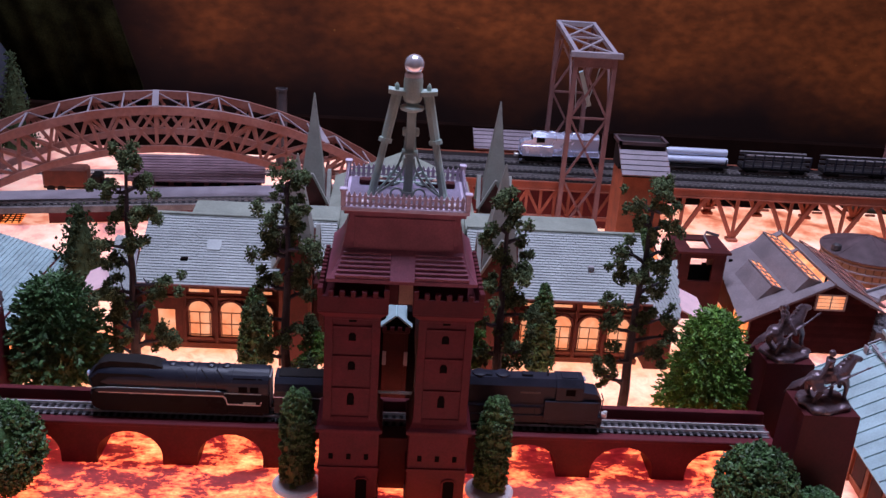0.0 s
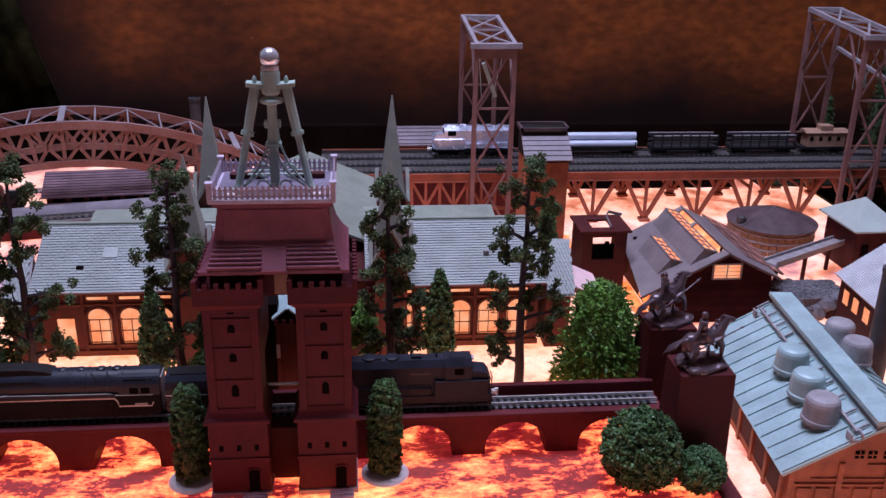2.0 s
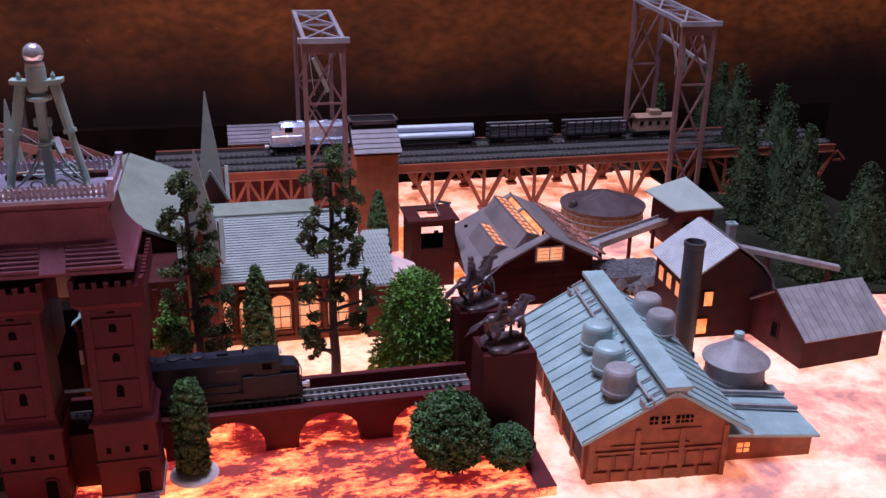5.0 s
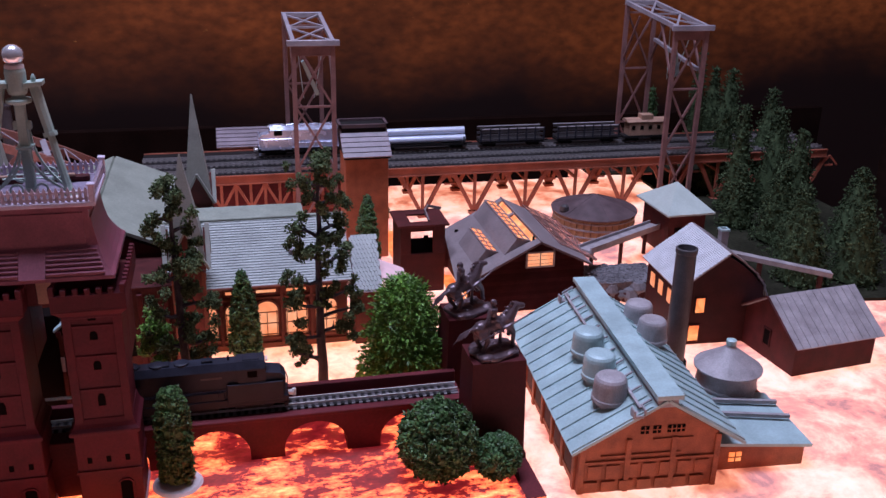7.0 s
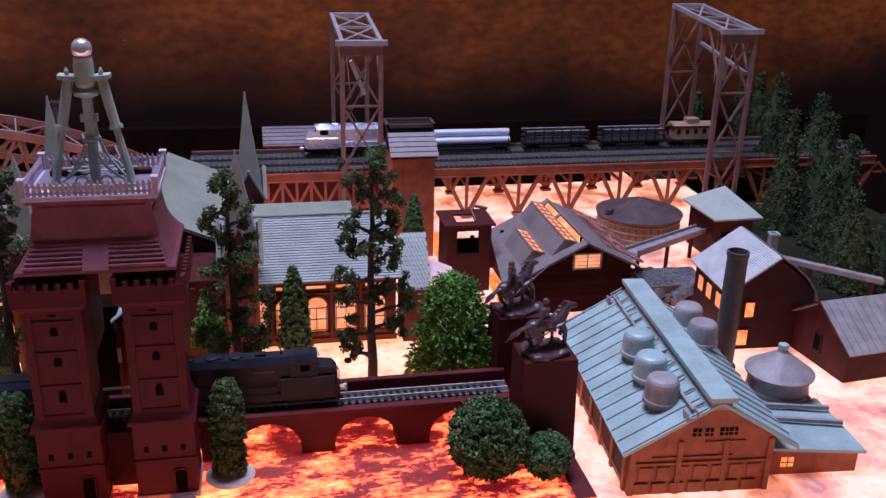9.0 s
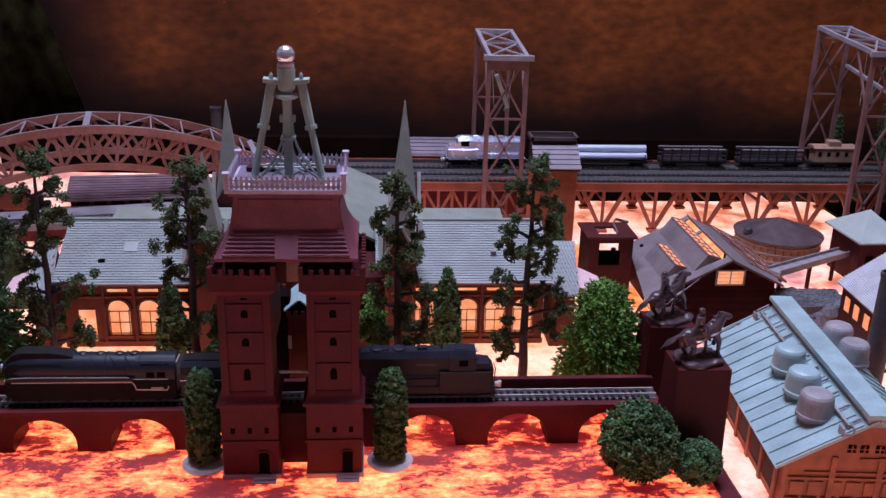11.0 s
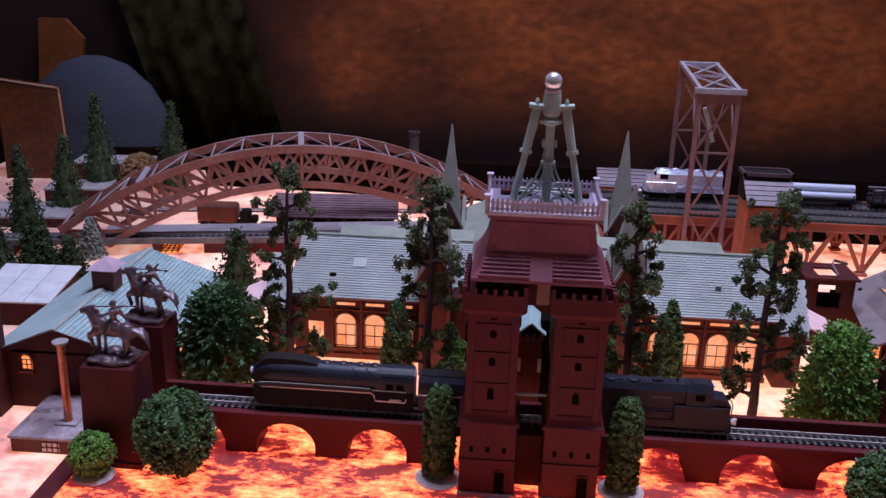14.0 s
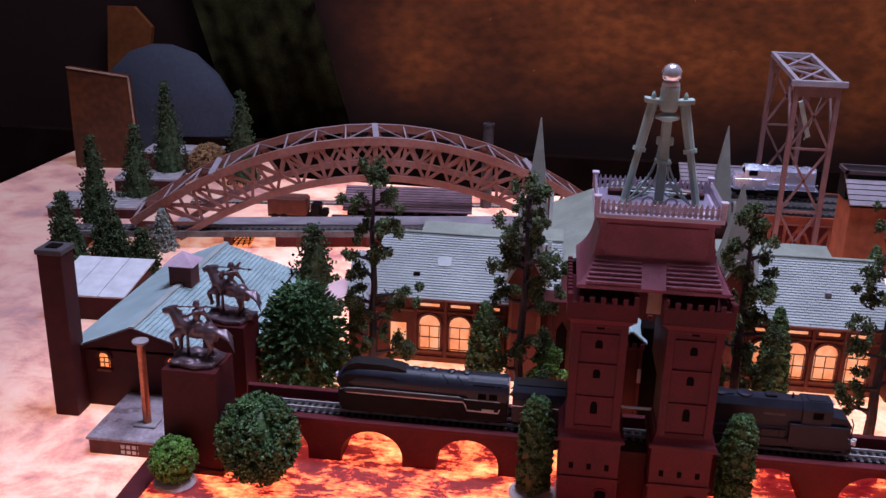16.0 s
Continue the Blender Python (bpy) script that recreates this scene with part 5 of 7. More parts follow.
def wing(x0, x1, windows, label, mirror):
    t = thing("station_wing", 0, 0, 2.3, label=label, category="building", group="wings of the station")
    wy = 18.6
    part("wall", S().box(x0 + 0.4, x1 - 0.4, wy, 29.5, 0, 6.3), BRICK, t)
    part("plinth", S().box(x0 + 0.3, x1 - 0.3, wy - 0.15, wy, 0, 0.55, 0.04), STONE, t)
    part("string_course", S().box(x0 + 0.3, x1 - 0.3, wy - 0.16, wy, 4.75, 4.98, 0.03), STONE, t)
    part("cornice", S().box(x0 + 0.3, x1 - 0.3, wy - 0.3, wy, 6.0, 6.3, 0.04), STONE, t)
    for x in windows:
        arched_window(t, x, wy, 1.2, 1.85, 3.35)
        part("pilaster", S().box(x - 1.42, x - 1.12, wy - 0.2, wy, 0.5, 6.0, 0.03), BRICK, t)
        part("attic_window", S().box(x - 0.85, x + 0.85, wy - 0.05, wy + 0.1, 5.36, 5.6), WINDOW, t, "small lit attic window")
    # roof in slate courses, front and back
    n = 26
    for k in range(n):
        u0, u1 = k / n, (k + 1) / n
        y0, y1, z0, z1 = 17.3 + 6.9 * u0, 17.3 + 6.9 * u1 + 0.12, 6.45 + 3.75 * u0, 6.45 + 3.75 * u1 + 0.05
        row, m = S(), int((x1 - x0) / 0.52)
        for j in range(m + 1):
            a = max(x0, x0 + (j - 0.5 * (k % 2)) * (x1 - x0) / m)
            b = min(x1, x0 + (j + 1 - 0.5 * (k % 2)) * (x1 - x0) / m - 0.035)
            if b - a > 0.05:
                d = tile_rnd.uniform(-0.008, 0.008)
                row.slab((a, y0, z0 + 0.14 + d), (b, y0, z0 + 0.14 + d), (b, y1, z1 + 0.04 + d), (a, y1, z1 + 0.04 + d), 0.1)
        tagged(part("slate_course", row, SLATE, t), kind="stuff")
    part("roof_deck", S().slab((x0, 17.3, 6.47), (x1, 17.3, 6.47), (x1, 24.2, 10.17), (x0, 24.2, 10.17), 0.1), TANKGREY, t)
    part("rear_roof", S().slab((x1, 30.2, 6.6), (x0, 30.2, 6.6), (x0, 24.2, 10.2), (x1, 24.2, 10.2), 0.2), SLATE, t)
    part("ridge_cap", S().box(x0, x1, 24.0, 24.45, 10.15, 10.42, 0.05), FLATROOF, t)
    for sx in (x0 + 0.45, x1 - 0.45):
        part("gable", S().prism([(18.6, 6.2), (29.5, 6.2), (24.2, 10.0)], "x", sx - 0.05, sx + 0.05), BRICK, t)
    part("gutter", S().rod((x0, 17.25, 6.5), (x1, 17.25, 6.5), 0.12, n=8), STONE, t)
    a, b = (x0 + 3.2, x1) if mirror else (x0, x1 - 3.4)
    part("upper_roof", S().slab((a, 25.2, 9.6), (b, 25.2, 9.6), (b, 28.8, 10.0), (a, 28.8, 10.0), 0.35), FLATROOF, t, "flat sage felt roof")
    return t


wl = wing(-22.3, -5.8, (-17.1, -14.4, -11.8, -9.2), "long brick station wing with lit arched windows and slate roof", True)
part("door", S().box(-20.6, -19.2, 18.5, 18.8, 0, 3.6), WINDOW, wl, "open lit doorway")
part("roof_hatch", S().box(-18.8, -18.2, 19.5, 19.9, 7.7, 8.0, 0.05), DARKFILL, wl, "small dark roof hatch")
part("roof_patch", S().slab((-16.8, 20.6, 8.45), (-15.6, 20.6, 8.45), (-15.6, 21.6, 9.0), (-16.8, 21.6, 9.0), 0.1), SLATE, wl)
wr = wing(5.8, 21.7, (19.4, 16.8, 14.2, 11.6, 9.0), "long brick station wing with lit arched windows and slate roof", False)
part("roof_vent", S().box(16.4, 16.9, 20.1, 20.5, 8.1, 8.6, 0.05), TANKGREY, wr)


def tiled_porch(x0, x1, label):
    t = thing("tiled_porch", 0, 0, 2.3, label=label, category="porch")
    part("wall", S().box(x0 + 0.15, x1 - 0.15, 17.8, 21.5, 0, 5.6), BRICK, t)
    for k in range(12):
        y0, z0 = 16.9 + 0.3 * k, 5.5 + 0.315 * k
        for j in range(int((x1 - x0) / 0.3)):
            x = x0 + 0.3 * j + (0.15 if k % 2 else 0)
            m = x + 0.13
            part("roof_tile", S().add([(x, y0 + 0.42, z0 + 0.47), (x, y0 + 0.1, z0 + 0.19), (x + 0.06, y0 + 0.02, z0 + 0.11), (m, y0 - 0.02, z0 + 0.09), (x + 0.2, y0 + 0.02, z0 + 0.11), (x + 0.26, y0 + 0.1, z0 + 0.19), (x + 0.26, y0 + 0.42, z0 + 0.47),
                                      (x, y0 + 0.42, z0 + 0.37), (x, y0 + 0.1, z0 + 0.09), (x + 0.06, y0 + 0.02, z0 + 0.01), (m, y0 - 0.02, z0 - 0.01), (x + 0.2, y0 + 0.02, z0 + 0.01), (x + 0.26, y0 + 0.1, z0 + 0.09), (x + 0.26, y0 + 0.42, z0 + 0.37)],
                                     [(0, 1, 2, 3, 4, 5, 6), (13, 12, 11, 10, 9, 8, 7)] + [(j2, j2 + 7, j2 + 8, j2 + 1) for j2 in range(6)]), SLATE, t)
    part("roof_deck", S().slab((x0, 16.9, 5.42), (x1, 16.9, 5.42), (x1, 20.6, 9.25), (x0, 20.6, 9.25), 0.1), TANKGREY, t)
    parts("gable", [S().prism([(17.8, 5.4), (21.5, 5.4), (20.6, 9.1)], "x", x0 + 0.15, x0 + 0.4), S().prism([(17.8, 5.4), (21.5, 5.4), (20.6, 9.1)], "x", x1 - 0.4, x1 - 0.15)], BRICK, t)


def awning(x0, x1, label):
    t = thing("pink_awning", 0, 0, 2.3, label=label, category="awning")
    part("sheet", S().slab((x0, 17.2, 6.2), (x1, 17.2, 5.0), (x1, 21.4, 5.6), (x0, 21.4, 6.8), 0.12 if x1 > x0 else -0.12), PINKCLOTH, t)
    part("post", S().box(x1 - 0.12, x1 + 0.12, 17.2, 17.44, 0, 5.0), STONE, t)
    part("post", S().box(x1 - 0.12, x1 + 0.12, 20.6, 20.84, 0, 5.4), STONE, t)


awning(24.3, 26.9, "pale pink sloping awning beside the station porch")
awning(-24.5, -27.0, "pale pink sloping awning beside the station porch")
tiled_porch(21.75, 24.2, "end porch with pale scalloped roof tiles")
tiled_porch(-24.4, -22.35, "end porch with pale scalloped roof tiles")


def spire(x, y, label, eave, tip, half):
    """A brick tower under a needle roof that starts from four steep gables."""
    t = thing("spire_tower", x, y, 0.0, label=label, category="spire", group="needle spires of the hall")
    w, h = half, half * 1.75
    part("tower", S().box(-1.25, 1.25, -1.25, 1.25, 0, eave + 0.9, 0.05), BRICK, t)
    for sx in (-1, 1):
        for sy in (-1, 1):
            part("buttress", S().box(sx * 1.2 - 0.16, sx * 1.2 + 0.16, sy * 1.2 - 0.16, sy * 1.2 + 0.16, 0, eave - 0.4, 0.04), STONE, t)
    a, b, z = w - 0.25, w - 0.5, eave + h * 0.95
    part("needle", S().add([(-a, -a, eave + 0.7), (a, -a, eave + 0.7), (a, a, eave + 0.7), (-a, a, eave + 0.7), (-b, -b, z), (b, -b, z), (b, b, z), (-b, b, z), (-0.05, -0.05, tip), (0.05, -0.05, tip), (0.05, 0.05, tip), (-0.05, 0.05, tip)],
                           [(0, 1, 5, 4), (1, 2, 6, 5), (2, 3, 7, 6), (3, 0, 4, 7), (4, 5, 9, 8), (5, 6, 10, 9), (6, 7, 11, 10), (7, 4, 8, 11), (8, 9, 10, 11), (3, 2, 1, 0)]), SPIREGREY, t, "grey-green pointed roof")
    for k in range(4):
        g = part("gable", S().prism([(-w + 0.2, eave), (w - 0.2, eave), (0, eave + h)], "y", -w, -w + 0.35), BRICK, t)
        g.matrix_local = pose(0, 0, 0, 0, 0, 90 * k)
        e = part("gable_edge", S().beam((-w, -w, eave), (0, -w, eave + h * 1.1), 0.36, 0.2).beam((w, -w, eave), (0, -w, eave + h * 1.1), 0.36, 0.2), SPIREGREY, t)
        e.matrix_local = pose(0, 0, 0, 0, 0, 90 * k)
    return t


spire(-8.6, 31.0, "grey-green needle spire on a dark brick tower", 12.3, 22.5, 1.5)
spire(8.75, 31.6, "grey-green needle spire on a dark brick tower", 12.3, 22.5, 1.5)
spire(-8.7, 17.2, "grey-green needle spire beside a gnarled tree", 11.5, 20.75, 1.72)
spire(7.95, 17.2, "grey-green needle spire beside a gnarled tree", 11.5, 20.75, 1.72)
nave = thing("nave", 0, 0, 0, label="sage-roofed hall between the twin spires", category="hall")
part("wall", S().box(-6.2, 6.2, 23.4, 44.0, 0, 10.1), BROWNWOOD, nave)
part("roof", S().slab((-7.2, 23.0, 10.1), (0, 23.0, 13.2), (0, 44.3, 13.2), (-7.2, 44.3, 10.1), -0.3).slab((0, 23.0, 13.2), (7.2, 23.0, 10.1), (7.2, 44.3, 10.1), (0, 44.3, 13.2), -0.3), FLATROOF, nave)
part("gable", S().prism([(-6.3, 10.0), (6.3, 10.0), (0, 12.9)], "y", 23.4, 23.7), BROWNWOOD, nave)
part("front_hall", S().box(-7.3, 6.6, 16.6, 23.3, 2.3, 9.8, 0.06), BROWNWOOD, nave)
for x in (-6.6, -4.4, -2.2, 1.7, 3.9, 6.0):
    part("hall_pier", S().box(x - 0.22, x + 0.22, 16.35, 16.7, 2.3, 9.2, 0.05), DARKRED, nave)
for x in (-5.5, -3.3, 2.8, 5.0):
    part("tall_window", S().prism([(x - 0.45, 3.6), (x + 0.45, 3.6), (x + 0.45, 7.2), (x, 8.0), (x - 0.45, 7.2)], "y", 16.52, 16.64), DARKFILL, nave, "dark tall window")
kiosk = thing("clock_kiosk", -0.35, 10.2, 2.3, label="narrow dark kiosk with pale green pyramid roof", category="kiosk")
part("body", S().box(-0.8, 0.8, -0.8, 0.8, 0, 7.4, 0.04), BROWNWOOD, kiosk)
# Near-black blocks added either side, so the gap behind the gate stays dark.
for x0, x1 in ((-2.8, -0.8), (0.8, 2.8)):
    part("dark_filler", S().box(x0, x1, -0.4, 1.2, 0, 8.6, 0.05), DARKFILL, kiosk)
part("cornice", S().box(-1.05, 1.05, -1.05, 1.05, 7.0, 7.2, 0.05), BROWNWOOD, kiosk)
for k in range(4):
    part("crest_block", S().box(-1.05 + 0.58 * k, -0.72 + 0.58 * k, -1.12, -0.8, 7.2, 7.55, 0.04), REDBRICK, kiosk)
part("roof", S().slab((-1.15, -1.1, 7.5), (0, -1.1, 8.45), (0, 3.0, 8.45), (-1.15, 3.0, 7.5), -0.12).slab((0, -1.1, 8.45), (1.15, -1.1, 7.5), (1.15, 3.0, 7.5), (0, 3.0, 8.45), -0.12), TIN, kiosk, "pale green gabled roof")
part("gable", S().prism([(-1.0, 7.2), (1.0, 7.2), (1.0, 7.5), (0, 8.3), (-1.0, 7.5)], "y", -0.95, -0.7), DARKFILL, kiosk)
for x in (-0.95, 0.7):
    part("pillar", S().box(x, x + 0.25, -0.95, -0.8, 0, 7.0), BROWNWOOD, kiosk)
    # Plain grey pane on each pillar; it gives no light.
    part("side_pane", S().box(x - 0.02, x + 0.27, -1.0, -0.95, 4.2, 5.4, 0.04), TANKGREY, kiosk)


# ---- high railway along the back ----
high = thing("high_railway", 0, 0, 0, label="long elevated rust-red railway deck on trestle legs", category="railway bridge")
part("deck", S().box(0.8, 96, 57.3, 69.0, 6.2, 6.75, 0.05), BLACKDULL, high)
part("edge_girder", S().box(0.8, 96, 57.0, 57.3, 5.75, 6.85, 0.03).box(0.8, 96, 56.85, 57.0, 5.7, 5.85).box(0.8, 96, 56.85, 57.0, 6.75, 6.88), RUST, high)
part("rear_girder", S().box(0.8, 96, 69.0, 69.3, 5.75, 6.85), RUST, high)
for k in range(4):
    x = 1.5 + 7.2 * k
    part("bottom_chord", S().box(x, x + 7.2, 57.0, 57.3, 1.9, 2.4, 0.03), RUST, high)
    for j in range(4):
        part("girder_post", S().box(x + 1.8 * j, x + 0.35 + 1.8 * j, 57.0, 57.25, 2.4, 5.75), RUST, high)
        part("girder_brace", S().beam((x + 0.2 + 1.8 * j, 57.12, 2.4 if j % 2 else 5.7), (x + 2.0 + 1.8 * j, 57.12, 5.7 if j % 2 else 2.4), 0.35, 0.2, (0, 1, 0)), RUST, high)
part("pier", S().box(1.2, 30.5, 59.5, 67.5, 0, 5.8), VIADUCT, high)
for k in range(9):
    x = 36.4 + 7.1 * k
    for y in (57.3, 67.8):
        part("trestle_leg", S().beam((x, y, 0.15), (x - 2.9, y, 5.8), 0.5, 0.4, (0, 1, 0)).beam((x, y, 0.15), (x + 2.9, y, 5.8), 0.5, 0.4, (0, 1, 0)), RUST, high)
        part("post", S().beam((x, y, 0.15), (x, y, 5.8), 0.4, 0.3, (0, 1, 0)), RUST, high)
        part("footing", S().box(x - 0.7, x + 0.7, y - 0.6, y + 0.6, 0, 0.4, 0.04), RUST, high)
        part("web", S().beam((x + 2.9, y, 4.4), (x + 4.2, y, 4.4), 0.25, 0.25).beam((x + 2.2, y, 4.4), (x + 3.55, y, 5.8), 0.22, 0.22, (0, 1, 0)).beam((x + 4.9, y, 4.4), (x + 3.55, y, 5.8), 0.22, 0.22, (0, 1, 0)), RUST, high)
    part("cross_beam", S().beam((x, 57.3, 4.4), (x, 67.8, 4.4), 0.3, 0.3), RUST, high)
    part("tie_beam", S().beam((x, 67.8, 2.9), (min(95, x + 7.1), 67.8, 2.9), 0.3, 0.35), RUST, high)
for y in (58.9, 62.1, 65.4):
    t = track("high_track", 95, "dark model track on the elevated deck", 0.7, bed=DARKBED, tie=TIEGREY, rail=STEELDARK)
    t.matrix_world = pose(0.9 * CM, y * CM, 6.76 * CM)
RT = 7.12

silver = hood_diesel("silver_diesel", 26.9, 65.4, RT, 11.2, SILVER, "silver hood diesel locomotive on the elevated deck", -1, BLACKDULL)


def flat_car(name, x, length, label):
    c = thing(name, x, 65.4, RT, label=label, category="wagon", group="goods wagons on the elevated deck")
    part("underframe", S().box(0, length, -0.95, 0.95, 0.5, 0.85, 0.04), BLACKDULL, c)
    for q in (1.5, length - 1.5):
        part("bogie", S().box(q - 0.9, q + 0.9, -0.75, 0.75, 0.12, 0.5, 0.05), BLACKDULL, c)
        wheels(c, (q - 0.55, q + 0.55), -0.6, 0.6, 0.33, 0.33)
    part("coupling", S().box(length, length + 0.9, -0.12, 0.12, 0.5, 0.7), BLACKDULL, c)
    return c


pipes = flat_car("pipe_wagon", 31.6, 12.6, "flat wagon loaded with long silver pipes")
for y, z in ((-0.55, 1.3), (0.55, 1.3), (0.0, 2.3)):
    part("pipe", S().rod((0.3, y, z + 0.1), (12.3, y, z + 0.1), 0.5, n=28), PIPE, pipes)
for k in range(2):
    part("stake", S().box(0.4 + 11.6 * k, 0.6 + 11.6 * k, -1.05, -0.92, 0.85, 1.7), BLACKDULL, pipes)
for x in (46.0, 57.3):
    g = flat_car("gondola_wagon", x, 9.4, "black open goods wagon with slatted sides")
    for z in (0.85, 1.5, 2.15):
        for y in (-1.0, 0.86):
            part("side_board", S().box(0.05, 9.35, y, y + 0.14, z, z + 0.34, 0.02), SOOT, g)
    for k in range(8):
        part("side_post", S().box(0.05 + 1.31 * k, 0.25 + 1.31 * k, -1.08, -0.98, 0.8, 2.7), BLACK, g)
    part("floor_board", S().box(0.1, 9.3, -0.86, 0.86, 0.85, 1.0), BLACKDULL, g)
    part("top_rail", S().box(0.05, 9.35, -1.04, -0.82, 2.49, 2.62, 0.02).box(0.05, 9.35, 0.82, 1.04, 2.49, 2.62, 0.02), TANKGREY, g, "pale worn top rail")
cab = flat_car("brake_van", 67.6, 7.0, "brown wooden brake van at the end of the train")
part("body", S().box(0.7, 6.3, -0.95, 0.95, 0.85, 2.9, 0.04), TANWOOD, cab)
part("roof", S().prism([(-1.1, 2.85), (1.1, 2.85), (0.6, 3.2), (-0.6, 3.2)], "x", 0.3, 6.7), TANWOOD, cab)
part("cupola", S().box(2.6, 4.4, -0.75, 0.75, 3.1, 3.8, 0.05), TANWOOD, cab)
for k in range(4):
    part("window", S().box(1.1 + 1.3 * k, 1.6 + 1.3 * k, -0.99, -0.93, 1.7, 2.3), DARKFILL, cab)

shed = thing("platform_shed", 0, 0, 0, label="low mauve platform canopy behind the elevated tracks", category="shed")
part("wall", S().box(10.8, 22, 71.9, 73.4, 0, 6.9), BRICK, shed)
part("roof", S().slab((10.3, 71.5, 6.7), (22.6, 71.5, 6.7), (22.6, 76, 8.4), (10.3, 76, 8.4), 0.25), SHEDROOF, shed)
for k in range(5):
    part("roof_seam", S().beam((10.3, 71.8 + 0.9 * k, 6.87 + 0.34 * k), (22.6, 71.8 + 0.9 * k, 6.87 + 0.34 * k), 0.12, 0.12), SHEDROOF, shed)


def lift_tower(x, y0, y1, w, h, label, seed):
    """A lattice gantry that straddles the tracks."""
    t = thing("lift_tower", x, 0, 0, label=label, category="gantry tower", group="lattice gantry towers")
    for y, hy in ((y0, h), (y1, h + 1.3)):
        for sx in (0, w):
            part("leg", S().beam((sx, y, 0), (sx, y, hy), 0.55, 0.55, (1, 0, 0)), RUSTPALE, t)
        n = 3
        for k in range(n):
            za, zb = h * k / n + 0.2, h * (k + 1) / n - 0.2
            parts("cross_brace", [S().beam((0.2, y, za), (w - 0.2, y, zb), 0.26, 0.26, (0, 1, 0)), S().beam((w - 0.2, y, za), (0.2, y, zb), 0.26, 0.26, (0, 1, 0))], RUSTPALE, t)
            part("cross_bar", S().beam((0, y, zb + 0.2), (w, y, zb + 0.2), 0.26, 0.26, (0, 1, 0)), RUSTPALE, t)
    for sx in (0, w):
        part("top_chord", S().beam((sx, y0 - 0.5, h), (sx, y1 + 0.5, h + 1.4), 0.5, 0.55), GIRDER, t)
        parts("side_brace", [S().beam((sx, y0, h * 0.72), (sx, y0 + 4.5, h), 0.26, 0.26, (1, 0, 0)), S().beam((sx, y1, h * 0.72), (sx, y1 - 4.5, h), 0.26, 0.26, (1, 0, 0))], RUSTPALE, t)
    n = 2
    for k in range(n):
        ya, yb = y0 + (y1 - y0) * k / n, y0 + (y1 - y0) * (k + 1) / n
        part("top_brace", S().beam((0, ya, h + 0.1 + 1.3 * k / n), (w, yb, h + 0.1 + 1.3 * (k + 1) / n), 0.3, 0.2).beam((w, ya, h + 0.1 + 1.3 * k / n), (0, yb, h + 0.1 + 1.3 * (k + 1) / n), 0.3, 0.2), GIRDER, t)
        part("top_bar", S().beam((0, ya, h + 0.1 + 1.3 * k / n), (w, ya, h + 0.1 + 1.3 * k / n), 0.3, 0.25), GIRDER, t)
    part("end_beam", S().box(-0.8, w + 0.8, y0 - 0.7, y0 - 0.2, h - 0.35, h + 0.35, 0.05), GIRDER, t)
    part("end_beam", S().box(-0.3, w + 0.3, y1 - 0.2, y1 + 0.4, h + 1.0, h + 1.7, 0.05), GIRDER, t)
    part("header", S().box(0.1, w - 0.1, y0 - 0.15, y0 + 0.1, h - 1.6, h - 0.4, 0.05), RUSTPALE, t)
    part("cable", S().rod((0.6, y0 + 3, h), (1.4, y0 + 4, h - 7.5), 0.05, n=5).rod((w - 0.8, y0 + 2, h), (w - 2.0, y0 + 4, h - 7.5), 0.05, n=5), TIN, t)
    part("hanging_plate", S().beam((1.3, y0 + 2.6, h - 2.6), (3.2, y0 + 4.4, h - 7.2), 0.5, 0.25, (0, 1, 0)), TIN, t, "pale slanting hanging plate")
    if seed == 2:
        part("walk_beam", S().beam((w - 0.4, y0 + 0.5, h - 5.6), (w - 0.6, y1 - 2.0, h - 3.6), 0.5, 0.4), GIRDER, t)
    return t


lift_tower(20.1, 55.9, 70.5, 4.7, 23.3, "lattice gantry tower over the back tracks", 1)
lift_tower(69.9, 56.5, 72.4, 4.4, 24.4, "lattice gantry tower over the back tracks", 2)


# ---- works and houses on the open side ----
silo = thing("brick_silo", 0, 0, 0, label="square orange brick silo with a slatted lean-to roof", category="silo")
part("body", S().box(24.6, 29.5, 44.0, 49.0, 0, 12.2, 0.05), ORANGEBRICK, silo)
part("bin", S().box(24.5, 29.6, 46.3, 49.2, 12.2, 15.2, 0.05), BLACKDULL, silo)
for k in range(6):
    u = k / 6
    part("roof_slat", S().slab((24.3, 43.4 + 3.6 * u, 12.45 + 2.6 * u), (29.8, 43.4 + 3.6 * u, 12.45 + 2.6 * u), (29.8, 43.4 + 3.6 * (u + 0.115), 12.45 + 2.6 * (u + 0.115) + 0.08), (24.3, 43.4 + 3.6 * (u + 0.115), 12.45 + 2.6 * (u + 0.115) + 0.08), 0.2), SHEDROOF, silo)
part("roof_deck", S().slab((24.4, 43.6, 12.2), (29.7, 43.6, 12.2), (29.7, 47.0, 14.8), (24.4, 47.0, 14.8), 0.15), DARKFILL, silo)
part("bin_rim", S().box(24.2, 29.9, 46.1, 46.4, 15.1, 15.5).box(24.2, 29.9, 49.1, 49.4, 15.1, 15.5).box(24.2, 24.5, 46.1, 49.4, 15.1, 15.5).box(29.6, 29.9, 46.1, 49.4, 15.1, 15.5), SLATROOF, silo)

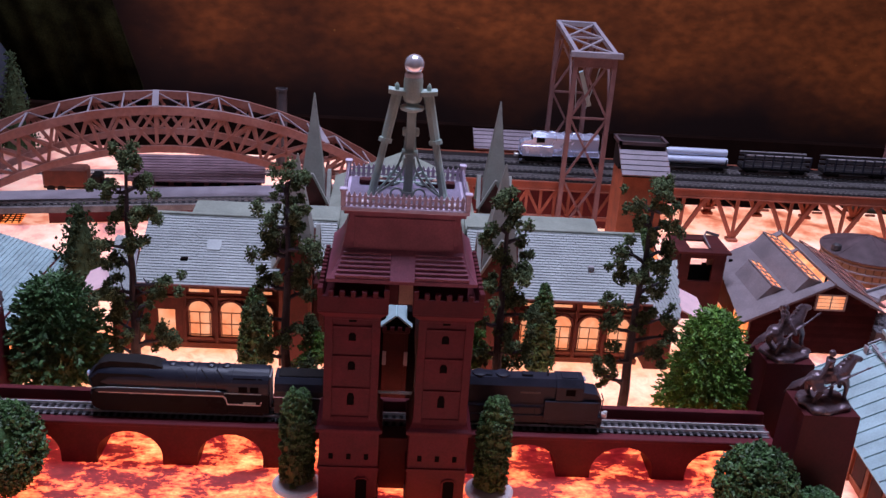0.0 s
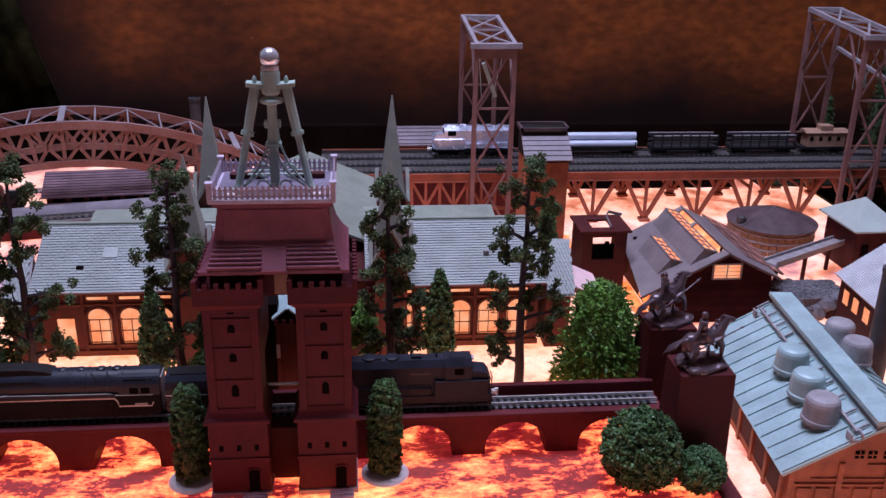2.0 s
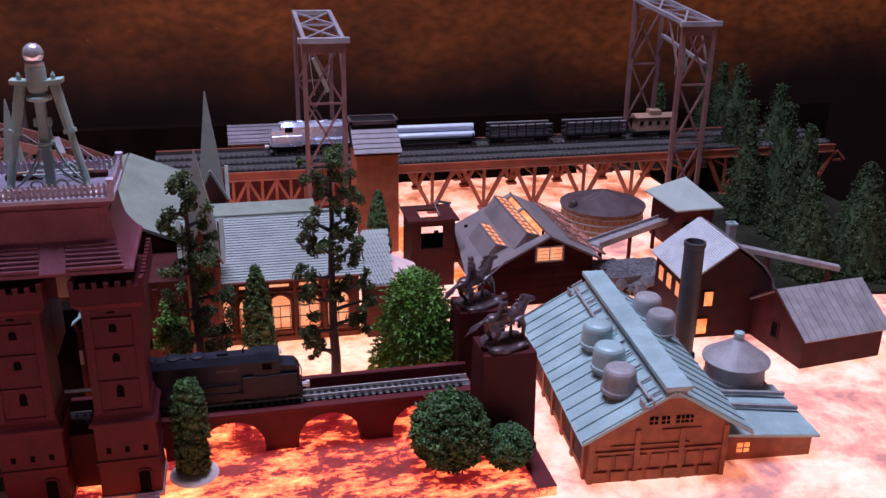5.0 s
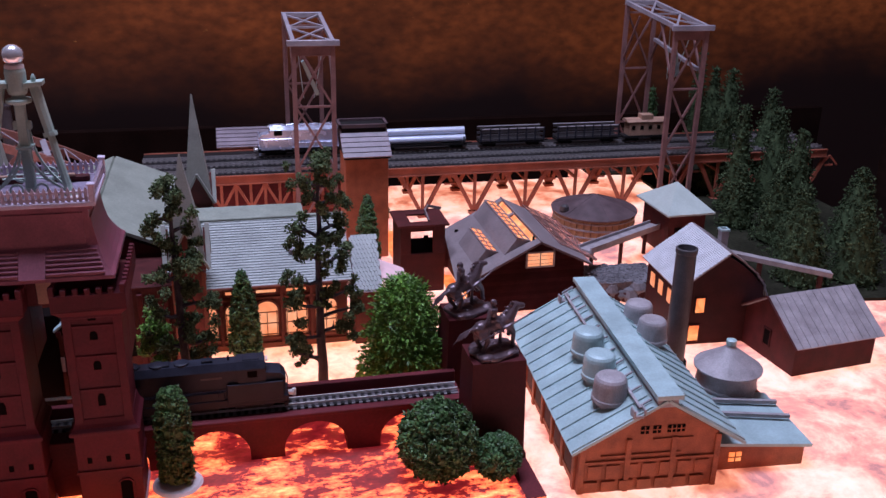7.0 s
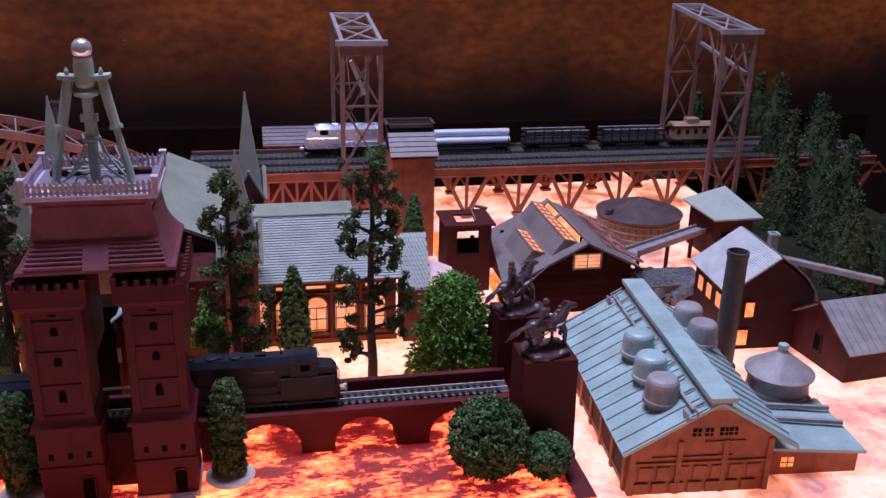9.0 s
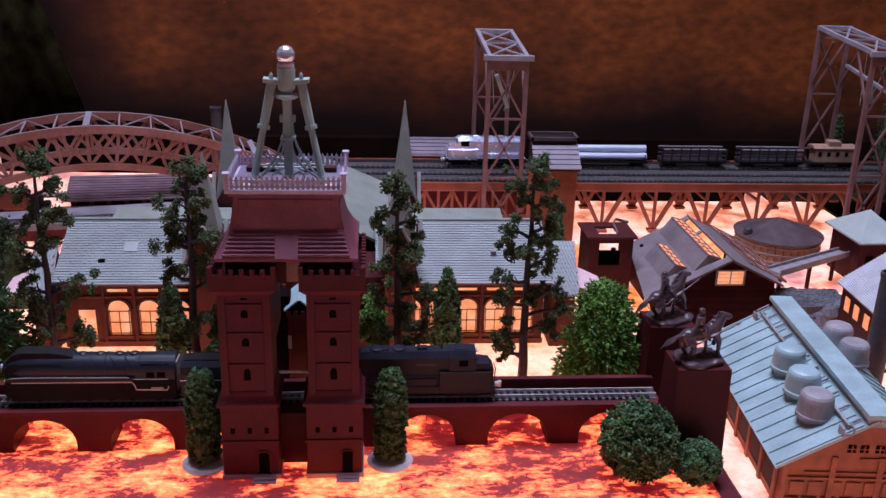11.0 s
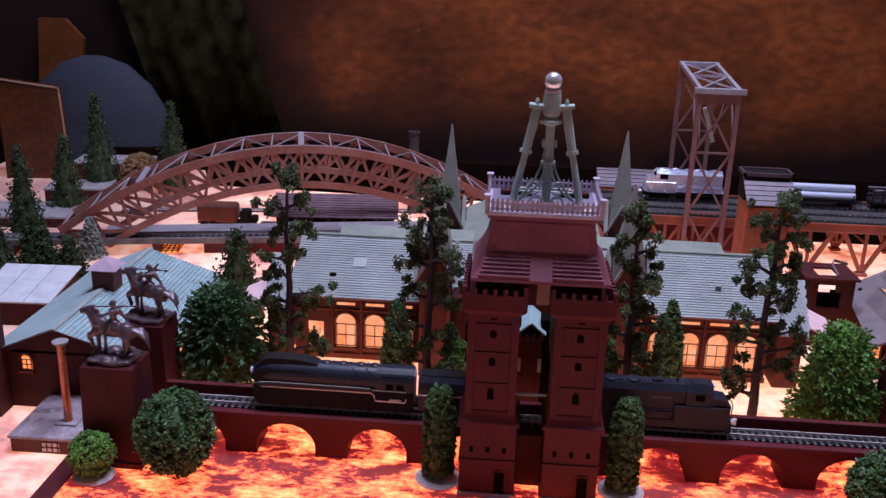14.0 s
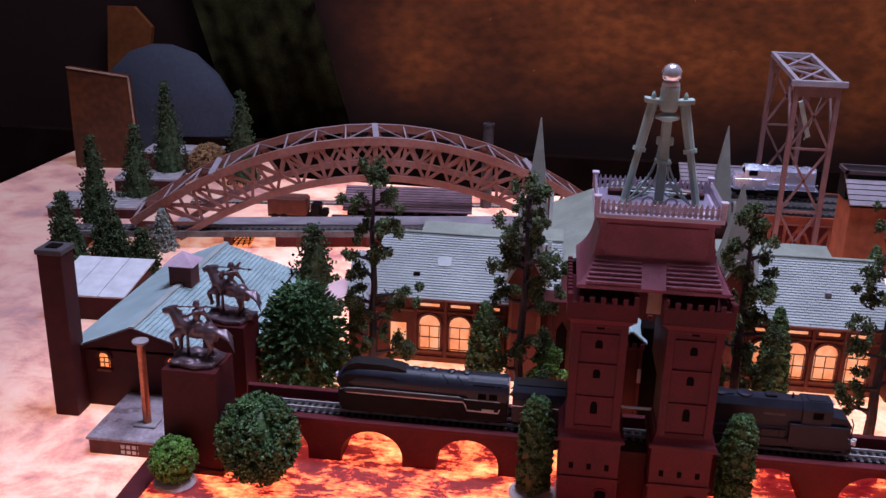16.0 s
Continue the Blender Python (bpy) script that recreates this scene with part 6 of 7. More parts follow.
loader = thing("timber_stage", 28.9, 33.2, 0, label="dark tall timber loading stage with an open top, glowing inside", category="stage")
part("lower_wall", S().box(0, 4.8, 0, 0.3, 0, 4.4).box(0, 0.3, 0.3, 4.6, 0, 7.5).box(4.5, 4.8, 0.3, 4.6, 0, 7.5), BROWNWOOD, loader)
part("rear_sill", S().box(0.3, 4.5, 4.3, 4.6, 0, 1.5), BROWNWOOD, loader)
for x in (0.0, 3.5):
    part("post", S().box(x, x + (1.1 if x == 0 else 1.3), -0.05, 0.3, 4.4, 7.5, 0.03), BROWNWOOD, loader)
# Near-black sheet added for the dark inside, below the slot.
part("inner_dark", S().box(0.3, 4.5, 2.4, 2.7, 0, 5.2), DARKFILL, loader)
part("cross_rail", S().box(0, 4.8, -0.02, 0.3, 6.95, 7.5), BROWNWOOD, loader)
part("roof_plate", S().box(-0.35, 1.2, -0.3, 4.9, 7.5, 7.75, 0.03).box(3.3, 5.2, -0.3, 4.9, 7.5, 7.75, 0.03).box(1.2, 3.3, -0.3, 0.9, 7.5, 7.75, 0.03).box(1.2, 3.3, 3.4, 4.9, 7.5, 7.75, 0.03), BROWNWOOD, loader, "roof plate with a square hole")
part("roof_curb", S().sweep([(3.2, 0.8, 7.75), (3.3, 3.4, 8.1), (3.9, 4.6, 8.2), (5.4, 4.7, 7.8)], 0.14, 0.3), BROWNROOF, loader)
part("hook", S().box(2.7, 3.2, 0.9, 1.1, 5.7, 6.1, 0.03), DARKFILL, loader)

# house with two glazed sawtooth dormers in its tin roof
brown = thing("timber_house", 0, 0, 0, label="brown clapboard house with lit glazed dormers in a tin roof", category="house")
AP, EL, ER = (41.9, 7.85), (33.3, 3.35), (47.6, 5.05)
YN, YF = 26.0, 40.0
zl_ = lambda x: EL[1] + (AP[1] - EL[1]) * (x - EL[0]) / (AP[0] - EL[0])
zr_ = lambda x: AP[1] + (ER[1] - AP[1]) * (x - AP[0]) / (ER[0] - AP[0])
parts("side_wall", [S().box(35.6, 35.9, YN + 0.5, YF, 0, zl_(35.6) - 0.25), S().box(46.6, 46.9, YN + 0.5, YF, 0, zr_(46.9) - 0.25)], BROWNWOOD, brown)
for y in (YN + 0.5, YF - 0.6):
    part("gable", S().prism([(34.6, 0), (46.9, 0), (46.9, zr_(46.9) - 0.25), (AP[0], AP[1] - 0.3), (34.6, zl_(34.6) - 0.25)], "y", y, y + 0.3), BROWNWOOD, brown)
for k in range(17):
    z = 0.25 + 0.42 * k
    lim = 0.3
    x0 = 34.6 if z + lim < zl_(34.6) - 0.25 else EL[0] + (z + lim + 0.25 - EL[1]) / (AP[1] - EL[1]) * (AP[0] - EL[0])
    x1 = 46.9 if z + lim < zr_(46.9) - 0.25 else AP[0] + (AP[1] - z - lim - 0.25) / (AP[1] - ER[1]) * (ER[0] - AP[0])
    if x1 - x0 > 0.5:
        part("clapboard", S().prism([(YN + 0.18, z), (YN + 0.5, z), (YN + 0.5, z + 0.32), (YN + 0.4, z + 0.32)], "x", x0, x1), BROWNWOOD, brown)
slope = lambda x, y, up: (x, y, (zl_(x) if x <= AP[0] else zr_(x)) + up)
# left slope with an open strip beside the ridge
part("roof_left", S().slab(slope(EL[0], YN - 0.2, 0), slope(41.2, YN - 0.2, 0), slope(41.2, YF + 0.3, 0), slope(EL[0] + 1.9, YF + 0.3, 0), 0.22), BROWNROOF, brown)
for y0, y1 in ((YN - 0.2, 27.0), (34.8, 35.3), (39.4, YF + 0.3)):
    part("ridge_bridge", S().slab(slope(41.2, y0, 0), slope(AP[0], y0, 0), slope(AP[0], y1, 0), slope(41.2, y1, 0), 0.22), BROWNROOF, brown)
# Glow on the right slope's inner face, put into an emissive slab.
part("strip_glow", S().slab(slope(41.2, 27.0, -0.45), slope(41.88, 27.0, -0.1), slope(41.88, 39.4, -0.1), slope(41.2, 39.4, -0.45), 0.1), HOTGLOW, brown, "glowing slab for the lit underside at the open roof strip")
part("ridge_beam", S().beam((AP[0], YN - 0.25, AP[1] + 0.04), (AP[0], YF + 0.3, AP[1] + 0.04), 0.16, 0.14), BROWNROOF, brown)
part("roof_right", S().slab(slope(AP[0], YN - 0.2, 0), slope(45.0, YN - 0.2, 0), slope(45.0, YF + 0.3, 0), slope(AP[0], YF + 0.3, 0), 0.22), BROWNROOF, brown)
part("roof_right", S().slab(slope(45.0, YN - 0.2, 0), slope(ER[0], YN - 0.2, 0), slope(ER[0], 28.5, 0), slope(45.0, 28.5, 0), 0.22), BROWNROOF, brown)
part("barge_board", S().beam((EL[0], YN - 0.22, EL[1] - 0.12), (AP[0], YN - 0.22, AP[1] - 0.12), 0.08, 0.2).beam((AP[0], YN - 0.22, AP[1] - 0.12), (ER[0], YN - 0.22, ER[1] - 0.12), 0.08, 0.2), SLATROOF, brown)
glz = part("side_glazing", S().slab(slope(45.0, 28.5, 0.0), slope(49.2, 28.5, 0.0), slope(49.2, YF + 1.5, 0.0), slope(45.0, YF + 1.5, 0.0), 0.1), PINKGLASS, brown, "pinkish glazed lean-to roof")
bars = S()
for x in (45.0, 46.4, 47.8, 49.2):
    bars.beam(slope(x, 28.5, 0.08), slope(x, YF + 1.5, 0.08), 0.1, 0.1)
for k in range(5):
    y = 28.5 + k * (YF + 1.5 - 28.5) / 4
    bars.beam(slope(45.0, y, 0.08), slope(49.2, y, 0.08), 0.09, 0.09)
part("glazing_bar", bars, RUSTPALE, glz)


def sawtooth(x0, x1, y0, y1, rows):
    """A wedge dormer: steep dark cheek, level glazed top."""
    xa, ze = x0 + (x1 - x0) * 0.5, zl_(x1)
    za = ze + 0.38
    d = part("dormer", S().add([(x0, y0, zl_(x0)), (xa, y0, za), (x1, y0, ze), (x0, y1, zl_(x0)), (xa, y1, za), (x1, y1, ze)], [(0, 2, 1), (3, 4, 5), (0, 1, 4, 3), (0, 3, 5, 2)]), BROWNROOF, brown, "wedge dormer with a glazed side")
    part("glazing", S().slab((xa, y0, za), (x1, y0, ze), (x1, y1, ze), (xa, y1, za), 0.06), HOTGLOW, d, "glowing multi-pane glazing")
    b = S()
    for u in (0.0, 0.5, 1.0):
        x, z = xa + (x1 - xa) * u, za + (ze - za) * u + 0.03
        b.beam((x, y0, z), (x, y1, z), 0.1 if u == 0.5 else 0.16, 0.1)
    for k in range(rows + 1):
        y = y0 + (y1 - y0) * k / rows
        b.beam((xa, y, za + 0.03), (x1, y, ze + 0.03), 0.24 if k % 3 == 0 else 0.09, 0.1)
    part("glazing_bar", b, BROWNROOF, d)


sawtooth(35.7, 38.2, 28.5, 35.2, 5)
sawtooth(38.5, 41.15, 27.2, 39.6, 9)
part("flue_hole", S().lathe((36.2, 38.1, zl_(36.2)), [(0.22, -0.1), (0.22, 0.16), (0.16, 0.17)], 12), DARKFILL, brown)
part("ridge_pipe", S().rod((41.5, 27.1, 7.4), (41.5, 27.1, 8.0), 0.13, n=8), BLACKDULL, brown)
part("gable_window", S().box(40.7, 43.4, YN + 0.20, YN + 0.5, 5.05, 6.45), WINDOW, brown, "lit gable window")
part("gable_window_frame", S().box(40.5, 40.7, YN + 0.14, YN + 0.5, 4.95, 6.55).box(43.4, 43.6, YN + 0.14, YN + 0.5, 4.95, 6.55).box(40.5, 43.6, YN + 0.14, YN + 0.5, 6.45, 6.62).box(40.5, 43.6, YN + 0.14, YN + 0.5, 4.88, 5.05).box(42.0, 42.1, YN + 0.15, YN + 0.5, 5.05, 6.45), BROWNROOF, brown)
# Orange glow beneath the left eave, added as an emissive panel.
part("side_glow", S().prism([(29.0, 0.3), (33.0, 0.3), (33.0, 3.4), (29.0, 3.4)], "x", 35.5, 35.62), HOTGLOW, brown, "orange glowing panel added on the side wall")

tank = thing("wooden_tank", 57.0, 48.5, 0, label="round staved wooden tank with a dark conical lid", category="tank")
for k in range(36):
    a = 2 * math.pi * k / 36
    st = part("stave", S().box(-0.42, 0.42, -5.2, -4.9, 0, 2.9, 0.04), WOODTANK, tank)
    st.matrix_local = pose(0, 0, 0, 0, 0, 10 * k)
for z in (0.5, 1.4, 2.3):
    part("hoop", S().lathe((0, 0, z), [(5.22, 0), (5.3, 0.05), (5.3, 0.2), (5.22, 0.25)], 40), BROWNROOF, tank)
part("lid", S().lathe((0, 0, 2.85), [(5.45, 0), (5.5, 0.18), (2.8, 1.15), (0.3, 1.95)], 36), SLATROOF, tank, "dark mauve conical lid")
for a in (0.4, 1.5, 2.6, 3.6, 4.7, 5.7):
    part("lid_seam", S().beam((0.3 * math.cos(a), 0.3 * math.sin(a), 4.82), (5.45 * math.cos(a), 5.45 * math.sin(a), 3.06), 0.12, 0.08), SLATROOF, tank)
part("lid_vent", S().lathe((-4.5, -1.2, 3.0), [(0.5, 0), (0.62, 0.4), (0.55, 0.9), (0.2, 1.1)], 12), SOOT, tank)

pyr = thing("pump_house", 64.5, 41.4, 0, turn=2, label="dark red pump house under a pale pyramid roof", category="house")
part("wall", S().box(-2.4, 2.4, -3.3, 3.3, 0, 5.6, 0.05), BROWNWOOD, pyr)
part("roof", S().add([(-3.1, -4.15, 5.5), (3.1, -4.15, 5.5), (3.1, 4.15, 5.5), (-3.1, 4.15, 5.5), (0, 0, 8.3), (-3.1, -4.15, 5.3), (3.1, -4.15, 5.3), (3.1, 4.15, 5.3), (-3.1, 4.15, 5.3)], [(0, 1, 4), (1, 2, 4), (2, 3, 4), (3, 0, 4), (8, 7, 6, 5), (0, 5, 6, 1), (1, 6, 7, 2), (2, 7, 8, 3), (3, 8, 5, 0)]), SAGE, pyr, "pale pyramid roof")
for dx in (-1.6, 0.6):
    part("window", S().box(dx, dx + 0.9, -3.38, -3.28, 2.2, 3.6), DARKFILL, pyr)
conv = thing("conveyor_chute", 0, 0, 0, label="grey sloping conveyor chute on posts", category="conveyor")
part("chute", S().beam((48.6, 30.6, 4.5), (62.0, 41.0, 2.9), 1.5, 0.4), TANKGREY, conv)
part("chute_rail", S().beam((48.1, 31.2, 4.75), (61.5, 41.6, 3.15), 0.16, 0.6).beam((49.1, 30.0, 4.75), (62.5, 40.4, 3.15), 0.16, 0.6), TANKGREY, conv)
for u in (0.1, 0.5, 0.85):
    p = Vector((48.6, 30.6, 4.4)).lerp(Vector((62.0, 41.0, 2.8)), u)
    part("post", S().beam((p.x, p.y, 0), tuple(p), 0.35, 0.35, (1, 0, 0)), BROWNWOOD, conv)
conv2 = thing("conveyor_chute", 0, 0, 0, label="grey sloping chute behind the gabled house", category="conveyor")
part("chute", S().beam((60.5, 24.5, 6.2), (72.0, 20.5, 4.2), 0.9, 0.5), TANKGREY, conv2)
part("post", S().box(70.8, 71.2, 20.6, 21.0, 0, 4.2), BROWNWOOD, conv2)
part("post", S().box(64.8, 65.2, 22.6, 23.0, 0, 5.2), BROWNWOOD, conv2)
rocks = thing("rock_wall", 52.2, 29.3, 0, turn=-4, label="low dark grey rock wall between the houses", category="rock wall")
rnd = random.Random(5)
for k in range(22):
    a = 2 * math.pi * k / 22
    c = (3.6 * math.cos(a), 2.2 * math.sin(a), rnd.uniform(0.4, 1.5))
    part("rock", S().ball(c, rnd.uniform(0.7, 1.3), 7, (rnd.uniform(0.8, 1.4), 1, rnd.uniform(0.6, 1.0))), ROCK, rocks)

part("ledge", S().prism([(-4.0, -2.3), (-1.5, -2.7), (0.6, -2.4), (2.6, -2.7), (3.9, -2.1), (4.2, 0.6), (3.4, 2.6), (0.5, 2.3), (-2.0, 2.7), (-3.6, 2.0)], "z", 0.2, 2.2), ROCK, rocks)
grit = S()
for _ in range(420):
    r = rnd.uniform(0.1, 0.3)
    grit.ball((rnd.uniform(-3.7, 3.8), rnd.uniform(-2.35, 2.3), 2.2), r, 6, (rnd.uniform(0.8, 1.4), 1, rnd.uniform(0.5, 1.0)))
tagged(part("gravel", grit, ROCK, rocks, "grey gravel top"), kind="stuff")
for k in range(9):
    part("brick", S().box(-3.9 + 0.88 * k, -3.15 + 0.88 * k, -2.95, -2.6, 0.1, 1.15, 0.08), BROWNWOOD, rocks)
white = thing("gabled_house", 52.6, 17.2, 0, turn=-3, label="dark red gabled house with white slate roof and lit windows", category="house")
part("wall", S().box(0, 8.6, -1.0, 6.8, 0, 6.3), BROWNWOOD, white)
HIP = [(4.4, 9.35), (6.2, 8.1), (7.6, 6.9), (8.5, 5.6), (9.0, 4.2), (9.1, 2.6)]
parts("gable", [S().prism([(0, 6.3), (8.6, 0.0), (9.0, 2.6), (8.9, 4.2), (8.4, 5.6), (7.5, 6.85), (6.15, 8.0), (4.4, 9.2)], "y", y, y + 0.3) for y in (-1.02, 6.52)], BROWNWOOD, white)
for k in range(30):
    u0, u1 = k / 30, (k + 1) / 30
    row = S()
    for j in range(40):
        y0 = -1.5 + 0.22 * (j - 0.5 * (k % 2))
        y1, d = y0 + 0.2, tile_rnd.uniform(-0.008, 0.008)
        if y0 > -1.7 and y1 < 7.3:
            row.slab((-0.5 + 4.9 * u0, y0, 6.0 + 3.5 * u0 + 0.04 + d), (-0.5 + 4.9 * u1, y0, 6.0 + 3.5 * u1 + d), (-0.5 + 4.9 * u1, y1, 6.0 + 3.5 * u1 + d), (-0.5 + 4.9 * u0, y1, 6.0 + 3.5 * u0 + 0.04 + d), -0.08)
    tagged(part("shingle_course", row, WHITEROOF, white), kind="stuff")
part("roof_deck", S().slab((-0.5, -1.5, 5.98), (4.4, -1.5, 9.46), (4.4, 7.2, 9.46), (-0.5, 7.2, 5.98), 0.12), TANKGREY, white)
for p, q in zip(HIP, HIP[1:]):
    part("curved_roof", S().slab((p[0], -1.2, p[1] + 0.15), (q[0] + 0.1, -1.2, q[1] + 0.15), (q[0] + 0.1, 7.0, q[1] + 0.15), (p[0], 7.0, p[1] + 0.15), -0.15), BROWNROOF, white)
part("chimney", S().box(7.0, 7.8, 5.6, 6.4, 5.5, 9.0, 0.04), TANKGREY, white)
part("chimney_rim", S().box(6.92, 7.88, 5.52, 5.68, 9.0, 9.2).box(6.92, 7.88, 6.32, 6.48, 9.0, 9.2).box(6.92, 7.08, 5.68, 6.32, 9.0, 9.2).box(7.72, 7.88, 5.68, 6.32, 9.0, 9.2), TIN, white)
for x, z, w, h in ((1.75, 3.4, 0.9, 1.5), (1.3, 0.45, 1.05, 1.6)):
    part("window", S().box(x, x + w, -1.08, -0.95, z, z + h), HOTGLOW, white, "bright orange lit window")
    part("window_frame", S().box(x - 0.12, x, -1.14, -0.95, z - 0.1, z + h + 0.1).box(x + w, x + w + 0.12, -1.14, -0.95, z - 0.1, z + h + 0.1).box(x - 0.12, x + w + 0.12, -1.14, -0.95, z + h, z + h + 0.12), BROWNWOOD, white)
for y in (0.6, 2.8, 4.8):
    part("side_window", S().box(-0.06, 0.05, y, y + 1.0, 3.6, 5.0), WINDOW, white, "orange lit window")
stack = thing("smokestack", 50.6, 12.4, 0, label="tall dark round smokestack with open top", category="chimney")
part("pipe", S().lathe((0, 0, 0), [(0.95, 0), (0.9, 11.2), (0.98, 11.3), (0.98, 11.7), (0.8, 11.75), (0.72, 11.2)], 28), SOOT, stack)
part("base_ring", S().lathe((0, 0, 0), [(1.2, 0), (1.2, 0.6), (0.95, 0.8)], 22), BLACKDULL, stack)

fac = thing("brick_factory", 34.8, -4.3, 0, turn=-4.6, label="orange brick factory with ribbed tin roof and round vents", category="factory")
FW, FL, EZ, RZ, RX, FE = 10.4, 19.6, 3.9, 7.4, 6.0, 12.2
zl = lambda x: EZ + (RZ - EZ) * x / RX
zr = lambda x: RZ - (RZ - 3.55) * (x - RX) / (FE - RX)
part("wall", S().prism([(0, 0), (FW, 0), (FW, zr(FW) - 0.15), (RX, RZ - 0.15), (0, EZ - 0.1)], "y", 0, FL), ORANGEBRICK, fac)
part("roof_left", S().slab((-0.7, -0.6, zl(-0.7) + 0.1), (RX, -0.6, RZ + 0.1), (RX, FL + 0.6, RZ + 0.1), (-0.7, FL + 0.6, zl(-0.7) + 0.1), -0.22), TIN, fac)
part("roof_right", S().slab((RX, -0.6, RZ + 0.1), (FE, -0.6, zr(FE) + 0.1), (FE, FL + 0.6, zr(FE) + 0.1), (RX, FL + 0.6, RZ + 0.1), -0.22), TIN, fac)
for k in range(15):
    y = -0.4 + (FL + 0.8) * k / 14
    part("roof_rib", S().beam((-0.7, y, zl(-0.7) + 0.4), (RX - 1.0, y, zl(RX - 1.0) + 0.4), 0.14, 0.18), TIN, fac)
    part("roof_rib", S().beam((RX + 1.0, y, zr(RX + 1.0) + 0.4), (FE, y, zr(FE) + 0.4), 0.14, 0.18), TIN, fac)
part("ridge_monitor", S().slab((RX - 1.0, -0.9, RZ + 0.85), (RX + 0.95, -0.9, RZ + 0.85), (RX + 0.95, FL + 0.8, RZ + 0.85), (RX - 1.0, FL + 0.8, RZ + 0.85), 0.35), TIN, fac)
part("monitor_wall", S().box(RX - 0.75, RX + 0.75, -0.5, FL + 0.4, RZ - 0.3, RZ + 0.6), TANKGREY, fac)
part("catwalk", S().beam((RX - 1.9, -0.2, zl(RX - 1.9) + 0.72), (RX - 1.9, FL, zl(RX - 1.9) + 0.72), 0.2, 0.14), TANKGREY, fac)
for k in range(11):
    part("catwalk_bracket", S().beam((RX - 2.0, 0.2 + k * 2.0, zl(RX - 2.0) + 0.6), (RX - 1.0, 0.2 + k * 2.0, zl(RX - 1.0) + 0.6), 0.14, 0.12), TANKGREY, fac)
for y in (-0.3, FL - 0.3):
    part("catwalk_end", S().box(RX - 2.5, RX - 2.35, y - 0.35, y + 0.45, zl(RX - 2.4) + 0.35, zl(RX - 2.4) + 1.0, 0.03).box(RX - 1.75, RX - 1.6, y - 0.35, y + 0.45, zl(RX - 2.4) + 0.55, zl(RX - 2.4) + 1.1, 0.03).box(RX - 2.35, RX - 1.75, y - 0.35, y + 0.45, zl(RX - 2.4) + 0.4, zl(RX - 2.4) + 0.6), TANKGREY, fac)
for x, y, m in ((3.3, 9.9, TIN), (3.1, 6.2, TIN), (2.9, 2.9, TANKGREY), (10.0, 16.6, TANKGREY), (10.0, 13.2, TANKGREY)):
    zz = zl(x) if x < RX else zr(x)
    v = part("roof_vent", S().lathe((x, y, zz - 0.2), [(0.95, 0), (0.95, 0.6), (1.36, 0.62), (1.36, 0.9), (1.28, 0.98), (1.22, 2.1), (1.16, 2.35), (1.03, 2.53), (0.8, 2.63), (0.4, 2.68)], 32), m, fac, "round mushroom vent")
for k in range(7):
    y = 0.5 + 3.0 * k
    part("side_pier", S().box(-0.22, 0.0, y, y + 0.5, 0, EZ - 0.1, 0.03), ORANGEBRICK, fac)
    if k < 6:
        part("side_panel", S().box(-0.1, 0.0, y + 0.8, y + 2.7, 0.8, 2.9, 0.03), BROWNWOOD, fac)
        part("side_sill", S().box(-0.18, 0.0, y + 0.7, y + 2.8, 0.6, 0.8), ORANGEBRICK, fac)
for x in (0.0, 3.4, 6.8, 10.15):
    part("front_pier", S().box(x, x + 0.42, -0.16, 0, 0, EZ + (-0.1 if x == 0 else 0.5), 0.03), ORANGEBRICK, fac)
part("front_band", S().box(0, FW, -0.15, 0, 2.5, 2.7, 0.03).box(5.4, 8.4, -0.12, 0, 4.15, 4.3).box(1.6, 7.6, -0.12, 0, 3.0, 3.12), ORANGEBRICK, fac)
for k in range(7):
    part("front_block", S().box(0.7 + 1.35 * k, 1.75 + 1.35 * k, -0.12, 0, 1.2, 2.3, 0.03), ORANGEBRICK, fac)
    part("front_block", S().box(0.4 + 1.35 * k, 1.45 + 1.35 * k, -0.2, 0, 0.1, 1.0, 0.03), ORANGEBRICK, fac)
for x in (4.4, 5.3, 6.4, 7.1):
    part("front_window", S().box(x, x + 0.6, -0.06, 0.04, 4.75, 5.35), DARKFILL, fac)
    part("window_bar", S().box(x + 0.26, x + 0.34, -0.1, 0, 4.75, 5.35).box(x, x + 0.6, -0.1, 0, 5.02, 5.09), ORANGEBRICK, fac)

cone = thing("cone_tank", 51.2, 4.4, 0, label="weathered grey round tank with conical roof", category="tank")
part("drum", S().lathe((0, 0, 0), [(2.45, 0), (2.45, 4.2)], 30), TANKGREY, cone)
for z in (1.2, 2.6):
    part("band", S().lathe((0, 0, z), [(2.46, 0), (2.52, 0.05), (2.52, 0.15), (2.46, 0.2)], 30), TANKGREY, cone)
part("lid", S().lathe((0, 0, 4.1), [(2.78, 0), (2.8, 0.18), (0.45, 1.85), (0.4, 2.05)], 30), TANKGREY, cone)
part("cap", S().lathe((0, 0, 6.1), [(0.36, 0), (0.42, 0.15), (0.42, 0.5), (0.2, 0.6)], 14), TIN, cone)
annex = thing("annex", 46.3, -3.6, 0, turn=-4.4, label="low annex with pale tin roof and a lit window", category="shed")
part("wall", S().box(0, 7.0, 0, 9.5, 0, 2.0), ORANGEBRICK, annex)
part("roof", S().slab((-0.2, -0.4, 2.6), (7.4, -0.4, 2.0), (7.4, 7.4, 2.0), (-0.2, 7.4, 2.6), 0.25), TIN, annex)
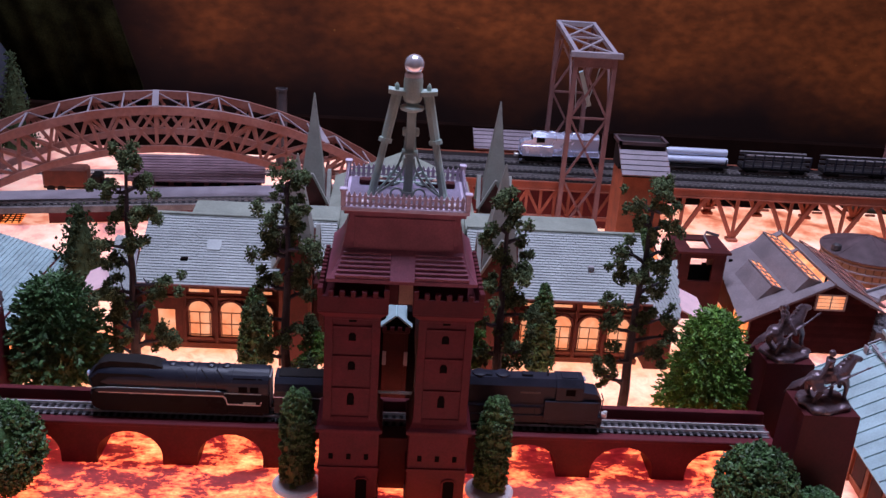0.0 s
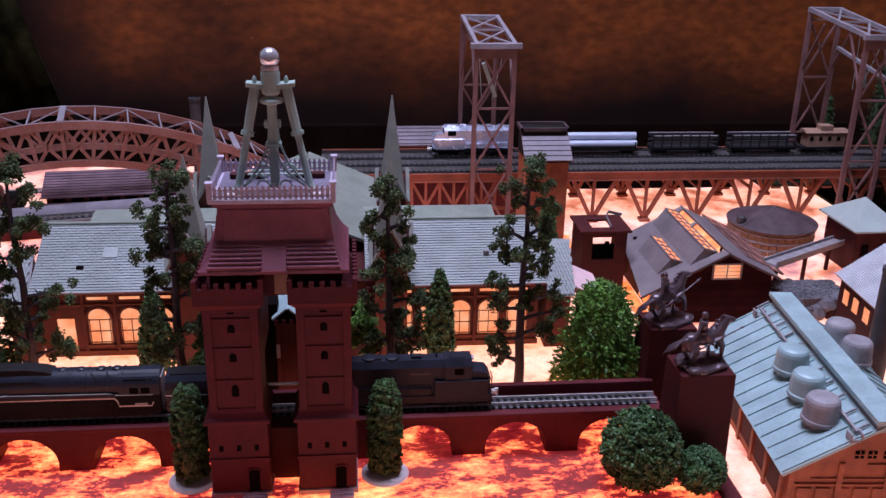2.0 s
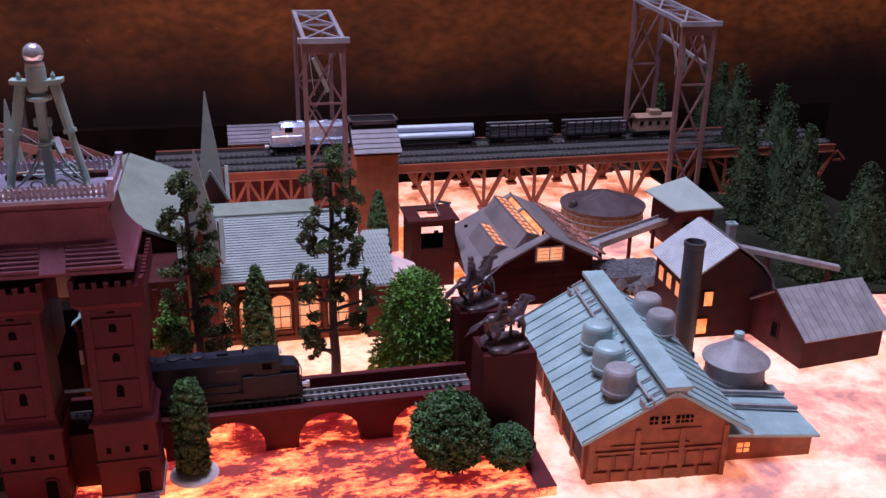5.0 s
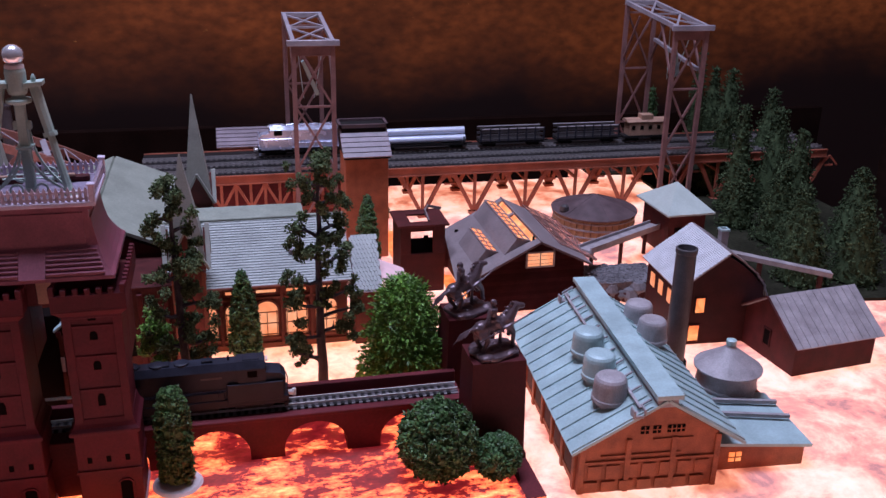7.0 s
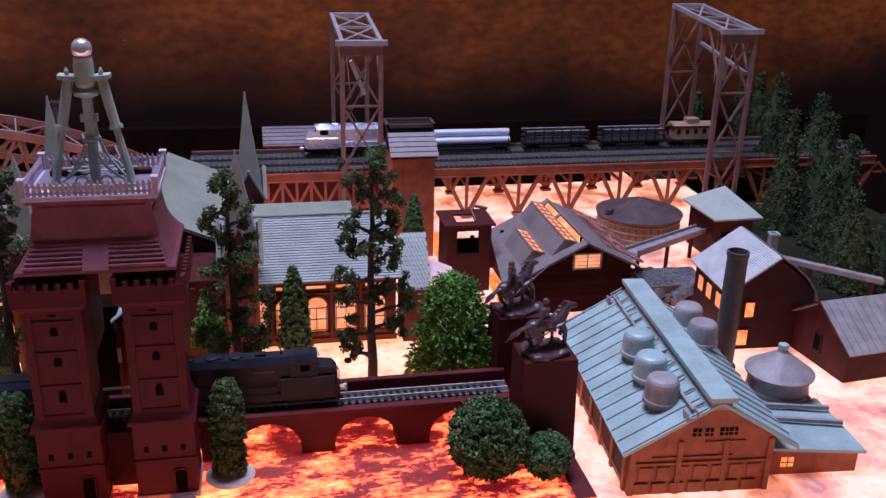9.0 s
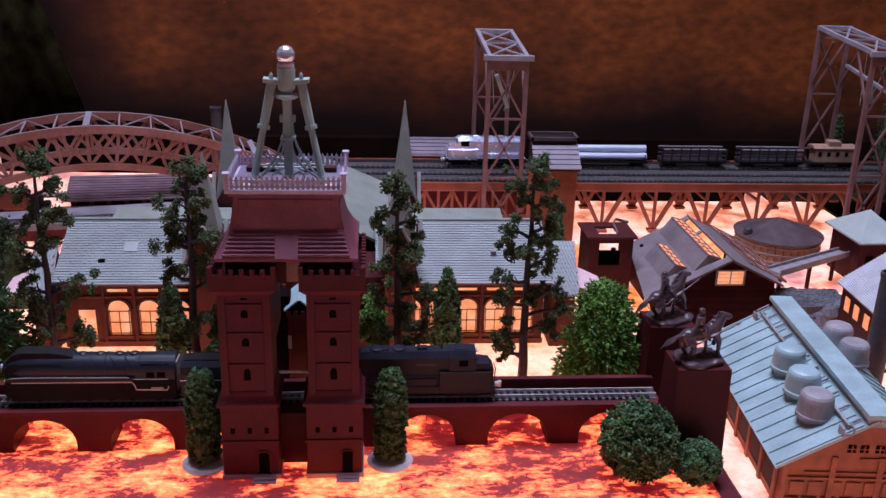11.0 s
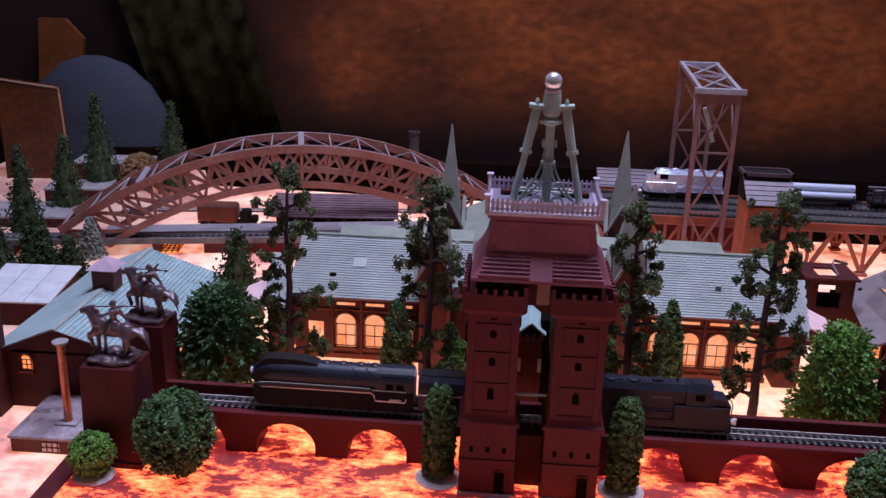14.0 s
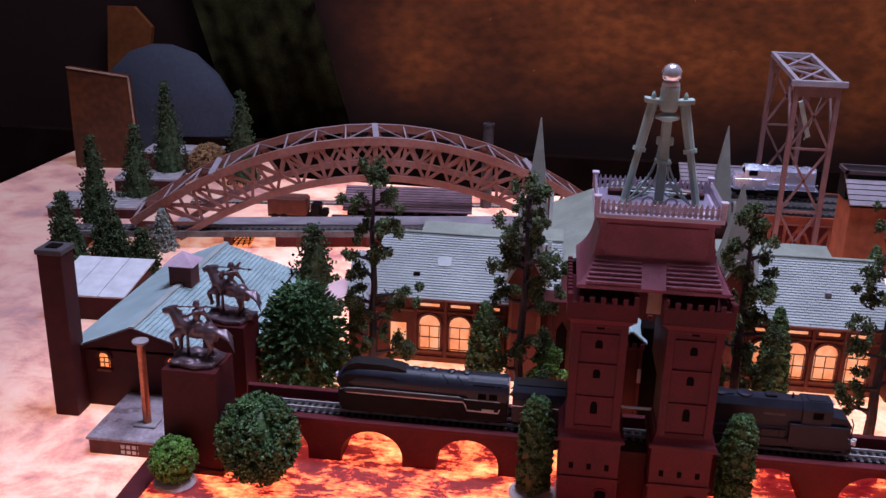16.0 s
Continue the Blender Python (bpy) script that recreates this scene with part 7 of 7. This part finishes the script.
part("roof_pipe", S().beam((0.2, 3.5, 2.9), (7.2, 3.0, 2.4), 0.3, 0.3).beam((0.2, 5.5, 2.9), (7.2, 5.2, 2.4), 0.3, 0.3), TANKGREY, annex)
part("window", S().box(0.9, 1.9, -0.05, 0.05, 0.7, 1.5), HOTGLOW, annex, "bright orange lit window")
part("window_bar", S().box(1.36, 1.44, -0.1, 0, 0.7, 1.5).box(0.9, 1.9, -0.1, 0, 1.05, 1.12), ORANGEBRICK, annex)
cot = thing("red_cottage", 60.4, 8.4, 0, turn=6, label="dark red cottage with a pale ribbed roof", category="house")
part("wall", S().prism([(0, 0), (8.4, 0), (8.4, 3.4), (4.2, 6.1), (0, 3.4)], "x", 0, 9), BROWNWOOD, cot)
for k in range(12):
    x = -0.5 + 10.0 * k / 12
    part("roof_sheet", S().slab((x, -0.6, 3.05), (x + 0.78, -0.6, 3.05), (x + 0.78, 4.2, 6.3), (x, 4.2, 6.3), 0.16), TANKGREY, cot)
part("rear_roof", S().slab((-0.5, 4.2, 6.3), (9.5, 4.2, 6.3), (9.5, 9.0, 3.05), (-0.5, 9.0, 3.05), 0.2), TANKGREY, cot)
part("barge_board", S().beam((-0.5, -0.6, 3.0), (-0.5, 4.2, 6.25), 0.14, 0.22, (1, 0, 0)).beam((-0.5, 4.2, 6.25), (-0.5, 9.0, 3.0), 0.14, 0.22, (1, 0, 0)), BROWNWOOD, cot)
part("window", S().box(-0.06, 0.05, 3.6, 4.4, 1.4, 2.9), DARKFILL, cot)
part("window_frame", S().box(-0.1, 0.04, 3.45, 3.6, 1.3, 3.05).box(-0.1, 0.04, 4.4, 4.55, 1.3, 3.05).box(-0.1, 0.04, 3.45, 4.55, 2.9, 3.05), BROWNWOOD, cot)


# ---- arched bridge and the things round it ----
bridge = thing("arch_bridge", -29.4, 55.4, 0, turn=13.0, label="long arched lattice railway bridge in rust red and grey", category="bridge")
upper = lambda u: 3.3 + 10.5 * (1 - u * u)
lower = lambda u: 1.3 + 7.8 * (1 - u * u)
HU, HL, NB = 30.5, 24.8, 16
for y, top in ((0.0, RUST), (8.2, GIRDER)):
    us = [-1 + 2 * k / NB for k in range(NB + 1)]
    up = S().sweep([(HU * a, y, upper(a)) for a in us], 1.0, 0.6, (0, 1, 0))
    cap = S().sweep([(HU * a, y, upper(a) + 0.36) for a in us], 0.3, 0.3, (0, 1, 0))
    lo = S().sweep([(HL * a, y, lower(a)) for a in us], 0.8, 0.7, (0, 1, 0))
    part("upper_chord", up, BRIDGERUST, bridge)
    part("chord_cap", cap, GIRDER, bridge, "pale grey cap plate")
    part("lower_chord", lo, BRIDGERUST, bridge)
    for k in range(NB + 1):
        a = -1 + 2 * k / NB
        part("web_post", S().beam((HL * a, y, lower(a)), (HU * a, y, upper(a)), 0.42, 0.22, (0, 1, 0)), BRIDGERUST, bridge)
        if k < NB:
            b = -1 + 2 * (k + 1) / NB
            part("web_brace", S().beam((HL * a, y, lower(a)), (HU * b, y, upper(b)), 0.38, 0.2, (0, 1, 0)).beam((HL * b, y, lower(b)), (HU * a, y, upper(a)), 0.38, 0.2, (0, 1, 0)), BRIDGERUST, bridge)
for k in range(NB + 1):
    a = -1 + 2 * k / NB
    part("wind_strut", S().beam((HU * a, 0, upper(a) + 0.3), (HU * a, 8.2, upper(a) + 0.3), 0.17, 0.2), GIRDER, bridge)
    if k < NB:
        b = -1 + 2 * (k + 1) / NB
        part("wind_brace", S().beam((HU * a, 0, upper(a) + 0.3), (HU * b, 8.2, upper(b) + 0.3), 0.13, 0.14) if k % 2 else S().beam((HU * a, 8.2, upper(a) + 0.3), (HU * b, 0, upper(b) + 0.3), 0.13, 0.14), GIRDER, bridge)
for a in (-0.67, 0.0, 0.67):
    part("portal", S().beam((HU * a, -0.3, upper(a) + 0.5), (HU * a, 8.5, upper(a) + 0.42), 0.75, 0.2), GIRDER, bridge, "pale portal plate")
part("deck", S().box(-26, 27, 1.2, 7.0, 1.0, 1.8, 0.05), GIRDER, bridge)
bt = track("bridge_track", 70, "dark model track on a grey girder deck", 0.8, bed=DARKBED, tie=TIEGREY, rail=STEELDARK)
bt.matrix_world = pose(-69 * CM, 47.8 * CM, 2.2 * CM, 0, 0, 11.5)
bd = thing("low_girder_deck", -69, 47.8, 0, turn=11.5, label="low grey girder deck carrying the track", category="bridge deck")
part("girder", S().box(0, 70, -1.6, 1.6, 1.5, 2.19, 0.05).box(0, 70, -1.75, -1.6, 1.55, 2.3), TIEGREY, bd)
for k in range(8):
    part("pier", S().box(3 + 9 * k, 4 + 9 * k, -1.2, 1.2, 0, 1.5, 0.05), BRICK, bd)
part("retaining_wall", S().box(27.5, 70, -1.0, 1.0, 0, 1.5), VIADUCT, bd, "dark red retaining wall")
gr = thing("ground_grate", -46.9, 53.4, 0.0, turn=8, label="iron grate over a glowing orange pit in the ground", category="grate")
part("pit_light", S().box(-1.6, 1.6, -1.9, 1.9, 0.005, 0.05), HOTGLOW, gr, "glowing orange pit")
for k in range(5):
    part("grate_bar", S().beam((-1.6 + 0.75 * k, -1.9, 0.1), (-1.0 + 0.5 * k, 1.9, 0.1), 0.14, 0.1), BLACKDULL, gr)
    part("cross_bar", S().beam((-1.6, -1.6 + 0.8 * k, 0.16), (1.6, -1.2 + 0.65 * k, 0.16), 0.12, 0.1), BLACKDULL, gr)
rear = track("rear_track", 62, "model track behind the arched bridge", 0.6)
rear.matrix_world = pose(-60 * CM, 69.5 * CM, 0.02 * CM, 0, 0, 9)

lorry = thing("tank_lorry", -46.5, 64.5, 0, turn=4, label="small brown covered lorry parked under the bridge", category="lorry")
part("body", S().box(0, 5.6, -1.3, 1.3, 0.7, 3.3, 0.3), STONE, lorry)
part("cab", S().box(6.0, 7.4, -1.1, 1.1, 0.6, 2.4, 0.2), BLACKDULL, lorry)
part("bonnet", S().box(7.4, 8.4, -0.8, 0.8, 0.6, 1.6, 0.2), BLACKDULL, lorry)
part("chassis", S().box(0, 8.2, -0.9, 0.9, 0.45, 0.75), BLACKDULL, lorry)
for x in (1.0, 2.3, 7.3):
    for y in (-1.25, 0.95):
        part("wheel", S().rod((x, y, 0.5), (x, y + 0.3, 0.5), 0.5, n=14), BLACKDULL, lorry)

depot = thing("goods_depot", -36.0, 64.5, 0, turn=6, label="low depot with mauve-brown tiled roof under the bridge", category="building")
part("wall", S().box(0.6, 17.4, 0.6, 9.4, 0, 1.8), BRICK, depot)
parts("gable", [S().prism([(0.6, 1.8), (9.4, 1.8), (5.0, 3.6)], "x", 0.6, 0.9), S().prism([(0.6, 1.8), (9.4, 1.8), (5.0, 3.6)], "x", 17.1, 17.4)], BRICK, depot)
for k in range(10):
    u0, u1 = k / 10, (k + 1) / 10
    part("tile_course", S().slab((0, 5.0 * u0, 1.7 + 2.2 * u0 + 0.1), (18, 5.0 * u0, 1.7 + 2.2 * u0 + 0.1), (18, 5.0 * u1 + 0.1, 1.7 + 2.2 * u1), (0, 5.0 * u1 + 0.1, 1.7 + 2.2 * u1), 0.18), DEPOTTILE, depot)
part("rear_roof", S().slab((18, 10, 1.7), (0, 10, 1.7), (0, 5, 3.9), (18, 5, 3.9), 0.2), DEPOTTILE, depot)
for k in range(7):
    part("window", S().box(1.4 + 2.3 * k, 3.0 + 2.3 * k, 0.52, 0.62, 0.95, 1.5), DARKFILL, depot)
part("platform", S().box(-1.5, 19.5, -2.2, 0.5, 0, 0.9, 0.05), DEPOTTILE, depot)

flue = thing("rear_smokestack", -17.0, 76.0, 0, label="slim dark smokestack with a rimmed top behind the bridge", category="chimney")
part("pipe", S().lathe((0, 0, 0), [(0.85, 0), (0.75, 12.2), (0.86, 12.25), (0.86, 12.6), (0.68, 12.65), (0.62, 12.0)], 20), SOOT, flue)
for x, y, w, d, h, tt in ((-76, 58, 12, 8, 1.6, 8), (-72, 70, 9, 6, 2.6, 10), (-74, 84, 12, 6, 3.4, 5)):
    bx = thing("loading_platform", x, y, 0, turn=tt, label="weathered grey plank loading platform on dark walls", category="platform")
    part("body", S().box(0, w, 0, d, 0, h - 0.3, 0.05), BROWNWOOD, bx)
    for k in range(int(d / 1.0)):
        part("plank", S().box(-0.2, w + 0.2, 1.0 * k, 1.0 * k + 0.9, h - 0.3, h, 0.03), TANKGREY, bx)

# ---- second station and the yard beside it ----
st = thing("village_station", -40.3, 9.8, 0, label="dark red building with broad pale green tiled roof", category="building")
part("wall", S().box(-5.6, 7.6, 0, 20.5, 0, 5.4), BROWNWOOD, st)
parts("gable", [S().prism([(-5.6, 5.2), (7.6, 5.2), (0, 7.5)], "y", 0, 0.3), S().prism([(-5.6, 5.2), (7.6, 5.2), (0, 7.5)], "y", 20.2, 20.5)], BROWNWOOD, st)
for k in range(22):
    u0, u1 = k / 22, (k + 1) / 22
    row = S()
    for j in range(44):
        y0 = -0.7 + 21.9 * j / 44
        y1, d = y0 + 21.9 / 44 - 0.025, tile_rnd.uniform(-0.015, 0.015)
        row.slab((8.6 * (1 - u0), y0, 4.95 + 2.75 * u0 + 0.1 + d), (8.6 * (1 - u0), y1, 4.95 + 2.75 * u0 + 0.1 + d), (8.6 * (1 - u1), y1, 4.95 + 2.75 * u1 + d), (8.6 * (1 - u1), y0, 4.95 + 2.75 * u1 + d), 0.12)
    tagged(part("tile_course", row, TIN, st), kind="stuff")
part("roof_deck", S().slab((8.6, -0.7, 4.9), (8.6, 21.2, 4.9), (0, 21.2, 7.65), (0, -0.7, 7.65), 0.1), TIN, st)
part("roof_left", S().slab((-6.4, -0.7, 5.0), (0, -0.7, 7.75), (0, 21.2, 7.75), (-6.4, 21.2, 5.0), -0.16), TIN, st)
part("ridge_cap", S().beam((0, -0.8, 7.78), (0, 21.3, 7.78), 0.5, 0.2), SLATE, st)
part("barge_board", S().beam((0, -0.75, 7.55), (8.7, -0.75, 4.8), 0.2, 0.4).beam((0, -0.75, 7.55), (-6.5, -0.75, 4.8), 0.2, 0.4), BROWNWOOD, st)
part("chimney", S().box(-1.0, 1.1, 9.2, 11.2, 6.5, 9.7, 0.05), BRICK, st)
part("chimney_cap", S().add([(-1.4, 8.8, 9.6), (1.5, 8.8, 9.6), (1.5, 11.6, 9.6), (-1.4, 11.6, 9.6), (0.05, 10.2, 10.7)], [(0, 1, 4), (1, 2, 4), (2, 3, 4), (3, 0, 4), (3, 2, 1, 0)]), MAUVE, st)
for x in (-3.0, 3.0):
    arched_window(st, x, 0.0, 3.6, 0.9, 1.4, HOTGLOW)
for y in (3.0, 7.0, 11.0):
    part("side_window", S().box(7.55, 7.66, y, y + 1.2, 1.2, 3.6), HOTGLOW, st, "orange lit side window")
yard = thing("stone_platform", -38.2, 6.2, 0, label="worn mauve stone platform with a barred vent", category="platform")
part("body", S().box(-3.1, 3.0, -3.7, 3.5, 0, 1.25, 0.05), BRICK, yard)
part("top_slab", S().box(-3.25, 3.1, -3.85, 3.6, 1.25, 1.5, 0.05), STONETOP, yard)
part("vent_rail", S().box(-0.62, 0.92, -3.8, -3.74, 0.57, 0.67), BRICK, yard)
part("vent", S().box(-0.6, 0.9, -3.76, -3.68, 0.25, 1.0), POT, yard, "pale barred vent")
for k in range(4):
    part("vent_bar", S().box(-0.6 + 0.45 * k, -0.5 + 0.45 * k, -3.8, -3.74, 0.25, 1.0), BRICK, yard)
post = thing("copper_post", -37.6, 5.0, 1.5, label="tall copper-coloured post with a round cap", category="post")
part("pole", S().rod((0, 0, 0.2), (0, 0, 7.0), 0.33, 0.30, 16), COPPER, post)
part("base", S().box(-0.9, 0.9, -0.7, 0.7, 0, 0.2, 0.05), TANKGREY, post)
part("cap", S().lathe((0, 0, 6.9), [(0.32, 0), (0.6, 0.18), (0.64, 0.36), (0.44, 0.44)], 20), TANKGREY, post, "pale round cap")
chim = thing("square_chimney", -45.9, 8.6, 0, label="tall dark square brick chimney", category="chimney")
part("shaft", S().box(-1.0, 1.0, -1.0, 1.0, 0, 14.2, 0.05), BROWNWOOD, chim)
part("rim", S().box(-1.12, 1.12, -1.12, 1.12, 14.18, 14.6, 0.05), SOOT, chim)
part("flue", S().box(-0.5, 0.5, -0.5, 0.5, 14.55, 14.7), DARKFILL, chim)
ws = thing("tin_shed", -58.0, 25.8, 0, turn=3, label="dark shed with white sheet-metal roof", category="shed")
part("wall", S().box(0.4, 8.0, 0.4, 8.2, 0, 2.8), BROWNWOOD, ws)
for k in range(3):
    part("roof_sheet", S().slab((2.85 * k, -0.2, 2.9), (2.85 * k + 2.78, -0.2, 2.9), (2.85 * k + 2.78, 8.6, 3.9), (2.85 * k, 8.6, 3.9), 0.18), WHITEROOF, ws)

# ---- dim objects of the room behind the layout ----
seat = thing("grey_cushion", -78.5, 112, -16, label="large dim blue-grey round cushion behind the layout", category="cushion")
part("cushion", S().lathe((0, -7, 0), [(13, 0), (15.2, 6), (15.6, 12), (15.0, 18), (13.2, 24), (10.2, 29), (6.2, 32.6), (2, 34)], 64, 0.35), material("slate_fabric", (0.026, 0.029, 0.042), 0.85, vary=0.25, scale=40), seat, smooth=True)
pst = thing("wooden_board", -80.5, 86, 0, turn=8, label="upright reddish brown wooden board beside the layout", category="board")
part("board", S().prism([(-5.5, -1), (5.0, -1), (4.2, 15.2), (-5.5, 16.5)], "y", -0.8, 0.8), material("orange_wood", (0.075, 0.016, 0.005), 0.3, vary=0.7, scale=26, second=(0.12, 0.032, 0.008)), pst)
# Thin highlight on the glossy board's edges, painted as a tan strip.
part("edge_highlight", S().beam((5.05, -0.85, -1), (4.25, -0.85, 15.1), 0.25, 0.25, (0, 1, 0)).beam((4.25, -0.85, 15.15), (-5.5, -0.85, 16.45), 0.25, 0.25, (0, 1, 0)), TANWOOD, pst, "tan strip painted as the edge highlight")
prop = thing("slanted_board", -89, 109, -16, label="orange wooden board leaning behind the layout", category="board")
part("board", S().prism([(-4.5, 0), (1.0, 0), (7.2, 36.5), (4.0, 40.0), (-1.0, 40.0)], "y", -0.6, 0.6), material("amber_wood", (0.11, 0.032, 0.008), 0.35, vary=0.35, scale=26), prop)
crag = thing("dark_drape", -58, 108, -10, label="dark mottled green-brown drape beside the backdrop", category="drape")
drape_cloth = material("mottled_drape", (0.009, 0.006, 0.004), 1.0, vary=0.6, scale=90, second=(0.024, 0.024, 0.009), spec=0.0)
for k in range(14):
    fold = S()
    for j in range(6):
        u0, u1 = k + j / 6, k + (j + 1) / 6
        x0, x1 = -9 + 1.6 * u0, -9 + 1.6 * u1
        y0, y1 = 0.5 * math.sin(0.9 * u0) + 0.2 * math.sin(2.3 * u0), 0.5 * math.sin(0.9 * u1) + 0.2 * math.sin(2.3 * u1)
        fold.add([(x0 - 14, y0, 60), (x1 - 14, y1, 60), (x1 + 4, y1, 0), (x0 + 4, y0, 0), (x0 - 14, y0 + 0.4, 60), (x1 - 14, y1 + 0.4, 60), (x1 + 4, y1 + 0.4, 0), (x0 + 4, y0 + 0.4, 0)], [(0, 3, 2, 1), (4, 5, 6, 7), (0, 1, 5, 4), (3, 7, 6, 2)])
    part("fold", fold.weld(), drape_cloth, crag, smooth=True)
